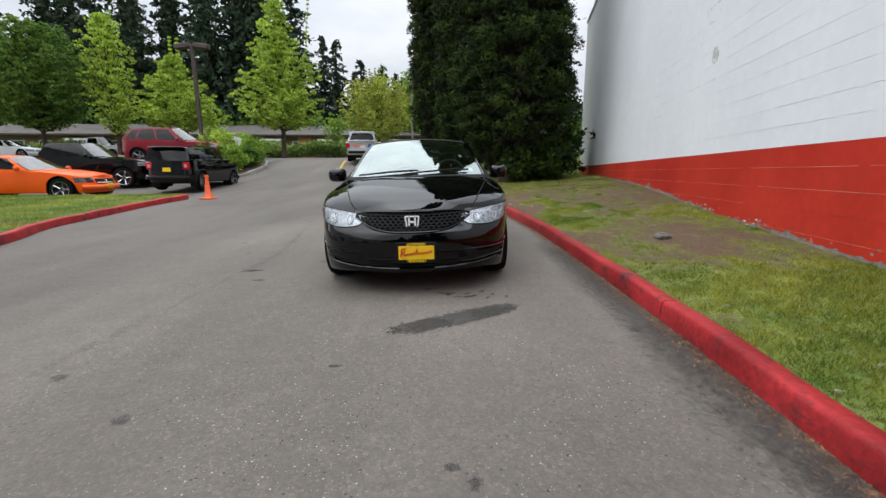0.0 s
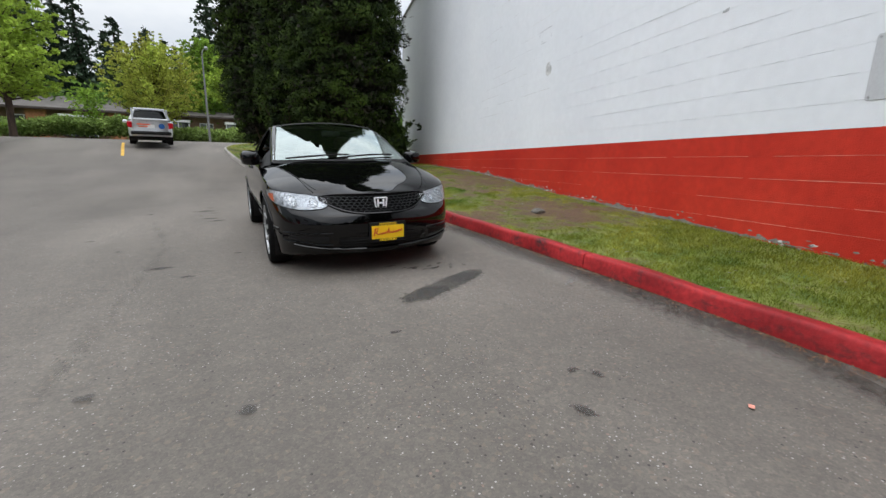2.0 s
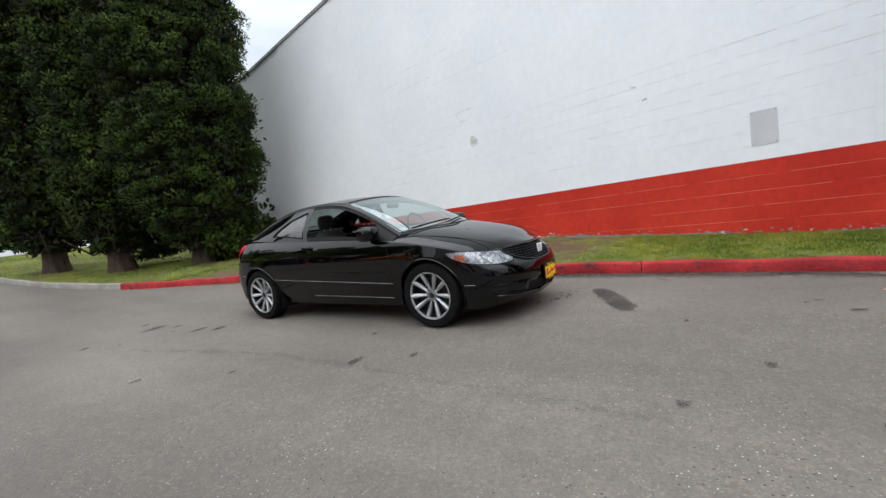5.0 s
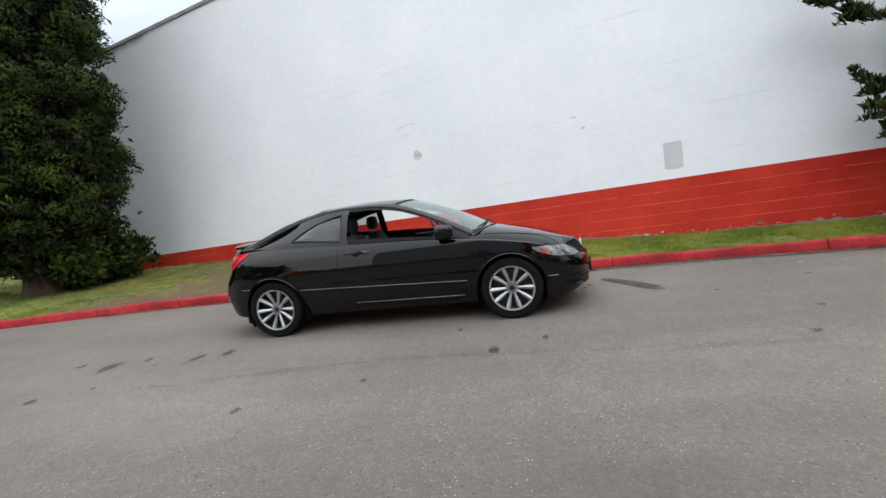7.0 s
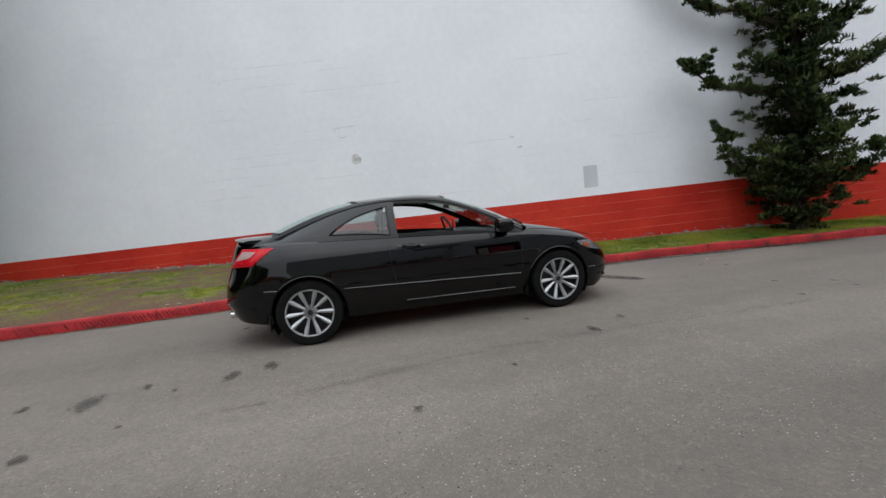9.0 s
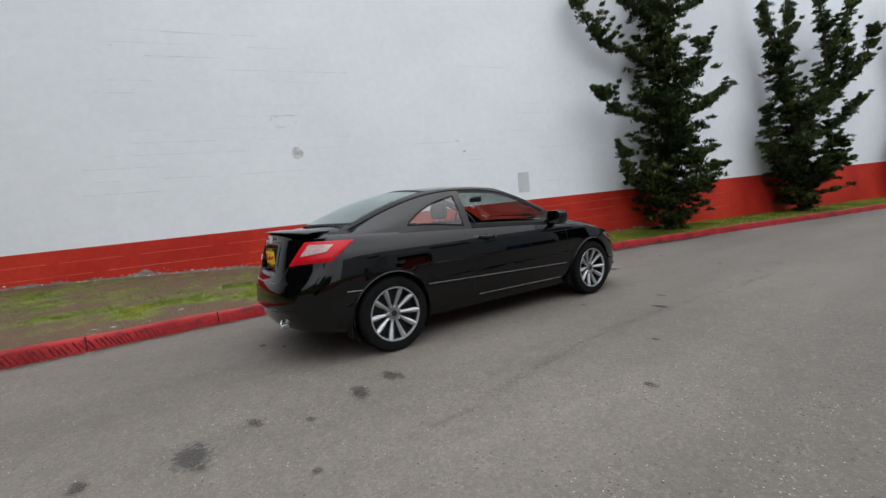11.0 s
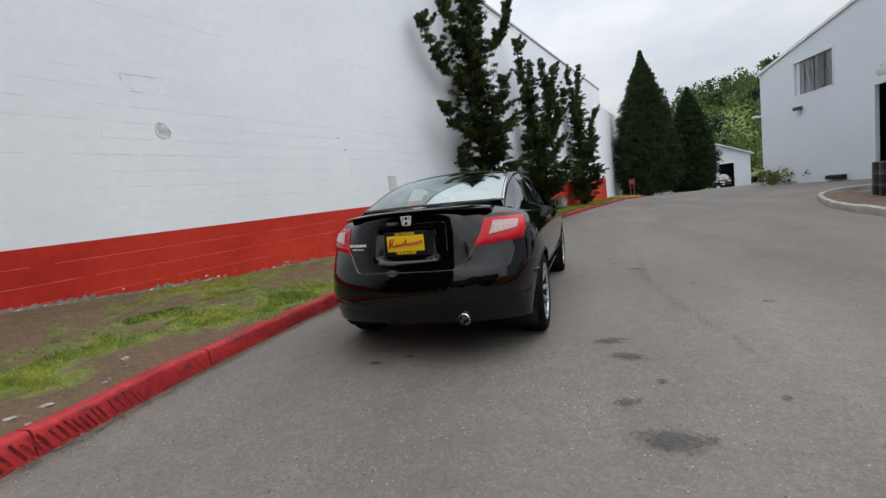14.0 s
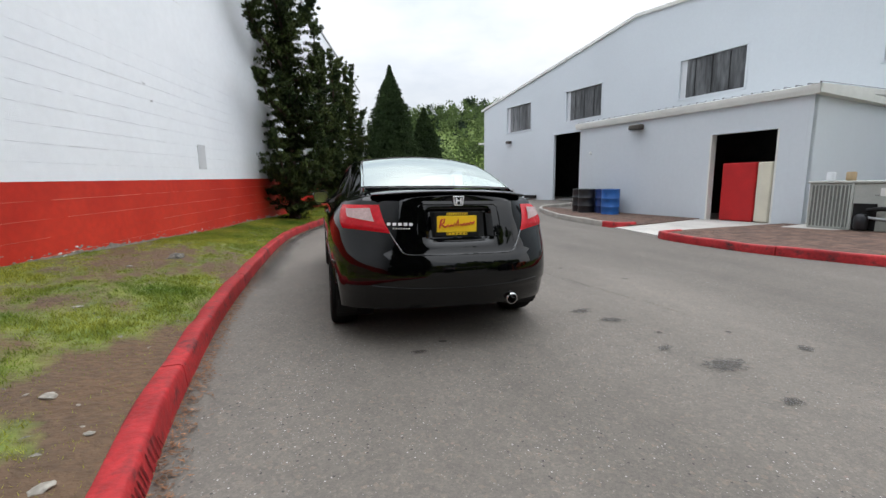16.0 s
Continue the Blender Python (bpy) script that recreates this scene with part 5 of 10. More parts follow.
        rim = [sh.surf(lerp(sa, sb, u), zl(u), 0.004, side) for u in [j / 24 for j in range(25)]] + [sh.surf(lerp(sa, sb, u), zu(u), 0.004, side) for u in [j / 24 for j in range(24, -1, -1)]]
        part("lamp_seal", Mesh().tube(rim + rim[:1], 0.0035, 5), TRIM_BLACK, lamp)
        # tail lamp wrapping the corner
        ia, ib = sh.s_of_x(0.475, True), sh.s_of_x(0.575, True)
        oa, ob_ = sh.s_of_y(1.865), sh.s_of_y(1.615)
        t_lo = lambda u: lerp(0.818, 0.797, u ** 2)
        t_hi = lambda u: lerp(0.975, 0.982, u)
        so = lambda v: lerp(oa, ob_, v)
        si = lambda v: lerp(ia, ib, v)
        lam = part("tail_lamp", Mesh().grid(sh.patch(so, si, t_lo, t_hi, 20, 8, lambda u, v: 0.004 + 0.014 * (math.sin(math.pi * u) * math.sin(math.pi * v)) ** 0.4, side), flip=side < 0), RED_LENS, car, "red tail lamp with clear centre", smooth=True)
        cl = Mesh().grid(sh.patch(lambda v: lerp(so(0.50 + 0.40 * v), si(0.50 + 0.40 * v), 0.36), lambda v: lerp(so(0.46 + 0.46 * v), si(0.46 + 0.46 * v), 0.88), lambda u: lerp(0.900, 0.872, u), lambda u: lerp(0.952, 0.960, u), 12, 4, 0.0215, side), flip=side < 0)
        part("clear_lens", cl, CLEAR_LENS, lam, "clear reversing lens", smooth=True)
    # bonnet shut lines from screen corner to lamp
    for side in (1, -1):
        pts = []
        for y in span(-1.96, -1.0, 0.06):
            z1 = table(y, sh.k["shoulder"])
            e = abs(sh.surf(sh.s_of_y(max(y, -2.05)), z1)[0])
            x = hood_x(y)
            t = 1 - min(1.0, x / e)
            pts.append((x * side, y, z1 + (table(y, sh.k["centre"]) - z1) * (1 - (1 - t) ** 3.6) + 0.0005))
        part("bonnet_seam", Mesh().tube(pts, 0.0032, 5), TRIM_BLACK, car)
    # grille: dark mouth, rim and honeycomb
    gz0 = lambda x: 0.526 + 0.108 * (abs(x) / 0.47) ** 3.4
    gz1 = lambda x: 0.682 - 0.020 * (abs(x) / 0.47) ** 4

    def front(x, z, out):
        return sh.surf(sh.s_of_x(abs(x), False), z, out, 1 if x >= 0 else -1)

    xs = span(-0.475, 0.475, 0.025)
    part("grille", Mesh().grid([[front(x, lerp(gz0(x), gz1(x), v), 0.004) for x in xs] for v in (0, 0.25, 0.5, 0.75, 1)]), GRILLE_BLACK, car, "black honeycomb radiator grille", smooth=True)
    gr = car.children[-1]
    hc = Mesh()
    for r in range(8):
        for c in range(-11, 12):
            x0 = c * 0.044 + (0.022 if r % 2 else 0)
            z0 = 0.538 + r * 0.0215
            for i in range(3):
                a0, a1 = math.pi / 3 * i, math.pi / 3 * (i + 1)
                pa = (x0 + 0.025 * math.cos(a0), z0 + 0.0145 * math.sin(a0))
                pb = (x0 + 0.025 * math.cos(a1), z0 + 0.0145 * math.sin(a1))
                if abs(pa[0]) < 0.46 and abs(pb[0]) < 0.46 and gz0(pa[0]) + 0.01 < min(pa[1], pb[1]) and max(pa[1], pb[1]) < gz1(pa[0]) - 0.006:
                    hc.tube([front(*pa, 0.011), front(*pb, 0.011)], 0.0035, 4, caps=False)
    part("honeycomb", hc, mat("grille_plastic", (0.010, 0.010, 0.011), 0.4, vary=0.05, spec=0.25), gr)
    rim = [front(x, gz1(x), 0.006) for x in xs] + [front(x, gz0(x), 0.006) for x in xs[::-1]]
    part("grille_rim", Mesh().tube(rim + rim[:1], 0.009, 6), CAR_BLACK, gr, smooth=True)

    def badge(cy, zc, sgn, w, parent):
        b = Mesh()
        outer = [(-0.5, 0.44), (-0.42, 0.5), (0.42, 0.5), (0.5, 0.44), (0.40, -0.42), (0.33, -0.5), (-0.33, -0.5), (-0.40, -0.42)]
        rows = []
        for k2, o in ((1.0, 0.0), (1.0, 0.010), (0.80, 0.012), (0.78, 0.0)):
            rows.append([(x * w * k2, cy + sgn * o, zc + z * w * 0.82 * k2) for x, z in outer])
        b.grid(rows, close=True)
        for sx in (-1, 1):
            b.box((sx * w * 0.20, cy + sgn * 0.006, zc), (w * 0.13, 0.012, w * 0.56), 0.003)
        b.box((0, cy + sgn * 0.006, zc), (w * 0.36, 0.011, w * 0.12), 0.003)
        part("badge", b, BADGE, parent, "chrome badge")

    badge(front(0, 0.605, 0.020)[1], 0.605, -1, 0.122, car)
    # lower mouth with bars, and the slits in the bumper corners
    mouth = Mesh().grid([[front(x, lerp(0.245 + 0.02 * (abs(x) / 0.38) ** 3, 0.335, v), 0.003) for x in span(-0.375, 0.375, 0.03)] for v in (0, 0.33, 0.66, 1)])
    lower = part("lower_intake", mouth, TRIM_BLACK, car, "black lower bumper intake", smooth=True)
    for zz in (0.262, 0.285, 0.308):
        part("intake_bar", Mesh().tube([front(x, zz, 0.008) for x in span(-0.36, 0.36, 0.04)], 0.004, 4), TRIM_BLACK, lower)
    part("chin_lip", Mesh().tube([front(x, 0.228 + 0.05 * (abs(x) / 0.7) ** 3, 0.010) for x in span(-0.70, 0.70, 0.04)], 0.010, 6), CAR_BLACK, car, smooth=True)
    for side in (1, -1):
        low_z = lambda x: 0.292 + 0.03 * smoothstep(0.45, 0.74, x)
        sl = Mesh().grid([[front(side * x, lerp(low_z(x) + 0.004, 0.352, v), 0.003) for x in span(0.45, 0.74, 0.03)] for v in (0, 0.5, 1)], flip=side < 0)
        part("bumper_slit", sl, TRIM_BLACK, car, smooth=True)
        part("slit_lip", Mesh().tube([front(side * x, low_z(x) - 0.016, 0.002) for x in span(0.42, 0.77, 0.03)], 0.006, 5), CAR_BLACK, car, smooth=True)
        part("slit_brow", Mesh().tube([front(side * x, 0.376, 0.002) for x in span(0.42, 0.77, 0.03)], 0.005, 5), CAR_BLACK, car, smooth=True)

    # paper dealer plates, front and back: yellow card with a red flourish in a black frame
    def plate(cx, cy, zc, sgn):
        pl = part("plate_frame", Mesh().box((cx, cy, zc), (0.325, 0.012, 0.17), 0.004), TRIM_BLACK, car, "black licence plate frame")
        part("plate_card", Mesh().box((cx, cy + sgn * 0.006, zc), (0.285, 0.006, 0.112), 0.002), PLATE_YELLOW, pl, "yellow dealer plate card")
        w = Mesh()
        o = cy + sgn * 0.0105
        pts = [(-0.125, -0.028), (-0.112, 0.03), (-0.088, 0.034), (-0.095, 0.008), (-0.112, 0.0), (-0.085, -0.022), (-0.062, -0.004), (-0.058, -0.02), (-0.040, -0.004), (-0.030, -0.018),
               (-0.018, 0.006), (-0.008, -0.014), (0.008, 0.03), (0.010, -0.012), (0.026, -0.002), (0.036, -0.012), (0.052, 0.004), (0.062, -0.010), (0.074, 0.006), (0.086, -0.006), (0.098, 0.012), (0.112, 0.0), (0.126, 0.016)]
        w.tube([(cx + (x if sgn < 0 else -x), o, zc + z) for x, z in pts], 0.0062, 5)
        part("red_flourish", w, PLATE_RED, pl, "red brushed line")
        for dz, n in ((0.068, 9), (-0.068, 6)):
            part("plate_strip", Mesh().box((cx, cy + sgn * 0.0065, zc + dz), (0.15, 0.004, 0.017), 0.001), PLATE_YELLOW, pl, "yellow strip with black bars")
            bars = Mesh()
            for i in range(n):
                bars.box((cx + lerp(-0.065, 0.065, i / (n - 1)), cy + sgn * 0.009, zc + dz), (0.008, 0.002, 0.011))
            part("plate_bars", bars, TRIM_BLACK, pl)

    plate(0.030, -2.212, 0.368, -1)
    plate(0.016, 2.066, 0.855, 1)

    # tail: recess, lid seam, spoiler, bumper line, badges, exhaust
    def back(x, z, out):
        return sh.surf(sh.s_of_x(abs(x), True), z, out, 1 if x >= 0 else -1)

    part("plate_recess", Mesh().grid([[back(x, z, 0.002) for x in span(-0.205, 0.205, 0.04)] for z in (0.765, 0.83, 0.89, 0.935)], flip=True), TRIM_BLACK, car, smooth=True)
    part("recess_rim", Mesh().tube([back(x, 0.742 + 0.012 * (abs(x) / 0.2) ** 6, 0.004) for x in span(-0.21, 0.21, 0.03)], 0.008, 6), CAR_BLACK, car, smooth=True)
    ring = [back(-0.30, z, 0.001) for z in (0.79, 0.84, 0.90, 0.965)] + [back(-0.285, 0.982, 0.001)] + [back(x, 0.986, 0.001) for x in span(-0.265, 0.265, 0.05)] + [back(0.285, 0.982, 0.001)] + [back(0.30, z, 0.001) for z in (0.965, 0.90, 0.84, 0.79)]
    part("boot_crease", Mesh().tube(ring, 0.0035, 5), CAR_BLACK, car, smooth=True)
    seam = [back(-0.480, 0.800, 0.002), back(-0.445, 0.742, 0.002), back(-0.41, 0.688, 0.002), back(-0.395, 0.670, 0.002), back(-0.37, 0.661, 0.002)] + [back(x, 0.658, 0.002) for x in span(-0.33, 0.33, 0.055)] + [back(0.37, 0.661, 0.002), back(0.395, 0.670, 0.002), back(0.41, 0.688, 0.002), back(0.445, 0.742, 0.002), back(0.480, 0.800, 0.002)]
    part("boot_seam", Mesh().tube(seam, 0.005, 6), mat("seam_gloss", (0.03, 0.03, 0.032), 0.12, coat=1.0, vary=0.02), car, "boot lid shut line", smooth=True)
    part("bumper_crease", Mesh().tube([back(x, 0.435 + 0.02 * (abs(x) / 0.6) ** 2, 0.001) for x in span(-0.60, 0.60, 0.06)], 0.005, 5), CAR_BLACK, car, smooth=True)
    def lid(x, y):
        s_l = sh.s_of_y(min(y, 2.02))
        z_l = table(y, sh.k["shoulder"])
        e = abs(sh.surf(s_l, z_l)[0])
        return z_l + (table(y, sh.k["centre"]) - z_l) * (1 - min(1.0, abs(x) / max(e, 0.1)) ** 4.6)

    rows = []
    for x in span(-0.575, 0.575, 0.04):
        q = abs(x) / 0.575
        y1 = 2.065 - 0.17 * q ** 2.4
        y0 = y1 - lerp(0.26, 0.17, q * q)
        za, zt = lid(x, y0), lerp(1.081, 1.052, q ** 2.2)
        rows.append([(x, y0, za + 0.002), (x, lerp(y0, y1, 0.5), lerp(za, zt, 0.55) + 0.006), (x, y1 - 0.02, zt + 0.002), (x, y1, zt - 0.003), (x, y1 - 0.004, zt - 0.012), (x, y1 - 0.035, zt - 0.022), (x, y0, za - 0.03)])
    sp = Mesh().grid(rows, close=True)
    sp.f.append(tuple(range(7))[::-1]), sp.f.append(tuple(range(len(sp.v) - 7, len(sp.v))))
    part("boot_spoiler", sp, CAR_BLACK, car, "low black boot lid spoiler", smooth=True, angle=45)
    badge(back(0, 1.012, 0.006)[1], 1.012, 1, 0.080, car)
    for sx, zc, n, h in ((0.415, 0.858, 5, 0.019), (0.405, 0.830, 7, 0.009)):
        for i in range(n):
            x = sx + lerp(0.072, -0.072, i / (n - 1)) * (1 if h > 0.012 else 0.7)
            part("script_bar", Mesh().box(back(x, zc, 0.004), (0.024 if h > 0.012 else 0.008, 0.006, h), 0.001), BADGE, car, "chrome script bar")
    ex = Mesh().lathe([(0.034, -0.30), (0.038, -0.02), (0.041, 0.0), (0.036, 0.004), (0.033, -0.02), (0.032, -0.25)], 24, axis="y")
    ey = 2.135
    ex.v = [(x - 0.385, y + ey, z + 0.318) for x, y, z in ex.v]
    part("exhaust_tip", ex, CHROME, car, "chrome exhaust tip", smooth=True)
    # underside, wipers, interior
    part("underbody", Mesh().box((0, -0.1, 0.29), (1.30, 3.6, 0.10), 0.03), TRIM_BLACK, car)
    part("rear_valance", Mesh().box((0, 1.92, 0.33), (0.9, 0.16, 0.08), 0.03), TRIM_BLACK, car)
    for x0, x1, v1 in ((-0.12, 0.55, 0.09), (-0.60, 0.02, 0.075)):
        pts = []
        for t in [j / 8 for j in range(9)]:
            u = lerp(x0, x1, t) / 0.715
            pts.append(ws(u, lerp(0.015, v1, math.sin(math.pi * t * 0.5))) + Vector((0, -0.015, 0.016)))
        wp = part("wiper", Mesh().tube(pts, 0.009, 6), TRIM_BLACK, car, "black wiper blade")
    for x in (-0.36, 0.36):
        seat = part("front_seat", Mesh().box((x, 0.02, 0.50), (0.50, 0.54, 0.22), 0.07), INTERIOR, car, "dark cloth front seat", smooth=True)
        rows = []
        for z, wd, dp, yy in ((0.52, 0.23, 0.09, 0.26), (0.70, 0.25, 0.10, 0.33), (0.88, 0.24, 0.09, 0.40), (1.00, 0.18, 0.07, 0.445), (1.03, 0.13, 0.05, 0.455)):
            rows.append([(x + wd * math.copysign(abs(math.cos(a)) ** 0.5, math.cos(a)), yy + dp * math.copysign(abs(math.sin(a)) ** 0.6, math.sin(a)), z) for a in [2 * math.pi * i / 16 for i in range(16)]])
        bk = Mesh().grid(rows, close=True)
        bk.f.append(tuple(range(len(bk.v) - 16, len(bk.v))))
        part("seat_back", bk, INTERIOR, seat, smooth=True)
        rows = []
        for z, wd, dp in ((1.055, 0.08, 0.035), (1.08, 0.115, 0.055), (1.15, 0.125, 0.06), (1.21, 0.10, 0.05), (1.225, 0.05, 0.02)):
            rows.append([(x + wd * math.copysign(abs(math.cos(a)) ** 0.6, math.cos(a)), 0.475 + dp * math.sin(a), z) for a in [2 * math.pi * i / 14 for i in range(14)]])
        hd = Mesh().grid(rows, close=True)
        hd.f.append(tuple(range(len(hd.v) - 14, len(hd.v))))
        part("head_restraint", hd, INTERIOR, seat, smooth=True)
        for dx in (-0.05, 0.05):
            part("restraint_post", Mesh().tube([(x + dx, 0.465, 1.0), (x + dx, 0.475, 1.09)], 0.006, 6), STEEL, seat)
    part("rear_bench", Mesh().box((0, 0.88, 0.52), (1.20, 0.5, 0.26), 0.08), INTERIOR, car, smooth=True)
    part("rear_backrest", Mesh().box((0, 1.16, 0.80), (1.20, 0.16, 0.46), 0.06, pose(0, 0, 0, -18).to_3x3()), INTERIOR, car, smooth=True)
    part("parcel_shelf", Mesh().box((0, 1.35, 1.015), (1.16, 0.42, 0.03), 0.01), INTERIOR, car)
    part("dashboard", Mesh().box((0, -0.76, 0.875), (1.36, 0.50, 0.12), 0.045), DASH, car, smooth=True)
    part("floor_pan", Mesh().box((0, 0.2, 0.33), (1.40, 2.2, 0.04), 0.01), INTERIOR, car)
    for side in (1, -1):
        part("door_card", Mesh().box((0.745 * side, -0.2, 0.66), (0.035, 1.15, 0.50), 0.012), INTERIOR, car)
    sw = Mesh()
    mrot = pose(0.36, -0.42, 0.935, 66)
    sw.tube([mrot @ Vector((0.185 * math.cos(a), 0.185 * math.sin(a), 0)) for a in [2 * math.pi * i / 28 for i in range(29)]], 0.015, 8)
    sw.tube([mrot @ Vector((-0.18, 0, 0)), mrot @ Vector((0.18, 0, 0))], 0.018, 6)
    sw.tube([mrot @ Vector((0, 0, 0)), mrot @ Vector((0, -0.18, 0))], 0.016, 6)
    part("steering_wheel", sw, DASH, car, "black steering wheel", smooth=True)
    part("interior_mirror", Mesh().box((0.02, -0.33, 1.235), (0.22, 0.03, 0.06), 0.015), DASH, car)
    # paper stickers inside the windscreen corner
    for u, v, w in ((0.74, 0.46, 0.045), (0.83, 0.13, 0.06)):
        p = [ws(u + a * w, v + b * 0.07) - Vector((0, -0.012, 0.006)) for a, b in ((-0.5, -0.5), (0.5, -0.5), (0.5, 0.5), (-0.5, 0.5))]
        part("paper_sticker", Mesh().poly(p), WHITE_PAINT, car, "white paper sticker")
    car.matrix_world = pose(0.02, 0.0, 0.017, 0, -1.15, 0)
    return car


coupe = build_coupe()

# ---------------------------------------------------------------- trees
def leaves(centres, sizes, rng, aspect=1.6, up=0.0, outward=None):
    """Diamond leaves, one at each centre; up lifts their long axis."""
    n = len(centres)
    d = rng.normal(size=(n, 3))
    if outward is not None:
        d = d * 0.6 + outward * 1.0
    d[:, 2] += up
    d /= np.linalg.norm(d, axis=1)[:, None] + 1e-9
    w = np.cross(d, rng.normal(size=(n, 3)))
    w /= np.linalg.norm(w, axis=1)[:, None] + 1e-9
    s = sizes[:, None]
    nn = np.cross(d, w) * s * 0.18
    a = centres - d * s * aspect * 0.5
    b = centres + w * s * 0.5 + nn
    c = centres + d * s * aspect * 0.5
    e = centres - w * s * 0.5 + nn
    v = np.stack([a, b, c, e], axis=1).reshape(-1, 3)
    f = np.arange(n * 4).reshape(-1, 4)
    return v, f


def tufts(points, per, spread, size, rng, up=0.3, aspect=1.6, outward=True, axis_xy=(0, 0)):
    """Leaves scattered round each tuft point."""
    points = np.asarray(points)
    n = len(points) * per
    base = np.repeat(points, per, axis=0)
    off = rng.normal(size=(n, 3)) * np.repeat(np.asarray(spread) * np.ones(len(points)), per)[:, None] * np.array([1, 1, 0.8])
    c = base + off
    o = None
    if outward:
        o = off / (np.linalg.norm(off, axis=1)[:, None] + 1e-6)
    return leaves(c, size * rng.uniform(0.6, 1.3, n), rng, aspect, up, o)


def trunk_mesh(pts, radii, n=9):
    return Mesh().tube(pts, radii, n)


def boughs(points, radii, per, leaf, rng, flat=0.7, up=0.35, aspect=2.2):
    """Rounded sprays: leaves on the upper and outer shell of each spray."""
    points, radii = np.asarray(points), np.asarray(radii)
    n = len(points) * per
    d = rng.normal(size=(n, 3))
    d /= np.linalg.norm(d, axis=1)[:, None]
    d[:, 2] = np.where(d[:, 2] < -0.35, -d[:, 2], d[:, 2])
    rr = np.repeat(radii, per)[:, None] * (rng.uniform(0.25, 1.08, n) ** 0.5)[:, None]
    c = np.repeat(points, per, axis=0) + d * rr * np.array([1, 1, flat])
    v, f = leaves(c, leaf * rng.uniform(0.6, 1.3, n), rng, aspect, up, d)
    nn = d + rng.normal(size=(n, 3)) * 0.22
    nn /= np.linalg.norm(nn, axis=1)[:, None]
    return v, f, np.repeat(nn, 4, axis=0)


def puffs(points, radii, per, leaf, rng, flat=0.8):
    """Close rounded foliage puffs: short sprays lying along the skin of each."""
    points, radii = np.asarray(points), np.asarray(radii)
    n = len(points) * per
    d = rng.normal(size=(n, 3))
    d /= np.linalg.norm(d, axis=1)[:, None]
    d[:, 2] = np.where(d[:, 2] < -0.5, -d[:, 2], d[:, 2])
    rr = np.repeat(radii, per)[:, None] * rng.uniform(0.70, 1.08, n)[:, None]
    c = np.repeat(points, per, axis=0) + d * rr * np.array([1, 1, flat])
    along = rng.normal(size=(n, 3)) + np.array([0, 0, 0.5]) + d * 0.75
    along /= np.linalg.norm(along, axis=1)[:, None]
    across = np.cross(along, d + rng.normal(size=(n, 3)) * 0.3)
    across /= np.linalg.norm(across, axis=1)[:, None] + 1e-9
    ln = leaf * rng.uniform(0.6, 1.4, n)[:, None]
    a, b, e, g = c - along * ln * 0.9, c + across * ln * 0.5, c + along * ln * 1.3, c - across * ln * 0.5
    nn = d + rng.normal(size=(n, 3)) * 0.18
    nn /= np.linalg.norm(nn, axis=1)[:, None]
    return np.stack([a, b, e, g], axis=1).reshape(-1, 3), np.arange(n * 4).reshape(-1, 4), np.repeat(nn, 4, axis=0)


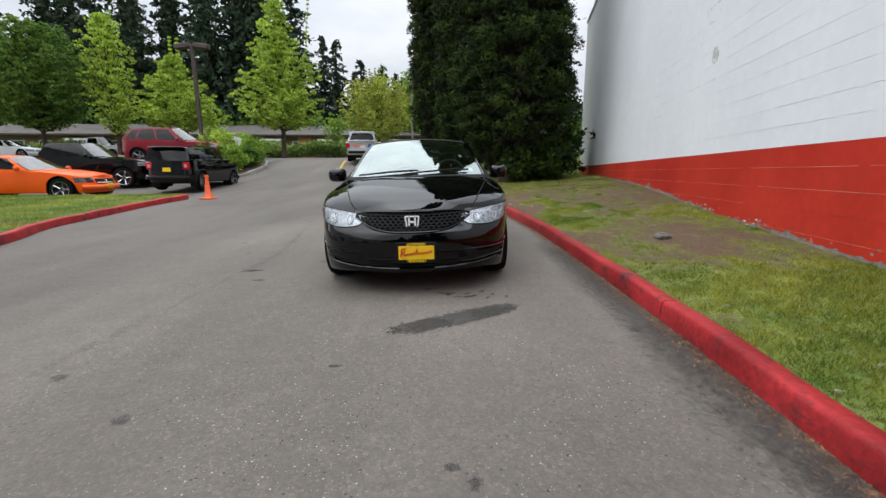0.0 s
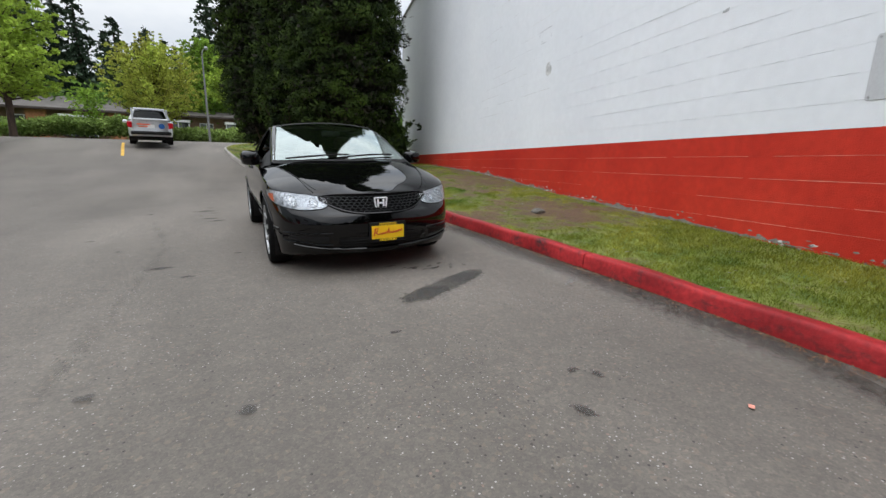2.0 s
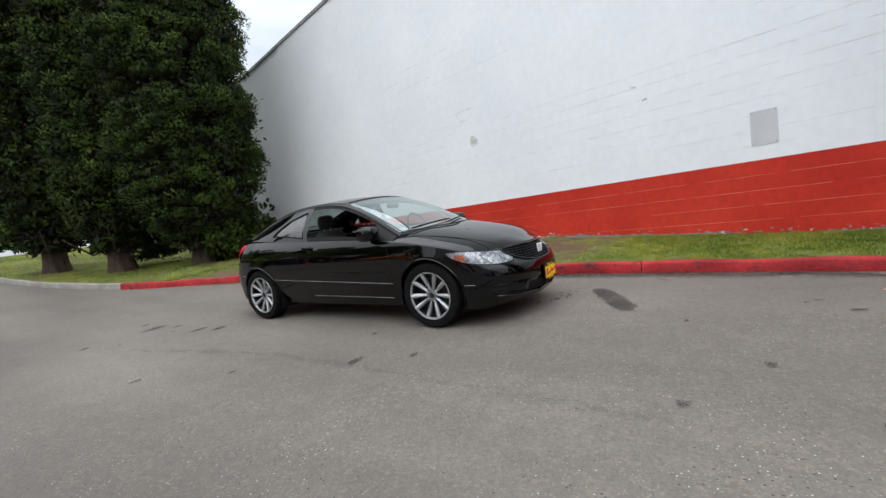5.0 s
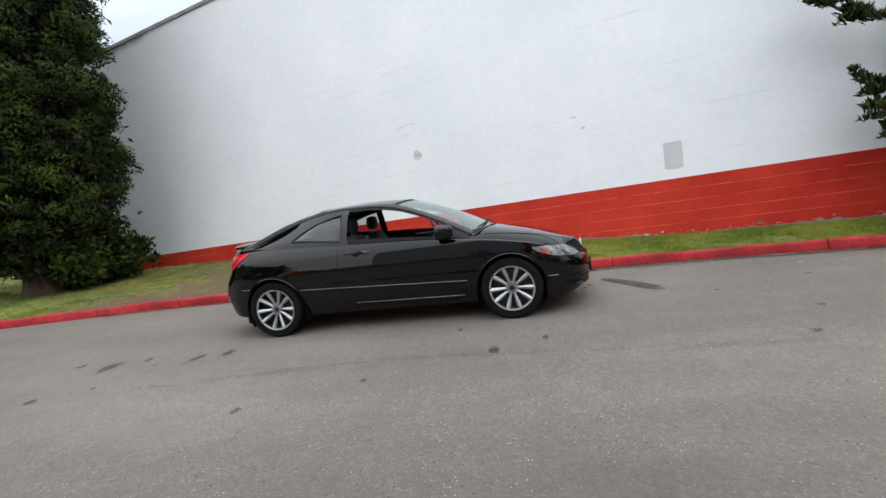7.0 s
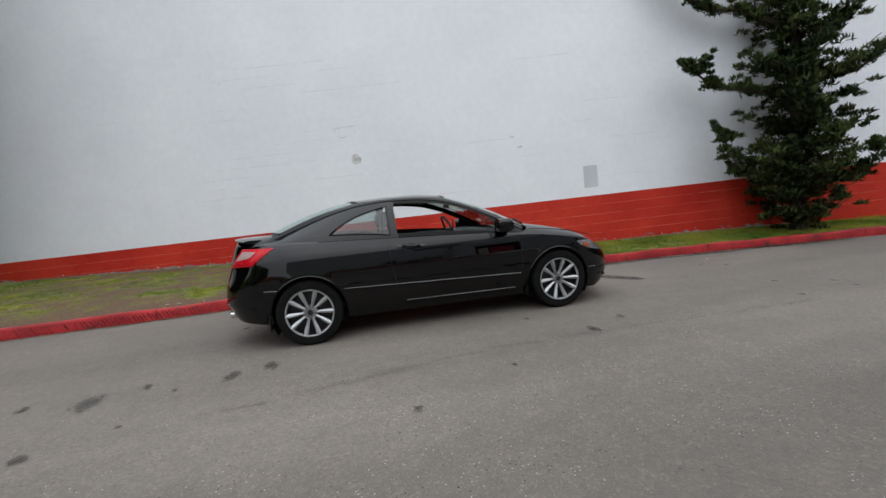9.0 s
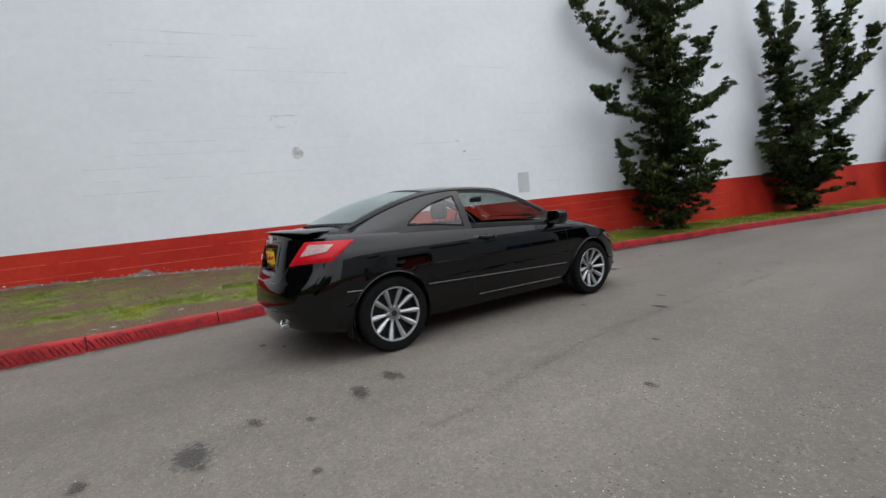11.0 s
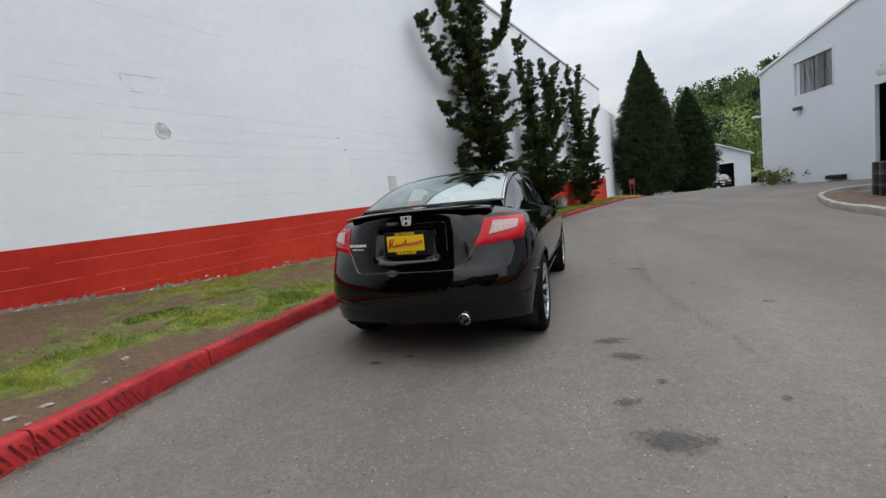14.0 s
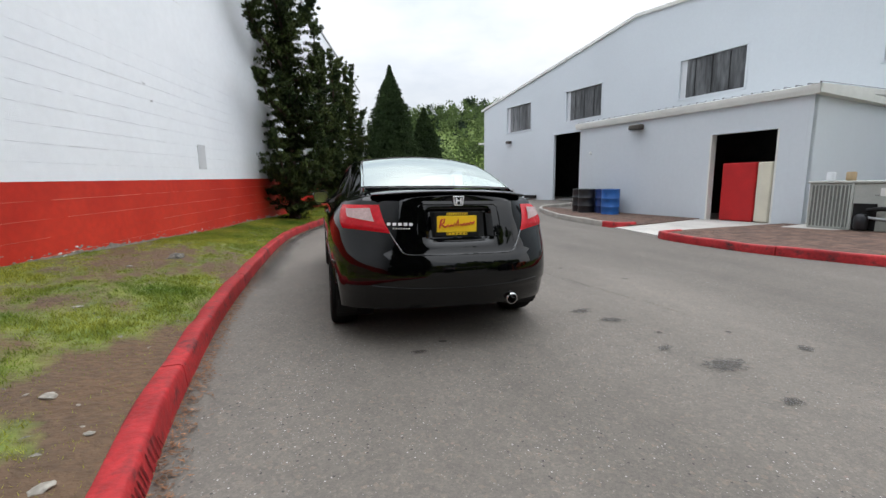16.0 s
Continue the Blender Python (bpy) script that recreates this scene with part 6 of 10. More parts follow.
def tall_conifer(name, label, at, H, R, seed, n_boughs=800, per=150, mat_leaf=None, base_z=0.7, low_limbs=True, lean=0.0, leaf=0.045, cone=False, spray=0.30):
    """A dense columnar conifer: trunk, low bare limbs, and a lumpy crown of leafy sprays."""
    rng = np.random.default_rng(seed)
    rnd = random.Random(seed)
    tree = thing(name, label, "tree", at=pose(*at))
    k = H / 14
    pts = [(0.0, 0, -0.3), (0.0, 0, 0.1), (0.02, 0.01, 1.2), (0.05, 0.0, 4), (0.0, 0.05, H * 0.95)]
    part("trunk", trunk_mesh(pts, [0.33 * k, 0.26 * k, 0.22 * k, 0.18 * k, 0.03], 12), BARK, tree, smooth=True)
    if low_limbs:
        for i in range(7):
            a = rnd.uniform(0, 6.28)
            r = rnd.uniform(0.9, 1.5)
            limb = [(0.2 * math.cos(a), 0.2 * math.sin(a), 0.55 + 0.12 * i), (r * 0.5 * math.cos(a), r * 0.5 * math.sin(a), 0.35 + 0.1 * i), (r * math.cos(a), r * math.sin(a), 0.9 + 0.22 * i)]
            part("limb", trunk_mesh(limb, [0.05, 0.035, 0.015], 6), BARK, tree, smooth=True)

    def radius(h):
        if cone:
            return R * table(h, [(0, 0.82), (0.12, 0.98), (0.28, 1.0), (0.45, 0.89), (0.6, 0.70), (0.75, 0.47), (0.88, 0.22), (0.96, 0.07), (1.0, 0.01)])
        return R * table(h, [(0, 0.45), (0.05, 0.80), (0.12, 0.98), (0.25, 1.0), (0.45, 0.90), (0.65, 0.70), (0.82, 0.45), (0.95, 0.17), (1.0, 0.03)])

    pts, rad, tries = [], [], 0
    lumps = rng.uniform(0, 1, (150, 2)) * np.array([2 * math.pi, 1.0])
    while len(pts) < n_boughs:
        h = rng.uniform(0, 1) ** 0.95
        if rng.uniform(0, 1) > (radius(h) / R) * 0.85 + 0.15:
            continue
        a = rng.uniform(0, 2 * math.pi)
        d = np.abs((lumps[:, 0] - a + math.pi) % (2 * math.pi) - math.pi) * 1.3 + np.abs(lumps[:, 1] - h) * 12
        bump = (0.84 + 0.24 * math.exp(-d.min() ** 2 * 1.8)) if cone else 0.76 + 0.32 * math.exp(-d.min() ** 2 * 1.5)
        r = radius(h) * bump * rng.uniform(0.80 if cone else 0.88, 1.0)
        if not cone and pts and tries < 12:
            q = np.array(pts[-400:])
            gap = np.linalg.norm(q - np.array((r * math.cos(a) + lean * h * H, r * math.sin(a), base_z + h * (H - base_z))), axis=1).min()
            if gap < spray * 0.72:
                tries += 1
                continue
        tries = 0
        pts.append((r * math.cos(a) + lean * h * H, r * math.sin(a), base_z + h * (H - base_z)))
        rad.append(spray * (rng.uniform(0.55, 1.15) if cone else rng.uniform(0.62, 0.95)) * (0.30 + 0.70 * radius(h) / R))
    if cone:
        v, f, nn = boughs(pts, rad, per, leaf, rng, 0.80, 0.5, 3.6)
    else:
        v, f, nn = puffs(pts, rad, per, leaf, rng)
    part("crown", fast("crown", v, f, mat_leaf or NEEDLE_DARK, normals=nn), None, tree)
    # inner boughs; NEEDLE_INNER puts the shade inside the redwoods into their colour
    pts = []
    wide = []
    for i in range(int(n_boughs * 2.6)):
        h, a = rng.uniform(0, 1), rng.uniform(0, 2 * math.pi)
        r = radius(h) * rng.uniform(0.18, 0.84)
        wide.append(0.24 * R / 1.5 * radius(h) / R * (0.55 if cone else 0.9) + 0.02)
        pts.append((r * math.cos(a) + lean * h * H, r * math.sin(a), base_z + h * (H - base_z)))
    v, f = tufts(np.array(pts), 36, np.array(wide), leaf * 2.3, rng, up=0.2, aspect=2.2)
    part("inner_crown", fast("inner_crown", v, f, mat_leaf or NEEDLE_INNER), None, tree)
    return tree


def juniper(label, at, limbs, seed, body, density=1.0):
    """A twisted juniper: limbs of (points, foliage radius at root and tip) and a layered lower body (height, reach)."""
    rng = np.random.default_rng(seed)
    tree = thing("juniper_tree", label, "tree", "junipers along the wall", at=pose(*at))
    cp, cr = [], []
    for pts, r0, r1, rad in limbs:
        line = polyline3(pts, 0.10)
        n = len(line)
        part("limb", trunk_mesh(line, [lerp(rad, 0.012, (i / (n - 1)) ** 0.8) for i in range(n)], 7), BARK, tree, smooth=True)
        for i, p in enumerate(line):
            t = i / (n - 1)
            rr = lerp(r0, r1, t)
            pad = (i * 0.10 / 0.36 + seed * 0.37 + r0) % 1.0 < 0.58
            for _ in range(max(1, int(density * (1.6 + rr * 4))) if pad else (1 if i % 2 else 0)):
                a, q = rng.uniform(0, 2 * math.pi), rr * rng.uniform(0.1, 0.80 if pad else 0.3)
                cp.append((p[0] + q * math.cos(a), p[1] + q * math.sin(a), p[2] + rng.uniform(-0.12, 0.32) * q))
                cr.append(rng.uniform(0.07, 0.12) + 0.12 * rr * rng.uniform(0.5, 1.0))
        # short upswept twigs that break the limb's outline
        for _ in range(int(n * 0.42)):
            i = int(rng.integers(n // 6, n))
            p, t = line[i], i / (n - 1)
            a, ln = rng.uniform(0, 2 * math.pi), lerp(0.62, 0.30, t) * rng.uniform(0.7, 1.3) * (0.7 + 0.6 * r0)
            if -(WALL_N.x * math.cos(a) + WALL_N.y * math.sin(a)) > 0.4:
                ln *= 0.5
            for j in range(5):
                u = j / 4
                cp.append((p[0] + ln * u * math.cos(a), p[1] + ln * u * math.sin(a), p[2] + ln * (0.25 * u + 0.55 * u * u)))
                cr.append(lerp(0.12, 0.045, u))
    # layered side branches that make the full lower body
    trunk = polyline3(limbs[0][0], 0.10)
    br = Mesh()
    z = 0.25
    while z < body[-1][0]:
        reach = table(z, body)
        c = min(trunk, key=lambda p: abs(p[2] - z))
        for a in rng.uniform(0, 2 * math.pi, 7):
            ln = reach * rng.uniform(0.55, 1.12)
            out = -(WALL_N.x * math.cos(a) + WALL_N.y * math.sin(a))
            if out > 0.3:
                ln = min(ln, 0.5 / out)
            rise = rng.uniform(0.02, 0.40)
            end = (c[0] + ln * math.cos(a), c[1] + ln * math.sin(a), z + ln * rise + 0.10)
            br.tube([(c[0], c[1], z), (c[0] + ln * 0.5 * math.cos(a), c[1] + ln * 0.5 * math.sin(a), z + ln * rise * 0.35), end], [0.022, 0.014, 0.006], 5, caps=False)
            m = max(2, int(ln / 0.13))
            for j in range(m + 1):
                u = lerp(0.25, 1.0, j / m)
                w = 0.16 * (1.1 - 0.5 * u)
                cp.append((lerp(c[0], end[0], u) + rng.normal() * w, lerp(c[1], end[1], u) + rng.normal() * w, lerp(z, end[2], u * u) + rng.normal() * 0.03))
                cr.append(rng.uniform(0.09, 0.19) * (1.15 - 0.45 * u))
        z += 0.33 * rng.uniform(0.7, 1.3)
    tagged(part("branch", br, BARK, tree), kind="stuff")
    v, f, nn = boughs(cp, np.array(cr) * 1.15, 50, 0.025, rng, 0.50, 0.7, 4.6)
    part("crown", fast("crown", v, f, NEEDLE_JUNIPER, normals=nn), None, tree)
    return tree


def polyline3(pts, step):
    out = []
    P = [Vector(p) for p in pts]
    for i in range(len(P) - 1):
        a, b, c, d = P[max(i - 1, 0)], P[i], P[i + 1], P[min(i + 2, len(P) - 1)]
        n = max(2, int((c - b).length / step))
        for k in range(n):
            t = k / n
            out.append(0.5 * ((2 * b) + (c - a) * t + (2 * a - 5 * b + 4 * c - d) * t * t + (3 * b - a - 3 * c + d) * t ** 3))
    out.append(P[-1])
    return out


def broadleaf(label, at, H, R, trunk_h, seed, leaf, leaf_size=0.13, limbs=80, per=16, shape="round", shoots=0, group="street trees"):
    """A broadleaf tree: rising limbs in layers, each carrying sprays of leaves out to its tip."""
    rng = np.random.default_rng(seed)
    tree = thing("broadleaf_tree", label, "tree", group, at=pose(*at))
    part("trunk", trunk_mesh([(0, 0, -0.3), (0, 0, 0.2), (0.05, 0.03, trunk_h), (0.02, 0.1, H * 0.55), (0, 0, H * 0.9)], [H * 0.020, H * 0.016, H * 0.013, H * 0.008, 0.02], 9), BARK, tree, smooth=True)
    prof = {"round": [(0, 0.62), (0.2, 0.95), (0.45, 1.0), (0.7, 0.80), (0.9, 0.42), (1.0, 0.12)],
            "cone": [(0, 0.80), (0.12, 1.0), (0.3, 0.88), (0.55, 0.60), (0.8, 0.30), (1.0, 0.06)],
            "oval": [(0, 0.45), (0.25, 0.95), (0.5, 1.0), (0.75, 0.72), (0.92, 0.36), (1.0, 0.08)]}[shape]
    rise = {"round": 0.62, "cone": 0.34, "oval": 1.5}[shape]
    lm, cl, cr = Mesh(), [], []
    for i in range(limbs):
        h = (i + rng.uniform(0, 1)) / limbs
        a = i * 2.399 + rng.uniform(-0.3, 0.3)
        ln = R * table(h, prof) * rng.uniform(0.72, 1.12)
        z0 = lerp(trunk_h, H * 0.97, h) - ln * rise * 0.5
        z0 = max(z0, trunk_h * 0.8)
        tip = (ln * math.cos(a), ln * math.sin(a), z0 + ln * rise)
        mid = (ln * 0.5 * math.cos(a), ln * 0.5 * math.sin(a), z0 + ln * rise * 0.36)
        lm.tube([(0.02, 0.02, z0), mid, tip], [H * 0.0045, H * 0.003, 0.006], 4, caps=False)
        m = max(3, int(ln / 0.28))
        for j in range(m):
            u = lerp(0.28, 1.04, j / (m - 1))
            for _ in range(2):
                w = 0.10 * ln * (1.15 - u) + 0.14
                cl.append((u * tip[0] + rng.normal() * w, u * tip[1] + rng.normal() * w, z0 + ln * rise * (0.44 * u + 0.56 * u * u) + rng.normal() * 0.10))
                cr.append(rng.uniform(0.16, 0.36) * (1.1 - 0.3 * u))
    for i in range(shoots):
        a, q = rng.uniform(0, 2 * math.pi), R * rng.uniform(0.05, 0.7)
        top = H * rng.uniform(0.98, 1.16) - q * 0.5
        lm.tube([(q * math.cos(a), q * math.sin(a), H * 0.6), (q * math.cos(a) * 1.25, q * math.sin(a) * 1.25, top)], [0.02, 0.006], 4, caps=False)
        for j in range(16):
            cl.append((q * math.cos(a) * (1 + 0.0165 * j), q * math.sin(a) * (1 + 0.0165 * j), lerp(H * 0.6, top, j / 15)))
            cr.append(0.12 * (1.2 - 0.5 * j / 15))
    tagged(part("limb", lm, BARK, tree), kind="stuff")
    v, f, nn = boughs(cl, cr, per, leaf_size, rng, 0.55, 0.1, 1.5)
    part("crown", fast("crown", v, f, leaf), None, tree)
    return tree


def fir(seed, H=24.0, R=3.2):
    """A tall far fir: trunk with drooping whorls of ragged boughs."""
    rng = np.random.default_rng(seed)
    tree = thing("fir_tree", "tall dark fir behind the low building", "tree", "far firs")
    part("trunk", trunk_mesh([(0, 0, -1), (0, 0, H * 0.5), (0, 0, H)], [0.4, 0.25, 0.03], 7), BARK, tree)
    pts = []
    z = H * 0.10
    while z < H * 0.985:
        h = z / H
        rr0 = R * (1 - h) ** 0.62
        for a in rng.uniform(0, 2 * math.pi, max(4, int(7 * (1 - h) + 4))):
            rr = rr0 * rng.uniform(0.65, 1.12)
            m = max(3, int(rr / 0.55))
            for j in range(m):
                t = lerp(0.15, 1.0, j / (m - 1))
                pts.append((rr * t * math.cos(a), rr * t * math.sin(a), z - 0.42 * rr * t * t + 0.16 * rr * t + rng.normal() * 0.06))
        z += H * 0.031 * rng.uniform(0.75, 1.25)
    v, f = tufts(np.array(pts), 6, 0.24, 0.41, rng, up=-0.25, aspect=1.9)
    part("crown", fast("crown", v, f, NEEDLE_FIR), None, tree)
    return tree


for i, (x, y, H, R) in enumerate(((2.75, 9.3, 19.5, 1.78), (1.55, 12.0, 19.0, 1.18), (0.75, 14.9, 19.0, 1.52))):
    tall_conifer("redwood_tree", "tall dark green redwood with a dense columnar crown on the lawn", (x, y, ground_z(x, y) + 0.42 - 0.04 * i), H, R, 11 + i, n_boughs=(1000, 720, 690)[i], per=(350, 220, 215)[i], spray=0.44, base_z=(0.35, 0.45, 0.55)[i], leaf=(0.034, 0.043, 0.045)[i])
# dark shrubs between trunks and wall end
rng = np.random.default_rng(77)
for x, y, r, h in ((4.3, 10.4, 0.95, 1.5), (3.9, 8.6, 0.75, 1.0), (2.9, 8.4, 0.5, 0.6), (5.2, 11.8, 0.9, 1.6), (3.0, 12.6, 0.8, 1.1)):
    z = ground_z(1.5, y) + 0.45
    sh = thing("shrub", "dark evergreen shrub under the redwoods", "shrub", "dark shrubs", at=pose(x, y, z))
    p = rng.normal(size=(160, 3)) * np.array([r * 0.45, r * 0.45, h * 0.3]) + np.array([0, 0, h * 0.5])
    p[:, 2] = np.abs(p[:, 2])
    v, f = tufts(p, 22, 0.09, 0.085, rng, up=0.3, aspect=1.8)
    part("foliage", fast("foliage", v, f, NEEDLE_DARK), None, sh)
    part("stem", Mesh().tube([(0, 0, -0.1), (0.02, 0, h * 0.6)], [0.05, 0.02], 6), BARK, sh)


def wall_limb(points, dx=0.0):
    """Limb points given as along-wall, out-from-wall and height, turned into plan axes."""
    out = []
    for s, o, z in points:
        v = WALL_D * s + WALL_N * o
        out.append((v.x, v.y, z))
    return out


def wall_tree(s, out, label, limbs, seed, body, density=1.0):
    p = WALL_O + WALL_D * s + WALL_N * out
    z = lawn_height(s) - 0.03
    return juniper(label, (p.x, p.y, z), [(wall_limb(pts), a, b, r) for pts, a, b, r in limbs], seed, body, density)


wall_tree(-8.75, 0.62, "dark green twisted juniper with upswept arms against the white wall", [
    ([(0, 0, -0.2), (0.03, 0, 1.2), (-0.05, 0.05, 3.0), (0.05, 0, 5.0), (-0.1, 0, 6.8), (-0.05, 0, 8.3), (-0.2, 0, 9.0)], 0.45, 0.14, 0.16),
    ([(0, 0, 3.9), (0.8, -0.1, 4.3), (1.5, -0.2, 4.5), (2.05, -0.2, 4.9), (2.4, -0.2, 5.5)], 0.36, 0.10, 0.06),
    ([(0, 0, 4.9), (0.7, 0.1, 5.2), (1.3, 0.1, 5.45), (1.75, 0.1, 6.0)], 0.36, 0.10, 0.05),
    ([(0, 0, 5.3), (-0.8, 0.2, 5.4), (-1.5, 0.3, 5.9), (-2.1, 0.35, 6.7), (-2.5, 0.4, 7.5)], 0.30, 0.08, 0.06),
    ([(0, 0, 2.6), (0.9, 0.1, 2.75), (1.6, 0.0, 2.95), (2.1, 0, 3.4)], 0.42, 0.10, 0.06),
    ([(0, 0, 2.9), (-0.9, 0.3, 2.9), (-1.5, 0.4, 3.3)], 0.42, 0.14, 0.06),
    ([(0, 0, 0.9), (0.9, 0.1, 1.0), (1.35, 0.1, 1.5), (1.45, 0, 2.0)], 0.58, 0.22, 0.06),
    ([(0, 0, 0.9), (-0.9, 0.3, 0.9), (-1.35, 0.4, 1.5)], 0.58, 0.24, 0.06),
    ([(0, 0, 0.7), (0.1, 0.7, 1.0), (0.1, 0.95, 1.8)], 0.52, 0.26, 0.05),
    ([(0, 0, 1.9), (0.3, 0.7, 2.1), (0.5, 0.8, 2.9)], 0.42, 0.16, 0.05),
    ([(0, 0, 3.4), (-0.4, 0.5, 3.7), (-0.7, 0.6, 4.4)], 0.38, 0.12, 0.04),
    ([(0, 0, 6.2), (0.5, 0, 6.6), (0.75, 0, 7.2)], 0.22, 0.07, 0.04),
    ([(0, 0, 6.6), (-0.5, 0.1, 7.0), (-0.8, 0.1, 7.6)], 0.22, 0.07, 0.04)], 31, [(0.2, 1.0), (0.8, 1.25), (2.0, 1.28), (3.2, 1.05), (4.2, 0.78), (5.2, 0.52), (6.4, 0.34), (7.6, 0.22), (8.4, 0.14)], 1.5)
wall_tree(-14.4, 0.62, "dark green juniper with twin twisted leaders by the wall", [
    ([(0, 0, -0.2), (0.1, 0, 1.5), (0.4, 0, 3.0), (1.0, 0, 4.6), (1.5, 0, 5.6), (1.6, 0, 6.6)], 0.5, 0.15, 0.13),
    ([(0, 0, 2.2), (-0.9, 0.1, 3.4), (-1.5, 0.1, 4.6), (-2.3, 0.1, 5.6), (-3.1, 0.1, 6.7)], 0.5, 0.12, 0.09),
    ([(-0.9, 0, 3.2), (-2.0, 0.2, 3.9), (-3.0, 0.3, 4.6), (-3.7, 0.3, 5.6)], 0.42, 0.12, 0.06),
    ([(-0.5, 0, 2.2), (-1.7, 0.2, 2.6), (-2.7, 0.3, 3.3)], 0.42, 0.14, 0.06),
    ([(-1.4, 0.1, 4.5), (-1.2, 0.1, 5.4), (-1.0, 0.1, 6.5)], 0.30, 0.09, 0.05),
    ([(1.0, 0, 4.4), (0.5, 0, 5.2), (0.3, 0, 6.2)], 0.24, 0.08, 0.05),
    ([(0, 0, 1.0), (1.0, 0, 1.4), (1.4, 0, 2.2), (1.5, 0, 3.2)], 0.50, 0.14, 0.06),
    ([(0, 0, 1.0), (-0.9, 0.2, 1.3), (-1.4, 0.2, 2.2)], 0.55, 0.18, 0.06),
    ([(-0.5, 0, 3.0), (-1.4, 0.2, 3.4), (-1.9, 0.3, 4.2), (-2.1, 0.3, 5.2)], 0.30, 0.09, 0.05),
    ([(0, 0, 0.7), (0, 0.7, 1.1), (0.2, 0.9, 2.0)], 0.52, 0.24, 0.05)], 47, [(0.2, 0.9), (0.8, 1.25), (1.8, 1.2), (2.6, 0.85), (3.4, 0.45), (4.6, 0.28)], 1.6)
wall_tree(-22.1, 0.62, "dark green juniper with a spiky leader by the wall", [
    ([(0, 0, -0.2), (0, 0, 1.5), (-0.2, 0, 3.4), (0.0, 0, 5.0), (-0.5, 0, 6.6), (-1.3, 0, 8.0)], 0.55, 0.14, 0.13),
    ([(0, 0, 3.8), (0.7, 0, 4.8), (1.0, 0, 6.0), (1.8, 0, 7.0)], 0.40, 0.11, 0.05),
    ([(0, 0, 2.6), (-1.4, 0.2, 3.4), (-2.6, 0.2, 4.6), (-4.0, 0.3, 5.8)], 0.42, 0.10, 0.05),
    ([(0, 0, 2.2), (-1.3, 0.2, 2.6), (-2.7, 0.3, 3.8)], 0.40, 0.10, 0.05),
    ([(0, 0, 1.0), (1.0, 0, 1.3), (1.2, 0, 2.4)], 0.55, 0.16, 0.05),
    ([(0, 0, 0.9), (-1.0, 0.2, 1.2), (-1.3, 0.2, 2.2)], 0.55, 0.18, 0.05),
    ([(0, 0, 0.7), (0, 0.7, 1.0), (0.1, 0.8, 1.8)], 0.50, 0.24, 0.05)], 53, [(0.2, 0.7), (0.9, 1.35), (2.2, 1.4), (3.2, 1.05), (4.2, 0.65), (6.0, 0.34)], 1.6)

# tall conical cypresses past the end of the wall
for i, (x, y, z, H, R) in enumerate(((-7.5, -45.8, -0.35, 14.8, 3.3), (-12.35, -49.5, -0.6, 11.2, 2.6))):
    tall_conifer("cypress_tree", "tall dark conical cypress beyond the wall's end", (x, y, z), H, R, 61 + i, n_boughs=1150, per=44, base_z=0.15, low_limbs=False, leaf=0.048, cone=True, spray=0.46, mat_leaf=NEEDLE_CYPRESS)

# street trees, firs and hedge beyond the car park
for lab, at, H, R, th, seed, leaf, size, n, shape, sp in (
        ("tall lime green spring tree with a broad conical crown", (-12.5, 31.0, 1.7), 12.6, 3.3, 2.5, 1, LEAF_LIME, 0.14, 120, "cone", 2),
        ("pale yellow-green tree with thin upright shoots", (-5.2, 35.0, 1.8), 7.0, 3.3, 1.5, 2, LEAF_YELLOW, 0.10, 90, "round", 26),
        ("lime green young tree behind the parked cars", (-19.2, 28.0, 1.6), 7.6, 3.0, 2.3, 3, LEAF_LIME, 0.13, 90, "cone", 2),
        ("narrow fresh green columnar tree", (-23.2, 27.0, 1.6), 10.0, 1.45, 2.0, 4, LEAF_LIME, 0.12, 110, "oval", 1),
        ("broad mid-green tree in the car park", (-28.6, 27.0, 1.6), 9.6, 3.6, 2.4, 5, LEAF_GREEN, 0.14, 110, "round", 0),
        ("mid-green tree at the edge of the car park", (-36.5, 29.0, 1.6), 10.5, 4.0, 2.4, 6, LEAF_GREEN, 0.15, 110, "round", 0),
        ("lime green tree in front of the low building", (0.5, 39.0, 1.8), 9.6, 2.3, 3.5, 7, LEAF_LIME, 0.13, 90, "cone", 2),
        ("fresh green tree behind the low building", (-2.2, 58.0, 2.1), 12.5, 3.8, 3.0, 8, LEAF_FRESH, 0.17, 90, "round", 0),
        ("small fresh green shrub tree by the building", (-25.5, 45.5, 1.9), 3.6, 1.2, 0.8, 9, LEAF_LIME, 0.10, 40, "oval", 2),
        ("small fresh green shrub tree by the building", (-11.5, 45.0, 1.9), 4.4, 1.2, 0.8, 10, LEAF_FRESH, 0.10, 40, "oval", 2)):
    broadleaf(lab, at, H, R, th, seed, leaf, size * 1.15, n, 11, shape, sp)

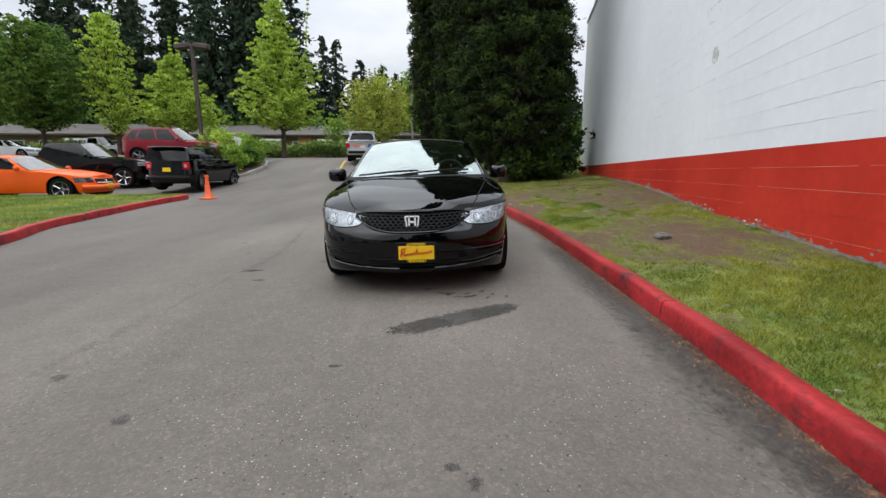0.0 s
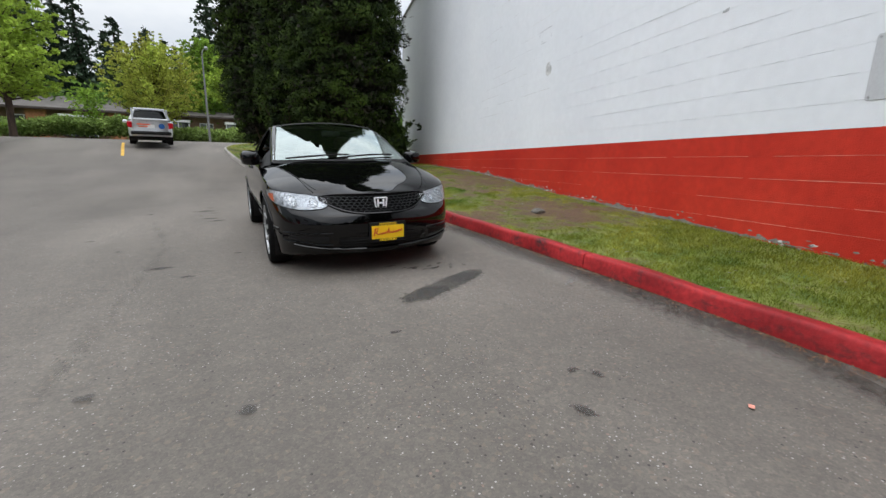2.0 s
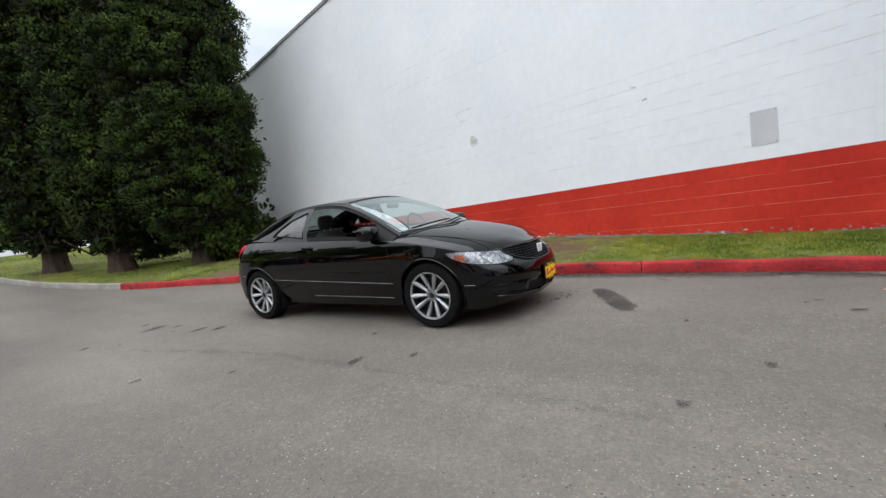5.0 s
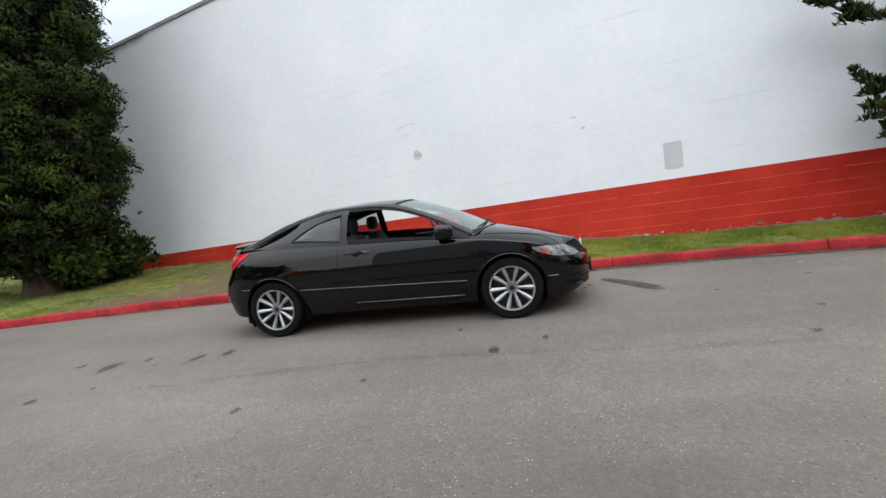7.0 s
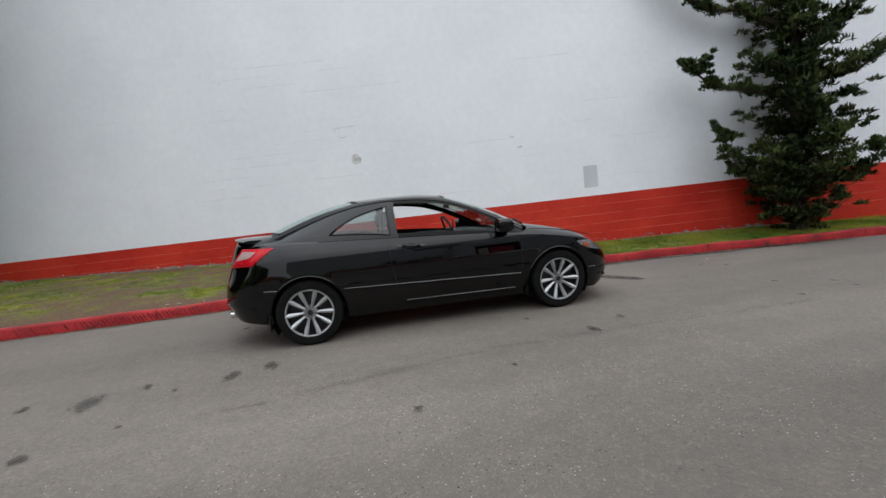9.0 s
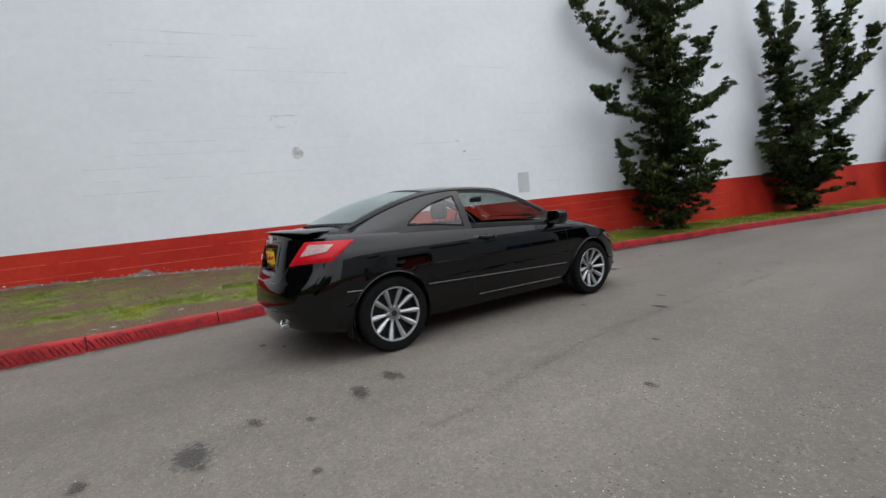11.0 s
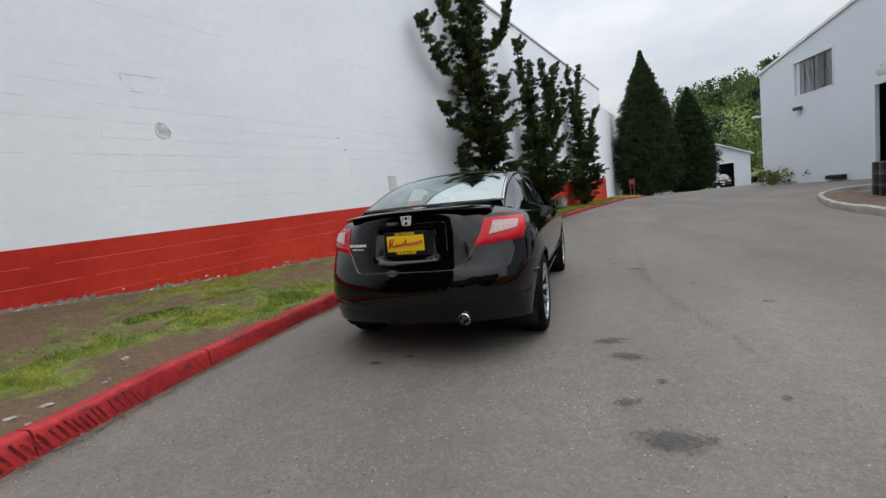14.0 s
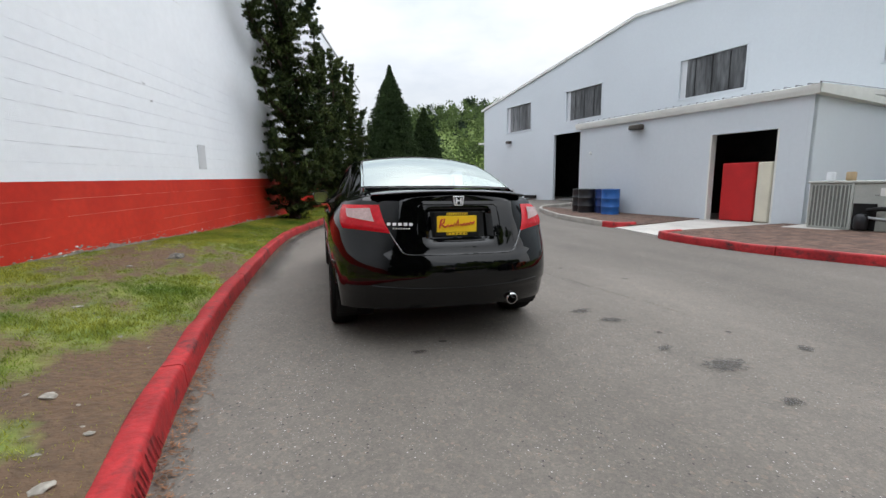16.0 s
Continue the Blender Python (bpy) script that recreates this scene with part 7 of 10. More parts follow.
fir_a, fir_b = fir(5, 27, 5.6), fir(9, 25, 5.0)
fir_a.matrix_world = pose(-44, 62, 1.9)
fir_b.matrix_world = pose(-33, 60, 1.9)
rnd = random.Random(3)
for x, y, k in ((-66, 62, 1.0), (-60, 66, 1.2), (-54, 64, 1.1), (-49, 68, 1.25), (-40, 66, 1.05), (-36.5, 68, 1.2), (-30, 64, 1.15), (-26.5, 66, 1.25), (-24, 72, 1.1), (-72, 70, 1.1), (-80, 66, 1.0),
                (-19, 82, 0.85), (-15, 86, 0.75), (-11, 88, 0.80), (-7, 90, 0.72), (-2, 92, 0.7), (3, 90, 0.75), (-22, 84, 0.9), (8, 84, 0.9), (-1.3, 62, 0.78), (6.5, 64, 0.9), (12, 66, 1.0), (17, 60, 0.95), (-90, 60, 1.0), (-57, 72, 1.3), (-46, 74, 1.2), (-33, 73, 1.3), (-28.5, 70, 1.15), (-63, 73, 1.2), (-17, 90, 0.7), (-13, 94, 0.75), (-9, 96, 0.8), (-5, 96, 0.72), (0.5, 97, 0.75)):
    src = fir_a if rnd.random() < 0.6 else fir_b
    m = pose(x, y, 1.9, 0, 0, rnd.uniform(0, 360))
    c = copy_thing(src, m)
    c.scale = (k * rnd.uniform(0.9, 1.1), k * rnd.uniform(0.9, 1.1), k)


def undergrowth(name, label, x0, x1, yfn, h, n, seed, leaf, size, depth=1.5):
    """A band of bushes joined as one mass."""
    rng = np.random.default_rng(seed)
    xs = rng.uniform(x0, x1, n)
    pts = []
    for x in xs:
        y = yfn(x) + rng.uniform(-depth, depth)
        hh = h * (1 - 0.45 * smoothstep(-9.0, -3.0, x) * (y < 46)) * (0.78 + 0.22 * math.sin(x * 0.9) * math.sin(x * 0.37 + 1)) * rng.uniform(0.15, 1.0) ** 0.5
        pts.append((x, y, ground_z(x, y) - 0.05 + hh))
    v, f = tufts(np.array(pts), 13, size * 1.6, size * 1.16, rng, up=0.3, aspect=1.4)
    tagged(part(name, fast(name, v, f, leaf), None), label, "hedge", kind="stuff")


undergrowth("hedge", "low clipped ivy hedge in front of the building", -26, 1.6, lambda x: 43.0 if x < -10 else 43.0 - (x + 10) * 0.95, 1.75, 6800, 21, HEDGE_LEAF, 0.14, 1.5)
undergrowth("hedge_far", "low hedge behind the car park", -60, -24, lambda x: 34.0, 1.2, 700, 22, HEDGE_LEAF, 0.2, 1.0)
undergrowth("thicket", "dense dark woodland undergrowth behind the building", -90, 25, lambda x: 60, 6.5, 1600, 23, LEAF_GREEN, 0.45, 3.0)
undergrowth("fir_thicket", "dark mass of distant woodland", -100, 30, lambda x: 78, 11.0, 1800, 24, NEEDLE_FIR, 0.6, 4.0)


# ---------------------------------------------------------------- low building across the road
def low_building():
    b = thing("low_building", "long low brown building with grey shingle roof and white windows", "building", at=pose(-25.5, 53.5, 2.35, 0, 0, 6))
    L, D = 62.0, 9.0
    part("wall", Mesh().box((0, D / 2, 1.1), (L, D, 3.2), 0.02), BRICK_TAN, b, "brown brick wall")
    rows = [[(x, -1.1, 2.62), (x, -1.15, 2.80), (x, D / 2, 4.45), (x, D + 1.1, 2.75), (x, D + 1.0, 2.6)] for x in (-L / 2 - 0.6, L / 2 + 0.6)]
    r = Mesh().grid(rows)
    r.f += [(0, 1, 2, 3, 4), (9, 8, 7, 6, 5)]
    part("roof", r, ROOF_GREY, b, "grey shingle roof")
    part("fascia", Mesh().box((0, -1.16, 2.70), (L + 1.2, 0.05, 0.22), 0.01), WOOD_POST, b)
    for x, w in ((-29, 2.2), (-25, 1.4), (-21.4, 2.7), (-16.5, 1.4), (-13, 4.4), (-6.5, 1.4), (-3.0, 2.2), (2.2, 2.5), (6.2, 1.4), (9.8, 2.9), (17.0, 4.4), (22.6, 1.4), (25.4, 4.2)):
        if w > 2.4:
            bay = part("window_bay", Mesh().box((x + w / 2, -0.35, 1.0), (w, 0.75, 2.0), 0.02), WINDOW_DARK, b, "dark glazed bay with white frame")
            for i in range(5):
                part("mullion", Mesh().box((x + w * i / 4, -0.75, 1.0), (0.08, 0.06, 2.0), 0.01), WHITE_PAINT, bay)
            part("bay_head", Mesh().box((x + w / 2, -0.5, 2.12), (w + 0.3, 0.9, 0.26), 0.02), WHITE_PAINT, bay)
        else:
            wd = part("window", Mesh().box((x + w / 2, -0.02, 1.4), (w, 0.06, 1.1), 0.005), WINDOW_DARK, b)
            for dz in (-0.58, 0.58):
                part("window_frame", Mesh().box((x + w / 2, -0.05, 1.4 + dz), (w + 0.1, 0.07, 0.09), 0.01), WHITE_PAINT, wd)
            for dx in (-w / 2, 0, w / 2):
                part("window_post", Mesh().box((x + w / 2 + dx, -0.05, 1.4), (0.07, 0.07, 1.1), 0.01), WHITE_PAINT, wd)
    for x in (-18.0, 7.9, 14.6):
        part("brick_pier", Mesh().box((x, -0.3, 1.1), (1.6, 0.6, 3.0), 0.02), mat("orange_brick", (0.32, 0.14, 0.06), 0.85, vary=0.2, scale=4), b, "orange-brown brick pier")
    for xx in (-18, 3, 17):
        v = Mesh().lathe([(0.06, 3.9), (0.06, 5.3), (0.16, 5.32), (0.16, 5.5), (0.02, 5.55)], 10)
        v.v = [(p[0] + xx, p[1] + 2.2, p[2] - 0.3) for p in v.v]
        part("roof_vent", v, STEEL, b)


low_building()


def lamp_post_brown():
    z = ground_z(-16.5, 26.0)
    t = thing("street_lamp", "brown twin-head parking lot lamp post", "lamp post", at=pose(-16.5, 25.9, z + 0.3))
    part("post", Mesh().box((0, 0, 3.6), (0.22, 0.22, 7.6), 0.03), WOOD_POST, t)
    for sx in (-1, 1):
        part("lamp_head", Mesh().box((sx * 0.66, 0, 7.25), (0.98, 0.50, 0.34), 0.06, pose(0, 0, 0, 0, sx * 6, 0).to_3x3()), WOOD_POST, t, "boxy brown lamp head")
    part("cross_arm", Mesh().box((0, 0, 7.25), (0.5, 0.14, 0.14), 0.02), WOOD_POST, t)


def lamp_post_grey():
    z = ground_z(-1.7, 29.8)
    t = thing("street_lamp", "slim grey steel street lamp by the hedge", "lamp post", at=pose(-1.7, 29.6, z))
    part("post", Mesh().tube([(0, 0, 0), (0, 0, 3), (0, 0, 5.8)], [0.08, 0.065, 0.045], 10), mat("weathered_grey_pole", (0.17, 0.17, 0.165), 0.6, vary=0.15, scale=3), t, smooth=True)
    part("arm", Mesh().tube([(0, 0, 5.7), (0.05, -0.1, 6.05), (0.2, -0.35, 6.12)], 0.03, 6), STEEL, t)
    part("lamp_head", Mesh().box((0.28, -0.5, 6.12), (0.22, 0.5, 0.12), 0.04), STEEL, t)


lamp_post_brown(), lamp_post_grey()


# ---------------------------------------------------------------- other parked vehicles
def vehicle(name, label, at, paint, shell, ws, rw, rail_w, roof_z, belt_in=0.06, side_glass=((0.0, 1.0),), privacy=False, tail_z=None, wheel_r=0.36, bed=None, group="vehicles in the car park", rim=None, bumper=None, lamp=None, square_tail=False):
    """A plainer car: body shell, glazed cabin, wheels, lamps and trim. ws and rw: (base y, top y) of screen and rear glass."""
    car = thing(name, label, "car" if "pickup" not in name and "van" not in name else name.replace("_", " "), group)
    sh = shell
    k = sh.k
    part("body", sh.flank(8), paint, car, smooth=True, angle=50, weld=True)
    part("bonnet", sh.deck(-9, ws[0] + 0.35, 2.4, 8), paint, car, smooth=True, weld=True)
    if bed is None:
        part("tail_deck", sh.deck(rw[0] - 0.3, 9, 2.4, 8), paint, car, smooth=True, weld=True)
    else:
        part("load_bed", Mesh().box((0, (bed[0] + bed[1]) / 2, 0.62), (2 * k["half"] - 0.2, bed[1] - bed[0], 0.06), 0.01), TRIM_BLACK, car)
        if bed[2]:
            part("bed_cover", sh.deck(bed[0], 9, 2.4, 8), paint, car, smooth=True, weld=True)
    zb0, zb1 = table(ws[0], k["shoulder"]), table(rw[0], k["shoulder"])
    xb = k["half"] - belt_in

    def corner(side, y, z, x):
        return Vector((x * side, y, z))

    gl = GLASS_DARK if privacy else GLASS_FAR
    A, B = lambda s: corner(s, ws[0] + 0.22, zb0 + 0.01, xb), lambda s: corner(s, ws[1] + 0.08, roof_z - 0.05, rail_w)
    C, D = lambda s: corner(s, rw[1] - 0.04, roof_z - 0.06, rail_w), lambda s: corner(s, rw[0] - 0.06, zb1 + 0.01, xb)
    wc = lambda u, v: Vector((lerp(xb, rail_w, v) * u, lerp(ws[0], ws[1], v) + lerp(0.22, 0.08, v) * u * u, lerp(table(ws[0], k["centre"]), roof_z, v) - (0.05 * v + 0.03) * u * u))
    part("windscreen", Mesh().grid([[wc(u / 8, v / 6) for u in range(-8, 9)] for v in range(7)]), GLASS_FAR, car, smooth=True)
    rc = lambda u, v: Vector((lerp(rail_w, xb, v) * u, lerp(rw[1], rw[0], v) - 0.05 * u * u, lerp(roof_z - 0.01, table(rw[0], k["centre"]), v) - 0.05 * (1 - v) * u * u))
    part("rear_window", Mesh().grid([[rc(u / 8, v / 6) for u in range(-8, 9)] for v in range(7)]), GLASS_DARK, car, smooth=True)
    fr = Mesh()
    for v0, v1, u0, u1 in ((0, 0.12, -1, 1), (0.90, 1.0, -1, 1), (0.1, 0.92, -1, -0.86), (0.1, 0.92, 0.86, 1)):
        fr.grid([[rc(lerp(u0, u1, i / 8), lerp(v0, v1, j / 4)) + Vector((0, 0.012, 0.004)) for i in range(9)] for j in range(5)])
    part("rear_window_frame", fr, paint, car, smooth=True)
    rf = lambda u, v: wc(u, 1).lerp(rc(u, 0), v) + Vector((0, 0, 0.03 * math.sin(math.pi * v)))
    part("roof", Mesh().grid([[rf(u / 8, v / 6) for u in range(-8, 9)] for v in range(7)]), paint, car, smooth=True)
    part("cabin_dark", Mesh().box((0, (ws[1] + rw[1]) / 2, (zb0 + roof_z) / 2 - 0.14), (2 * rail_w - 0.1, max(0.3, rw[1] - ws[1] - 0.5), 0.42), 0.1), INTERIOR, car)
    for side in (1, -1):
        quad = [A(side), B(side), C(side), D(side)]

        def sp(u, v):
            lo, hi = quad[0].lerp(quad[3], u), quad[1].lerp(quad[2], u)
            p = lo.lerp(hi, v)
            return p + Vector((side * 0.02 * math.sin(math.pi * v), 0, 0.02 * math.sin(math.pi * u) * v))

        cuts = [0.0] + [c for g in side_glass for c in g] + [1.0]
        fr = Mesh()
        fr.grid([[sp(i / 20, v) for v in (0, 0.07)] for i in range(21)], flip=side < 0)
        fr.grid([[sp(i / 20, v) for v in (0.90, 1.0)] for i in range(21)], flip=side < 0)
        for a, b in zip(cuts[::2], cuts[1::2]):
            if b - a > 0.005:
                fr.grid([[sp(lerp(a, b, i / 3), v) for v in (0.07, 0.35, 0.62, 0.9)] for i in range(4)], flip=side < 0)
        part("side_frame", fr, paint, car, smooth=True)
        for a, b in side_glass:
            part("side_window", Mesh().grid([[sp(lerp(a, b, i / 6), v) for v in (0.07, 0.35, 0.62, 0.9)] for i in range(7)], flip=side < 0), gl, car, smooth=True)
        for yc in k["axles"]:
            part("wheel_arch_liner", arch_liner(sh, yc, side), TRIM_BLACK, car)
            wheel(car, "wheel", ((k["half"] - 0.125) * side, yc, wheel_r), wheel_r, 0.23, side, spokes=5, detail=False, material=rim)
        s0, s1 = sh.s_of_x(k["half"] * 0.52, False), sh.s_of_y(-k["front"] + 0.42)
        z1 = table(-k["front"] + 0.2, k["shoulder"]) - 0.03
        part("headlamp", Mesh().grid(sh.patch(lambda v: s0, lambda v: s1, lambda u: z1 - 0.15, lambda u: z1, 10, 3, 0.006, side), flip=side < 0), lamp or LAMP_CHROME, car, smooth=True)
        s0, s1 = sh.s_of_y(k["rear"] - 0.20), sh.s_of_x(k["half"] * (0.80 if bed or tail_z else 0.55), True)
        zt = tail_z or table(k["rear"] - 0.2, k["shoulder"]) - 0.04
        if square_tail:
            q = sh.surf(sh.s_of_x(k["half"] * 0.76, True), zt - 0.15, 0.0, side)
            box = part("tail_lamp", Mesh().box((q[0], q[1] - 0.02, q[2]), (0.25, 0.12, 0.27), 0.03), RED_LENS, car, "square red tail lamp", smooth=True)
            part("reversing_lens", Mesh().box((q[0], q[1] + 0.043, q[2]), (0.11, 0.012, 0.11), 0.004), CLEAR_LENS, box, "pale cross-shaped lens")
        else:
            part("tail_lamp", Mesh().grid(sh.patch(lambda v: s0, lambda v: s1, lambda u: zt - 0.26, lambda u: zt, 8, 3, 0.008, side), flip=side < 0), RED_LENS, car, smooth=True)
        part("wing_mirror", Mesh().box(((k["half"] + 0.10) * side, ws[0] + 0.45, zb0 + 0.10), (0.20, 0.10, 0.16), 0.04), paint, car, smooth=True)
    g = lambda x, z, o: sh.surf(sh.s_of_x(abs(x), False), z, o, 1 if x >= 0 else -1)
    zg = table(-k["front"], k["shoulder"])
    part("grille", Mesh().grid([[g(x, lerp(zg - 0.28, zg - 0.05, v), 0.006) for x in span(-0.42, 0.42, 0.07)] for v in (0, 0.5, 1)]), TRIM_BLACK, car, smooth=True)
    part("grille_bar", Mesh().tube([g(x, zg - 0.16, 0.014) for x in span(-0.42, 0.42, 0.07)], 0.018, 6), CHROME, car)
    part("grille_bar", Mesh().tube([g(0.0, zg - 0.28 + 0.23 * j / 4, 0.014) for j in range(5)], 0.018, 6), CHROME, car)
    ring = [g(x, zg - 0.05, 0.010) for x in span(-0.42, 0.42, 0.14)] + [g(x, zg - 0.28, 0.010) for x in span(-0.42, 0.42, 0.14)[::-1]]
    part("grille_surround", Mesh().tube(ring + ring[:1], 0.016, 6), CHROME if bed else TRIM_BLACK, car)
    part("front_bumper", Mesh().tube([g(x, 0.42, 0.01) for x in span(-k["half"] * 0.85, k["half"] * 0.85, 0.08)], 0.09, 8), bumper or (TRIM_BLACK if bed or tail_z else paint), car, smooth=True)
    h = lambda x, z, o: sh.surf(sh.s_of_x(abs(x), True), z, o, 1 if x >= 0 else -1)
    part("rear_bumper", Mesh().tube([h(x, 0.50, 0.01) for x in span(-k["half"] * 0.85, k["half"] * 0.85, 0.08)], 0.08, 8), TRIM_BLACK if bed or tail_z else paint, car, smooth=True)
    py = h(0, 0.80, 0.02)[1]
    part("plate_card", Mesh().box((0, py, 0.80), (0.30, 0.012, 0.15), 0.003), PLATE_YELLOW if "dealer" in label else WHITE_PAINT, car, "plate card")
    py = g(0, 0.45, 0.08)[1]
    part("plate_card", Mesh().box((0, py, 0.45), (0.30, 0.012, 0.15), 0.003), PLATE_YELLOW if "dealer" in label else WHITE_PAINT, car, "plate card")
    part("underbody", Mesh().box((0, 0, 0.34), (1.3, k["front"] + k["rear"] - 0.5, 0.14), 0.03), TRIM_BLACK, car)
    car.matrix_world = at
    return car


def shell_of(front, rear, half, axles, r, zs, hood, deck, low=0.24, nose=0.10, tail=0.06, nf=9, nr=10):
    top = max(v for _, v in zs)
    return Shell(front=front, rear=rear, half=half, nf=nf, nr=nr, kf=2.6, kr=2.8, axles=axles, axle_z=r, arch=r + 0.07, step=0.12,
                 in_side=[(low - 0.05, 0.06), (low + 0.15, 0.01), (0.6, 0.0), (top - 0.15, 0.015), (top, 0.045)],
                 in_front=[(low - 0.05, 0.14), (low + 0.12, 0.02), (0.5, 0.0), (zs[0][1] - 0.12, nose * 0.3), (zs[0][1], nose), (top, nose + 0.2)],
                 in_rear=[(low, 0.12), (low + 0.15, 0.02), (0.55, 0.0), (0.75, 0.02), (top, tail), (top + 0.2, tail + 0.1)],
                 sill=[(-front, low), (rear, low + 0.03)], shoulder=zs, centre=hood + deck)


def park(x, y, heading, extra=0.0):
    """Pose on the ground; heading in degrees, 0 faces -y."""
    return pose(x, y, ground_z(x, y) + extra, 0, 0, heading)


SEDAN = shell_of(2.42, 2.5, 0.94, (-1.58, 1.47), 0.36, [(-2.5, 0.70), (-2.0, 0.80), (-1.0, 0.92), (1.0, 1.02), (2.0, 1.04), (2.5, 1.02)],
                 [(-2.5, 0.74), (-2.2, 0.85), (-1.0, 1.0)], [(1.2, 1.08), (2.0, 1.12), (2.5, 1.08)])
vehicle("sedan_car", "bright orange dealer sedan parked facing the lane", park(-13.35, 9.0, 90 + 4), CAR_ORANGE, SEDAN, (-0.95, -0.05), (1.75, 0.95), 0.60, 1.43, side_glass=((0.10, 0.50), (0.54, 0.86)), rim=CHROME, lamp=LAMP_SMOKED, privacy=True)
PICKUP = shell_of(2.85, 2.95, 0.99, (-1.85, 1.85), 0.40, [(-2.85, 1.0), (-2.4, 1.10), (-1.0, 1.18), (1.0, 1.22), (2.95, 1.24)],
                  [(-2.85, 1.05), (-2.5, 1.15), (-1.2, 1.26)], [(0.8, 1.30), (2.95, 1.26)], low=0.36, nose=0.06, tail=0.02, nf=14, nr=16)
vehicle("pickup_truck", "black crew cab dealer pickup parked facing the lane", park(-14.4, 12.6, 90 + 10), CAR_BLACK, PICKUP, (-1.15, -0.45), (1.05, 0.85), 0.70, 1.80, side_glass=((0.12, 0.52), (0.56, 0.94)), wheel_r=0.40, bed=(1.1, 2.85, True), privacy=True, rim=CHROME, bumper=ALLOY)
CUBE = shell_of(2.12, 2.12, 0.90, (-1.28, 1.29), 0.35, [(-2.12, 0.92), (-1.6, 1.0), (0, 1.06), (2.12, 1.12)], [(-2.12, 0.95), (-1.8, 1.04), (-1.0, 1.10)], [(1.5, 1.12), (2.12, 1.12)], low=0.30, nose=0.06, tail=0.04, nf=12, nr=16)
cs = vehicle("compact_suv", "boxy black dealer compact SUV with dark glass", park(-9.48, 12.12, 180) @ Matrix.Scale(0.96, 4), CAR_BLACK, CUBE, (-0.92, -0.40), (2.06, 1.90), 0.72, 1.64, side_glass=((0.10, 0.42), (0.45, 0.74), (0.78, 0.94)), privacy=True, tail_z=1.08, wheel_r=0.35, rim=HUB_GREY, square_tail=True)
for sx in (-1, 1):
    part("roof_rail", Mesh().tube([(sx * 0.66, -0.25, 1.66), (sx * 0.66, -0.1, 1.70), (sx * 0.66, 1.6, 1.69), (sx * 0.66, 1.75, 1.65)], 0.022, 6), TRIM_BLACK, cs, "black roof rail", smooth=True)
part("tail_spoiler", Mesh().box((0, 1.98, 1.62), (1.26, 0.22, 0.05), 0.02), CAR_BLACK, cs, smooth=True)
part("rear_wiper", Mesh().tube([(0.0, 2.10, 1.16), (0.38, 2.09, 1.22)], 0.012, 5), TRIM_BLACK, cs)
SUV = shell_of(2.35, 2.3, 0.93, (-1.38, 1.33), 0.36, [(-2.35, 0.88), (-1.8, 0.98), (0, 1.06), (2.3, 1.14)], [(-2.35, 0.92), (-2.0, 1.03), (-1.0, 1.13)], [(1.6, 1.15), (2.3, 1.14)], low=0.30, nose=0.10, tail=0.08)
vehicle("suv_car", "maroon red SUV parked beyond the pickup", park(-12.55, 16.1, 90 + 2, 0.50), CAR_MAROON, SUV, (-1.05, -0.25), (2.1, 1.65), 0.66, 1.70, side_glass=((0.10, 0.42), (0.45, 0.76), (0.79, 0.95)), privacy=True, tail_z=1.08)
SMALL_PICKUP = shell_of(2.4, 2.45, 0.88, (-1.5, 1.45), 0.35, [(-2.4, 0.92), (-2.0, 1.0), (0, 1.04), (2.45, 1.06)], [(-2.4, 0.95), (-1.9, 1.05), (-1.0, 1.1)], [(0.5, 1.08), (2.45, 1.08)], low=0.32, nose=0.05, tail=0.01, nf=12, nr=20)
pk = vehicle("pickup_truck", "silver pickup with a canopy and lettered tailgate waiting at the junction", park(-4.25, 21.2, 180 + 8), CAR_SILVER, SMALL_PICKUP, (-0.95, -0.35), (2.40, 2.28), 0.60, 1.60, side_glass=((0.12, 0.42), (0.48, 0.92)), privacy=True, tail_z=0.98, wheel_r=0.35)
part("canopy_frame", Mesh().box((0, 2.37, 1.56), (1.20, 0.06, 0.09), 0.02).box((-0.66, 2.40, 1.33), (0.07, 0.06, 0.50), 0.02).box((0.66, 2.40, 1.33), (0.07, 0.06, 0.50), 0.02).box((0, 2.43, 1.10), (1.36, 0.06, 0.10), 0.02), CAR_SILVER, pk, "silver frame of the canopy window")
for sx in (-1, 1):
    part("brake_lamp", Mesh().box((sx * 0.815, 2.41, 0.86), (0.14, 0.10, 0.24), 0.02), RED_LENS, pk, "red brake lamp")
part("tailgate_disc", Mesh().lathe([(0.001, 2.475), (0.12, 2.475), (0.12, 2.46)], 20, pose(-0.42, 0, 0.82), axis="y"), BARREL_BLUE, pk, "blue round mark")
part("tailgate_bars", Mesh().box((0.28, 2.47, 0.88), (0.5, 0.012, 0.05), 0.002).box((0.30, 2.47, 0.78), (0.36, 0.012, 0.04), 0.002), CONE_ORANGE, pk, "orange lettering bars")
vehicle("pickup_truck", "white pickup in the far row of the car park", park(-27.6, 31.0, 90, 0.0), CAR_WHITE, SMALL_PICKUP, (-0.95, -0.35), (0.75, 0.60), 0.60, 1.72, side_glass=((0.14, 0.86),), privacy=True, bed=(0.9, 2.4, False), wheel_r=0.35)
vehicle("sedan_car", "dark grey sedan in the car park row", park(-19.3, 13.2, 90 + 8), mat("graphite_paint", (0.035, 0.037, 0.04), 0.3, coat=1.0, vary=0.03), SEDAN, (-0.95, -0.05), (1.75, 0.95), 0.60, 1.46, side_glass=((0.10, 0.50), (0.54, 0.86)))
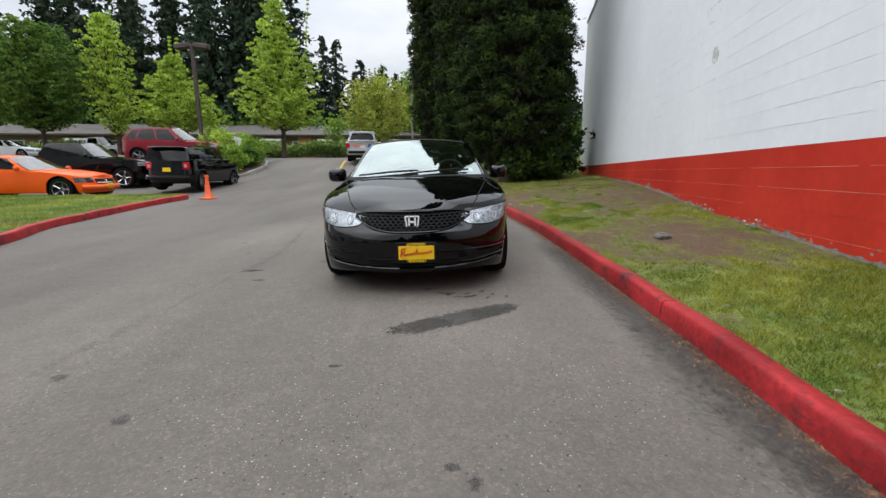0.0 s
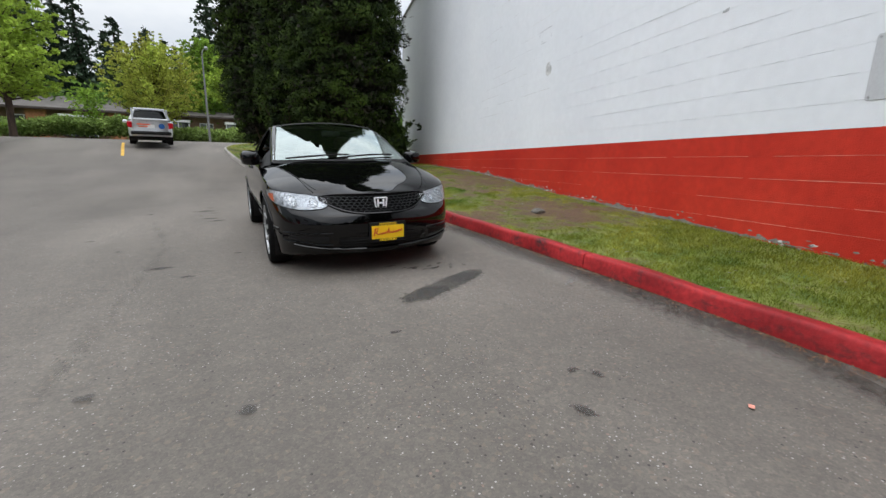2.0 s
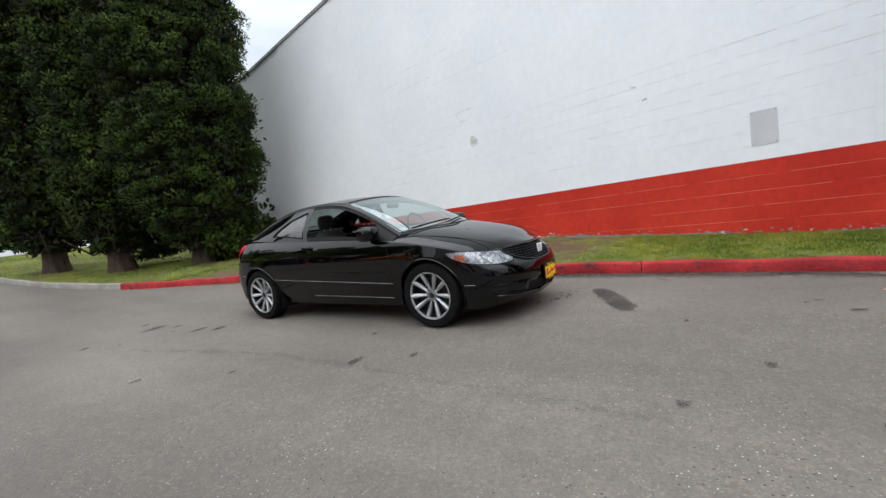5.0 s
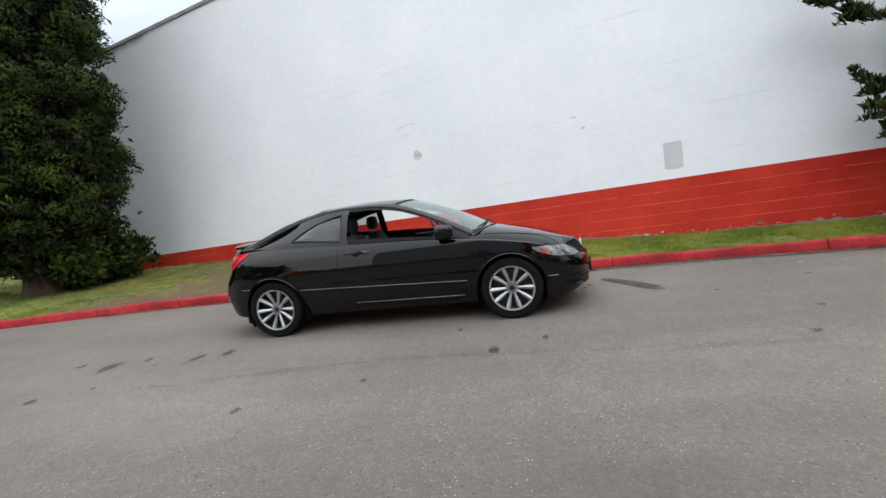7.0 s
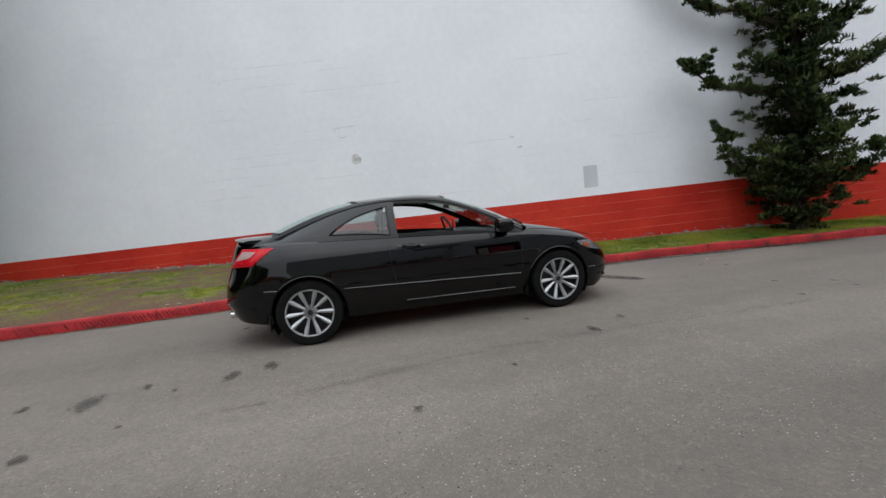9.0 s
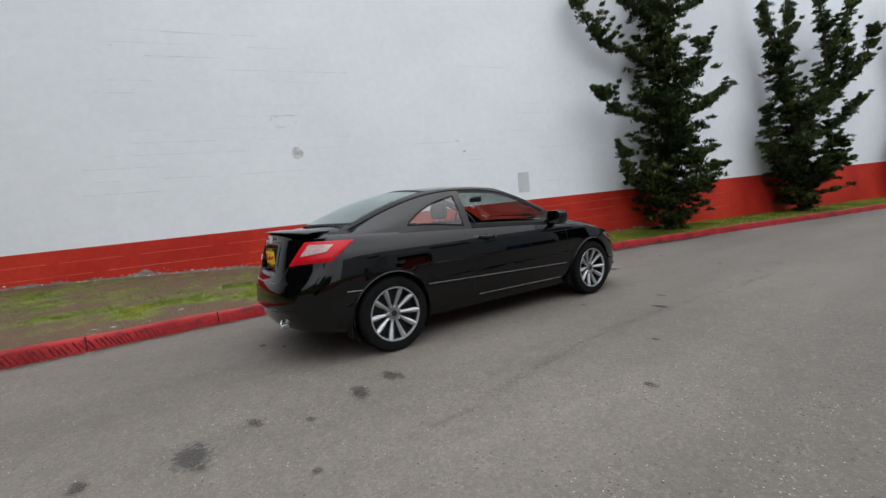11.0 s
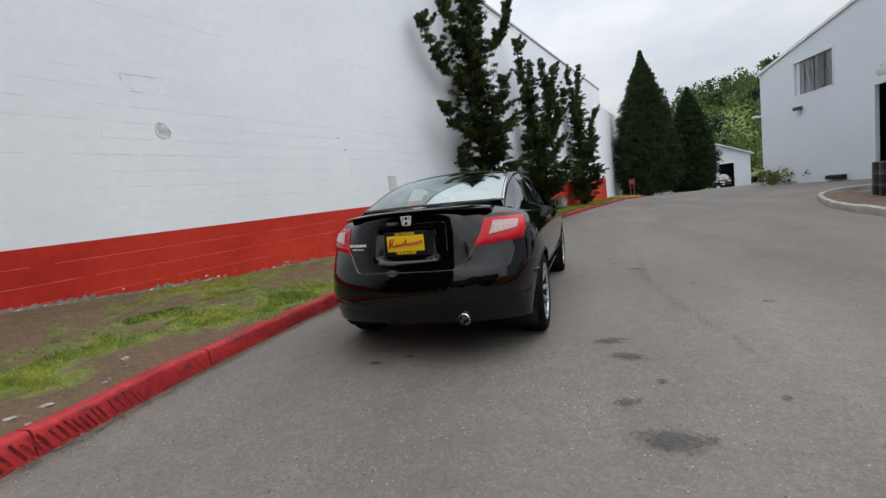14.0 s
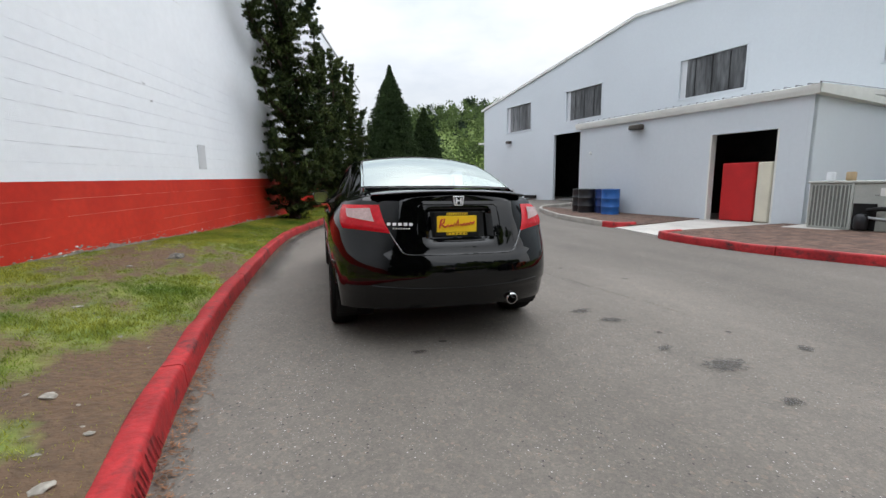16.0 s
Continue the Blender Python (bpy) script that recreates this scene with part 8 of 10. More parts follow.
vehicle("sedan_car", "white car in the far car park row", park(-34.0, 30.0, 90), CAR_WHITE, SEDAN, (-0.95, -0.05), (1.75, 0.95), 0.60, 1.46, side_glass=((0.10, 0.50), (0.54, 0.86)))
vehicle("suv_car", "small dark SUV parked before the far garage", park(-17.0, -57.0, 172), CAR_BLACK, SUV, (-1.05, -0.25), (2.1, 1.65), 0.66, 1.66, side_glass=((0.10, 0.42), (0.45, 0.76), (0.79, 0.95)), privacy=True, tail_z=1.08, group="vehicles by the garage")
vehicle("sedan_car", "dark sedan parked beside the far garage", park(-23.8, -64.0, 20), CAR_BLACK, SEDAN, (-0.95, -0.05), (1.75, 0.95), 0.60, 1.46, side_glass=((0.10, 0.50), (0.54, 0.86)), group="vehicles by the garage")


# ---------------------------------------------------------------- car park island, cone, yellow line
LAWN_WEST = []


def car_park_edges():
    line = polyline([(-6.45, -2.5), (-5.95, -2.42), (-5.72, -2.1), (-5.78, -0.4), (-6.25, 1.0), (-6.85, 2.2), (-7.22, 3.8), (-7.38, 5.6), (-7.32, 7.0), (-7.42, 7.7), (-7.75, 8.05)], 0.3)
    root = None
    for run in cut(line, 3.05):
        m = kerb_mesh(run, -1)
        if root is None:
            root = structure("kerb_west", m, PAINT_RED_KERB, "red painted kerb round the car park lawn", smooth=True)
        else:
            part("kerb_stone", m, PAINT_RED_KERB, root, smooth=True)
    rows = []
    for p in line:
        if p.y < 0.9:
            continue
        z = ground_z(p.x, p.y) + 0.13
        far = Vector((-26.0, lerp(1.5, 6.6, smoothstep(0.9, 8.0, p.y)), 0))
        rows.append([(lerp(p.x - 0.12, far.x, k / 12), lerp(p.y, far.y, k / 12), lerp(z, ground_z(far.x, far.y) + 0.12, k / 12) + 0.02 * noise.noise((p.x * 2, p.y * 2, k))) for k in range(13)])
    LAWN_WEST.extend([[q for q in row[:6]] for row in rows])
    structure("lawn_west", Mesh().grid(rows), TURF, "mown lawn between the lane and the car park", smooth=True)
    # planted tip past the parked cars
    tip = polyline([(-10.9, 14.5), (-9.65, 14.75), (-9.15, 15.6), (-8.95, 17.2), (-9.4, 19.3), (-10.6, 21.8), (-12.2, 24.2), (-15, 26.2), (-22, 27.5)], 0.4)
    root = None
    for run in cut(tip, 3.05):
        m = kerb_mesh(run, -1)
        if root is None:
            root = structure("kerb_island", m, KERB_GREY, "grey concrete kerb of the planted island", smooth=True)
        else:
            part("kerb_stone", m, KERB_GREY, root, smooth=True)
    rows = []
    for p in tip:
        z = ground_z(p.x, p.y) + 0.13
        rows.append([(lerp(p.x - 0.1, -24, k / 6), lerp(p.y, lerp(p.y, 22.0, 0.6), k / 6), z + 0.4 * smoothstep(0.0, 0.35, k / 6) * smoothstep(13, 16, p.y) * (1 - smoothstep(20, 25, p.y))) for k in range(7)])
    structure("planting_bed", Mesh().grid(rows), MULCH, "bark mulch planting bed on the island", smooth=True)
    rng = np.random.default_rng(8)
    for x, y, h, r, lf in ((-9.9, 16.1, 0.9, 0.6, LEAF_FRESH), (-9.8, 17.3, 0.8, 0.7, LEAF_GREEN), (-10.1, 18.7, 1.0, 0.7, LEAF_FRESH), (-10.8, 15.6, 1.3, 0.6, LEAF_GREEN), (-11.0, 20.2, 1.2, 0.8, LEAF_FRESH), (-10.9, 17.2, 1.5, 0.7, LEAF_LIME)):
        sh = thing("shrub", "fresh green garden shrub on the island", "shrub", "island shrubs", at=pose(x, y, ground_z(x, y) + 0.25))
        p = rng.normal(size=(150, 3)) * np.array([r * 0.42, r * 0.42, h * 0.26]) + np.array([0, 0, h * 0.55])
        p[:, 2] = np.abs(p[:, 2])
        v, f = tufts(p, 20, 0.10, 0.10, rng, up=0.5, aspect=1.9)
        part("foliage", fast("foliage", v, f, lf), None, sh)
    sg = thing("lawn_sign", "small white sign board among the shrubs", "sign", at=pose(-10.45, 17.8, ground_z(-10.45, 17.8) + 0.4, 0, 0, 20))
    part("board", Mesh().box((0, 0, 1.05), (0.55, 0.03, 0.40), 0.005, pose(0, 0, 0, 0, 20, 0).to_3x3()), WHITE_PAINT, sg)
    part("stake", Mesh().box((0, 0.03, 0.45), (0.05, 0.05, 1.0), 0.005), WOOD_POST, sg)
    # slope under the maroon car
    rows = []
    for x in span(-24, -9.6, 0.8):
        rows.append([(x, y, ground_z(x, y) + 0.012 + 0.50 * smoothstep(14.4, 15.2, y) * (1 - smoothstep(19.5, 23, y)) * smoothstep(-9.6, -10.6, x)) for y in span(14.4, 23.5, 0.5)])
    structure("raised_bay", Mesh().grid(rows, flip=True), ASPHALT, "raised asphalt parking bay", smooth=True)


car_park_edges()


def traffic_cone(x, y):
    t = thing("traffic_cone", "bright orange traffic cone at the kerb end", "traffic cone", at=pose(x, y, ground_z(x, y)))
    part("base", Mesh().box((0, 0, 0.02), (0.38, 0.38, 0.04), 0.012), CONE_ORANGE, t)
    part("cone", Mesh().lathe([(0.14, 0.035), (0.105, 0.07), (0.052, 0.52), (0.048, 0.62), (0.060, 0.64), (0.058, 0.66), (0.040, 0.72), (0.028, 0.715), (0.022, 0.70)], 24), CONE_ORANGE, t, smooth=True)


traffic_cone(-6.72, 7.52)


def yellow_line():
    rows = []
    for t in [i / 8 for i in range(9)]:
        x, y = lerp(-4.75, -5.55, t), lerp(16.4, 22.0, t)
        rows.append([(x - 0.06, y, ground_z(x, y) + 0.006), (x + 0.06, y, ground_z(x, y) + 0.006)])
    structure("road_marking", Mesh().grid(rows, flip=True), YELLOW_LINE, "worn yellow painted lane line")


yellow_line()


# ---------------------------------------------------------------- service building
SB_U = Vector((-math.sin(radians(12.5)), math.cos(radians(12.5)), 0))
SB_N = Vector((SB_U.y, -SB_U.x, 0))
MAIN_O, ANNEX_O = Vector((-13.4, -18.6, 0)), Vector((-9.3, -6.0, 0))


def sb(o, s, z, out=0.0):
    p = o + SB_U * s + SB_N * out
    return Vector((p.x, p.y, z))


def panel_with_holes(o, s0, s1, z0, top, holes, thick=0.18):
    """A wall with real openings. top(s) gives its upper edge; holes are (s0, s1, z0, z1)."""
    m = Mesh()
    ss = sorted({s0, s1, *[h[0] for h in holes], *[h[1] for h in holes]} | {v for v in span(s0, s1, 2.0)})
    zs = sorted({z0, *[h[2] for h in holes], *[h[3] for h in holes], min(top(s0), top(s1))})
    for a, b in zip(ss, ss[1:]):
        mid = (a + b) / 2
        levels = [z for z in zs if z <= min(top(a), top(b)) + 1e-6]
        cells = list(zip(levels, levels[1:])) + [(levels[-1], None)]
        for c, d in cells:
            zm = (c + (d if d is not None else min(top(a), top(b)))) / 2
            if any(h[0] < mid < h[1] and h[2] < zm < h[3] for h in holes):
                continue
            ta, tb = (d, d) if d is not None else (top(a), top(b))
            if max(ta, tb) - c < 1e-4:
                continue
            m.add([sb(o, a, c), sb(o, b, c), sb(o, b, tb), sb(o, a, ta), sb(o, a, c, -thick), sb(o, b, c, -thick), sb(o, b, tb, -thick), sb(o, a, ta, -thick)],
                  [(0, 1, 2, 3), (7, 6, 5, 4), (0, 4, 5, 1), (1, 5, 6, 2), (2, 6, 7, 3), (3, 7, 4, 0)])
    return m


def service_building():
    eave, ridge_s, ridge_z, end_s = 6.6, 4.9, 9.05, 26.0
    top = lambda s: lerp(eave, ridge_z, (s + 8.35) / (ridge_s + 8.35)) if s < ridge_s else ridge_z - 0.055 * (s - ridge_s)
    wins = [(-5.5, -2.8, 4.55, 6.4), (0.25, 3.0, 4.62, 6.43), (7.25, 10.1, 4.7, 6.46), (14.0, 16.8, 4.7, 6.46)]
    door = (-0.65, 2.6, -0.3, 4.0)
    wall = structure("service_building_wall", panel_with_holes(MAIN_O, -8.35, end_s, -0.6, top, wins + [door]), CLAD, "pale grey metal clad workshop wall with high windows")
    # standing ribs of the cladding
    ribs = Mesh()
    for s in span(-8.3, end_s, 0.30):
        blocked = [h for h in wins + [door] if h[0] - 0.1 < s < h[1] + 0.1]
        lo = -0.3
        cuts = sorted([(h[2], h[3]) for h in blocked])
        segs, z = [], lo
        for a, b in cuts:
            if a > z:
                segs.append((z, a))
            z = max(z, b)
        segs.append((z, top(s) - 0.05))
        for a, b in segs:
            ribs.add([sb(MAIN_O, s - 0.016, a, 0.001), sb(MAIN_O, s, a, 0.0025), sb(MAIN_O, s + 0.016, a, 0.001), sb(MAIN_O, s - 0.016, b, 0.001), sb(MAIN_O, s, b, 0.0025), sb(MAIN_O, s + 0.016, b, 0.001)], [(0, 1, 4, 3), (1, 2, 5, 4)])
    tagged(part("cladding_rib", ribs, CLAD, wall), kind="stuff")
    # rake trim
    for a, b in ((-8.6, ridge_s), (ridge_s, end_s)):
        rows = [[sb(MAIN_O, s, top(s) + 0.02 + dz, o) for dz, o in ((-0.05, 0.02), (-0.05, 0.09), (0.09, 0.10), (0.10, -0.25))] for s in (a, b)]
        part("rake_trim", Mesh().grid(rows, close=True), CLAD_TRIM, wall, "pale metal rake trim")
    rows = [[sb(MAIN_O, s, top(s) + 0.10, o) for o in (0.05, -14)] for s in (-8.5, ridge_s, end_s)]
    part("roof", Mesh().grid(rows), STEEL, wall, "metal roof")
    # far gable side and rear closing walls
    m = Mesh()
    m.add([sb(MAIN_O, -8.35, -1.5), sb(MAIN_O, -8.35, eave), sb(MAIN_O, -8.35, eave, -14), sb(MAIN_O, -8.35, -1.5, -14)], [(0, 1, 2, 3)])
    m.add([sb(MAIN_O, end_s, -0.6), sb(MAIN_O, end_s, top(end_s)), sb(MAIN_O, end_s, top(end_s), -14), sb(MAIN_O, end_s, -0.6, -14)], [(3, 2, 1, 0)])
    m.add([sb(MAIN_O, -8.35, -1.5, -14), sb(MAIN_O, -8.35, eave, -14), sb(MAIN_O, end_s, top(end_s), -14), sb(MAIN_O, end_s, -0.6, -14)], [(0, 1, 2, 3)])
    part("side_walls", m, CLAD, wall)
    part("workshop_floor", Mesh().poly([sb(MAIN_O, -8.3, 0.02, -0.1), sb(MAIN_O, end_s, 0.02, -0.1), sb(MAIN_O, end_s, 0.02, -14), sb(MAIN_O, -8.3, 0.02, -14)]), CONCRETE, wall)
    # near-black sheet added behind the tall doorway, its colour the indoor shade
    part("workshop_partition", Mesh().poly([sb(MAIN_O, -8.3, 0.0, -5), sb(MAIN_O, end_s, 0.0, -5), sb(MAIN_O, end_s, 8.5, -5), sb(MAIN_O, -8.3, 8.5, -5)]), INSIDE_SHADE, wall)
    for i, (a, b, c, d) in enumerate(wins):
        wd = structure("window_%d" % (i + 1), Mesh().poly([sb(MAIN_O, a, c, -0.10), sb(MAIN_O, b, c, -0.10), sb(MAIN_O, b, d, -0.10), sb(MAIN_O, a, d, -0.10)]), WINDOW_DARK, "large dark workshop window with light streaks painted in")
        for s0, s1, z0, z1 in ((a, a + 0.07, c, d), (b - 0.07, b, c, d), (a, b, c, c + 0.07), (a, b, d - 0.07, d)):
            fr = Mesh()
            fr.add([sb(MAIN_O, s0, z0, 0.02), sb(MAIN_O, s1, z0, 0.02), sb(MAIN_O, s1, z1, 0.02), sb(MAIN_O, s0, z1, 0.02), sb(MAIN_O, s0, z0, -0.12), sb(MAIN_O, s1, z0, -0.12), sb(MAIN_O, s1, z1, -0.12), sb(MAIN_O, s0, z1, -0.12)],
                   [(0, 1, 2, 3), (0, 4, 5, 1), (1, 5, 6, 2), (2, 6, 7, 3), (3, 7, 4, 0)])
            part("window_frame", fr, CLAD, wd)
        for f in (0.25, 0.5, 0.75):
            s = lerp(a, b, f)
            part("mullion", Mesh().add([sb(MAIN_O, s - 0.02, c, -0.085), sb(MAIN_O, s + 0.02, c, -0.085), sb(MAIN_O, s + 0.02, d, -0.085), sb(MAIN_O, s - 0.02, d, -0.085)], [(0, 1, 2, 3)]), TRIM_BLACK, wd)
        part("pale_reveal", Mesh().add([sb(MAIN_O, a + 0.07, c + 0.07, -0.09), sb(MAIN_O, a + 0.33, c + 0.07, -0.09), sb(MAIN_O, a + 0.33, d - 0.07, -0.09), sb(MAIN_O, a + 0.07, d - 0.07, -0.09)], [(0, 1, 2, 3)]), PATCH_GREY, wd, "pale side panel of the window")
    # strip lamp seen inside the tall doorway
    lamp_m = bpy.data.materials.new("tube_glow")
    lamp_m.use_nodes = True
    lamp_m.node_tree.nodes["Principled BSDF"].inputs["Emission Color"].default_value = (1, 0.98, 0.92, 1)
    lamp_m.node_tree.nodes["Principled BSDF"].inputs["Emission Strength"].default_value = 1.2
    tl = thing("strip_lamp", "small lit strip lamp inside the workshop", "lamp")
    part("tube", Mesh().box(sb(MAIN_O, 0.6, 3.2, -2.0), (0.08, 0.7, 0.06), 0.01), lamp_m, tl)
    # annexe
    ah = (1.35, 2.95, -0.2, 2.36)
    an = structure("annexe_wall", panel_with_holes(ANNEX_O, -3.45, 3.60, -0.4, lambda s: 3.06, [ah], 0.2), CLAD, "pale grey clad annexe wall with an open doorway")
    m = Mesh()
    for s, fl in ((-3.45, 1), (3.60, -1)):
        q = [(sb(ANNEX_O, s, -0.4)), sb(ANNEX_O, s, 3.06), sb(ANNEX_O, s, 3.06, -7.2), sb(ANNEX_O, s, -0.4, -7.2)]
        m.add(q, [(0, 1, 2, 3)[::fl]])
    part("annexe_side", m, CLAD, an)
    rib = Mesh()
    for s in span(-3.3, 3.5, 0.30):
        for a, b in ([(-0.2, 3.0)] if not ah[0] - 0.1 < s < ah[1] + 0.1 else [(ah[3], 3.0)]):
            rib.add([sb(ANNEX_O, s - 0.014, a, 0.001), sb(ANNEX_O, s, a, 0.0025), sb(ANNEX_O, s + 0.014, a, 0.001), sb(ANNEX_O, s - 0.014, b, 0.001), sb(ANNEX_O, s, b, 0.0025), sb(ANNEX_O, s + 0.014, b, 0.001)], [(0, 1, 4, 3), (1, 2, 5, 4)])
    tagged(part("cladding_rib", rib, CLAD, an), kind="stuff")
    rows = [[sb(ANNEX_O, s, z, o) for z, o in ((3.04, 0.01), (3.04, 0.09), (3.15, 0.12), (3.24, 0.13), (3.26, 0.05), (3.60, -7.2), (3.50, -7.2), (3.1, 0.0))] for s in (-3.6, 3.72)]
    rf = Mesh().grid(rows, close=True)
    rf.f += [tuple(range(8))[::-1], tuple(range(8, 16))]
    part("annexe_roof", rf, CLAD_TRIM, an, "pale eave and gutter of the annexe")
    part("side_fascia", Mesh().grid([[sb(ANNEX_O, 3.60, 3.04, o), sb(ANNEX_O, 3.74, 3.06, o), sb(ANNEX_O, 3.74, 3.25 + 0.002 * o, o), sb(ANNEX_O, 3.50, 3.27, o)] for o in (0.12, -7.2)]), CLAD_TRIM, an, "pale side fascia of the annexe")
    for s in span(-3.5, 3.7, 0.24):
        part("roof_rib", Mesh().add([sb(ANNEX_O, s - 0.02, 3.262, 0.09), sb(ANNEX_O, s + 0.02, 3.262, 0.09), sb(ANNEX_O, s + 0.02, 3.30, 0.06), sb(ANNEX_O, s - 0.02, 3.30, 0.06), sb(ANNEX_O, s + 0.02, 3.58, -6.5), sb(ANNEX_O, s - 0.02, 3.58, -6.5)], [(0, 1, 2, 3), (3, 2, 4, 5)]), ALLOY_DARK, an, "dark roof sheet rib")
    # added dark sheet: shade of the store room put into its colour
    part("store_back", Mesh().poly([sb(ANNEX_O, -1.0, 0, -3.0), sb(ANNEX_O, 3.5, 0, -3.0), sb(ANNEX_O, 3.5, 3.0, -3.0), sb(ANNEX_O, -1.0, 3.0, -3.0)]), INSIDE_SHADE, an)
    part("store_floor", Mesh().poly([sb(ANNEX_O, -1.0, 0.0, -0.05), sb(ANNEX_O, 3.5, 0.0, -0.05), sb(ANNEX_O, 3.5, 0.0, -3), sb(ANNEX_O, -1.0, 0.0, -3)]), CONCRETE, an)
    for s in ah[:2]:
        part("door_jamb", Mesh().add([sb(ANNEX_O, s - 0.02, 0, 0.01), sb(ANNEX_O, s + 0.02, 0, 0.01), sb(ANNEX_O, s + 0.02, ah[3], 0.01), sb(ANNEX_O, s - 0.02, ah[3], 0.01), sb(ANNEX_O, s - 0.02, 0, -0.22), sb(ANNEX_O, s + 0.02, 0, -0.22), sb(ANNEX_O, s + 0.02, ah[3], -0.22), sb(ANNEX_O, s - 0.02, ah[3], -0.22)],
                                     [(0, 1, 2, 3), (1, 5, 6, 2), (4, 0, 3, 7)]), CLAD_TRIM, an)

    def turned(z=0):
        return Matrix.Rotation(radians(12.5), 3, "Z")

    p = sb(ANNEX_O, 2.02, 0.80, -0.45)
    cab = tagged(part("steel_cabinet", Mesh().box(p, (0.5, 0.85, 1.56), 0.03, turned()), DOOR_RED), "bright red steel cabinet in the annexe doorway", "cabinet")
    p = sb(ANNEX_O, 2.66, 0.80, -0.35)
    tagged(part("fridge", Mesh().box(p, (0.4, 0.34, 1.55), 0.03, turned()), CREAM), "tall cream appliance beside the red cabinet", "cabinet")
    # wall lamps, conduit dot, low vent
    for o, s, z in ((MAIN_O, -5.05, 3.95), (ANNEX_O, -0.95, 2.83)):
        w = thing("wall_lamp", "grey boxy floodlight on the workshop wall", "lamp", "wall floodlights")
        part("housing", Mesh().box(sb(o, s, z, 0.16), (0.26, 0.42, 0.16), 0.03, turned()), mat("bronze_enamel", (0.07, 0.06, 0.05), 0.5), w)
        part("lens", Mesh().box(sb(o, s, z - 0.10, 0.20), (0.2, 0.34, 0.06), 0.02, turned()), GLASS_LENS, w)
        part("bracket", Mesh().box(sb(o, s, z + 0.02, 0.03), (0.08, 0.12, 0.1), 0.01, turned()), STEEL, w)
    tagged(part("wall_sensor", Mesh().box(sb(ANNEX_O, -2.9, 2.15, 0.04), (0.08, 0.10, 0.10), 0.02, turned()), WHITE_PAINT), "small white sensor on the annexe wall", "sensor")
    tagged(part("corner_lamp", Mesh().box(sb(MAIN_O, -8.2, 4.1, 0.35), (0.5, 0.2, 0.14), 0.04, turned()), WHITE_PAINT), "white lamp on the workshop corner", "lamp")
    tagged(part("floor_vent", Mesh().box(sb(MAIN_O, -2.7, 0.18, 0.1), (0.2, 1.1, 0.2), 0.02, turned()), TRIM_BLACK), "low black vent at the wall's foot", "vent")
    # drums
    for s, out, mt, lab in ((-2.95, 0.40, BARREL_BLACK, "black steel oil drum beside the annexe"), (-2.43, 0.66, BARREL_BLACK, "black steel oil drum beside the annexe"), (-1.90, 0.40, mat("dark_blue_drum", (0.012, 0.035, 0.14), 0.4), "dark blue steel drum beside the annexe"), (-1.40, 0.66, BARREL_BLUE, "bright blue plastic drum beside the annexe")):
        p = sb(ANNEX_O, s, 0.0, out)
        d = thing("oil_drum", lab, "drum", "drums by the annexe", at=pose(p.x, p.y, 0.0))
        part("shell", Mesh().lathe([(0.001, 0.0), (0.285, 0.0), (0.295, 0.02), (0.285, 0.05), (0.285, 0.28), (0.298, 0.30), (0.285, 0.32), (0.285, 0.56), (0.298, 0.58), (0.285, 0.60), (0.285, 0.84), (0.296, 0.865), (0.285, 0.88), (0.275, 0.855), (0.001, 0.85)], 28), mt, d, smooth=True)
        part("bung", Mesh().lathe([(0.001, 0.875), (0.03, 0.875), (0.03, 0.85)], 10, pose(0.16, 0.05, 0)), STEEL, d)
    # outdoor air-conditioning unit on its pad
    p = sb(ANNEX_O, 4.60, 0.0, 0.35)
    ac = thing("air_conditioner", "grey-green packaged air conditioning unit on a concrete pad", "air conditioner", at=pose(p.x, p.y, 0.0, 0, 0, 12.5))
    part("pad", Mesh().box((0, 0.35, 0.03), (1.5, 2.6, 0.10), 0.02), CONCRETE, ac, "pale concrete pad")
    part("casing", Mesh().box((0, 0.35, 0.56), (0.95, 1.9, 0.96), 0.02), HVAC_GREY, ac)
    part("lid", Mesh().box((0, 0.35, 1.06), (1.0, 1.95, 0.05), 0.01), HVAC_GREY, ac)
    part("coil_screen", Mesh().box((0.476, -0.24, 0.56), (0.012, 0.66, 0.86), 0.003), mat("coil_fins", (0.16, 0.165, 0.15), 0.6, vary=0.2, scale=20), ac, "dark coil fins behind the guard")
    for i in range(11):
        part("coil_slat", Mesh().box((0.490, -0.55 + i * 0.062, 0.56), (0.022, 0.020, 0.88), 0.004), HVAC_GREY, ac, "grey coil guard slat")
    part("corner_post", Mesh().box((0.482, 0.12, 0.56), (0.022, 0.05, 0.94), 0.005), HVAC_GREY, ac)
    bay = part("service_bay", Mesh().box((0.478, 0.34, 0.36), (0.02, 0.36, 0.54), 0.004), TRIM_BLACK, ac, "black open service bay")
    part("compressor", Mesh().lathe([(0.001, 0.12), (0.10, 0.12), (0.11, 0.15), (0.11, 0.36), (0.07, 0.42), (0.001, 0.43)], 16, pose(0.56, 0.33, 0)), BARREL_BLACK, bay, "black compressor", smooth=True)
    part("rating_label", Mesh().box((0.480, 0.62, 0.86), (0.010, 0.16, 0.16), 0.001), WHITE_PAINT, ac, "pale label bars")
    for zz in (0.30, 0.55, 0.80):
        part("panel_seam", Mesh().box((0.480, 0.86, zz), (0.008, 0.80, 0.008), 0.001), ALLOY_DARK, ac)
    part("duct", Mesh().tube([(0.55, 0.40, 0.50), (0.62, 0.62, 0.54), (0.64, 1.25, 0.52), (0.62, 1.30, 0.20)], 0.045, 8), TRIM_BLACK, ac, "black insulated pipe", smooth=True)
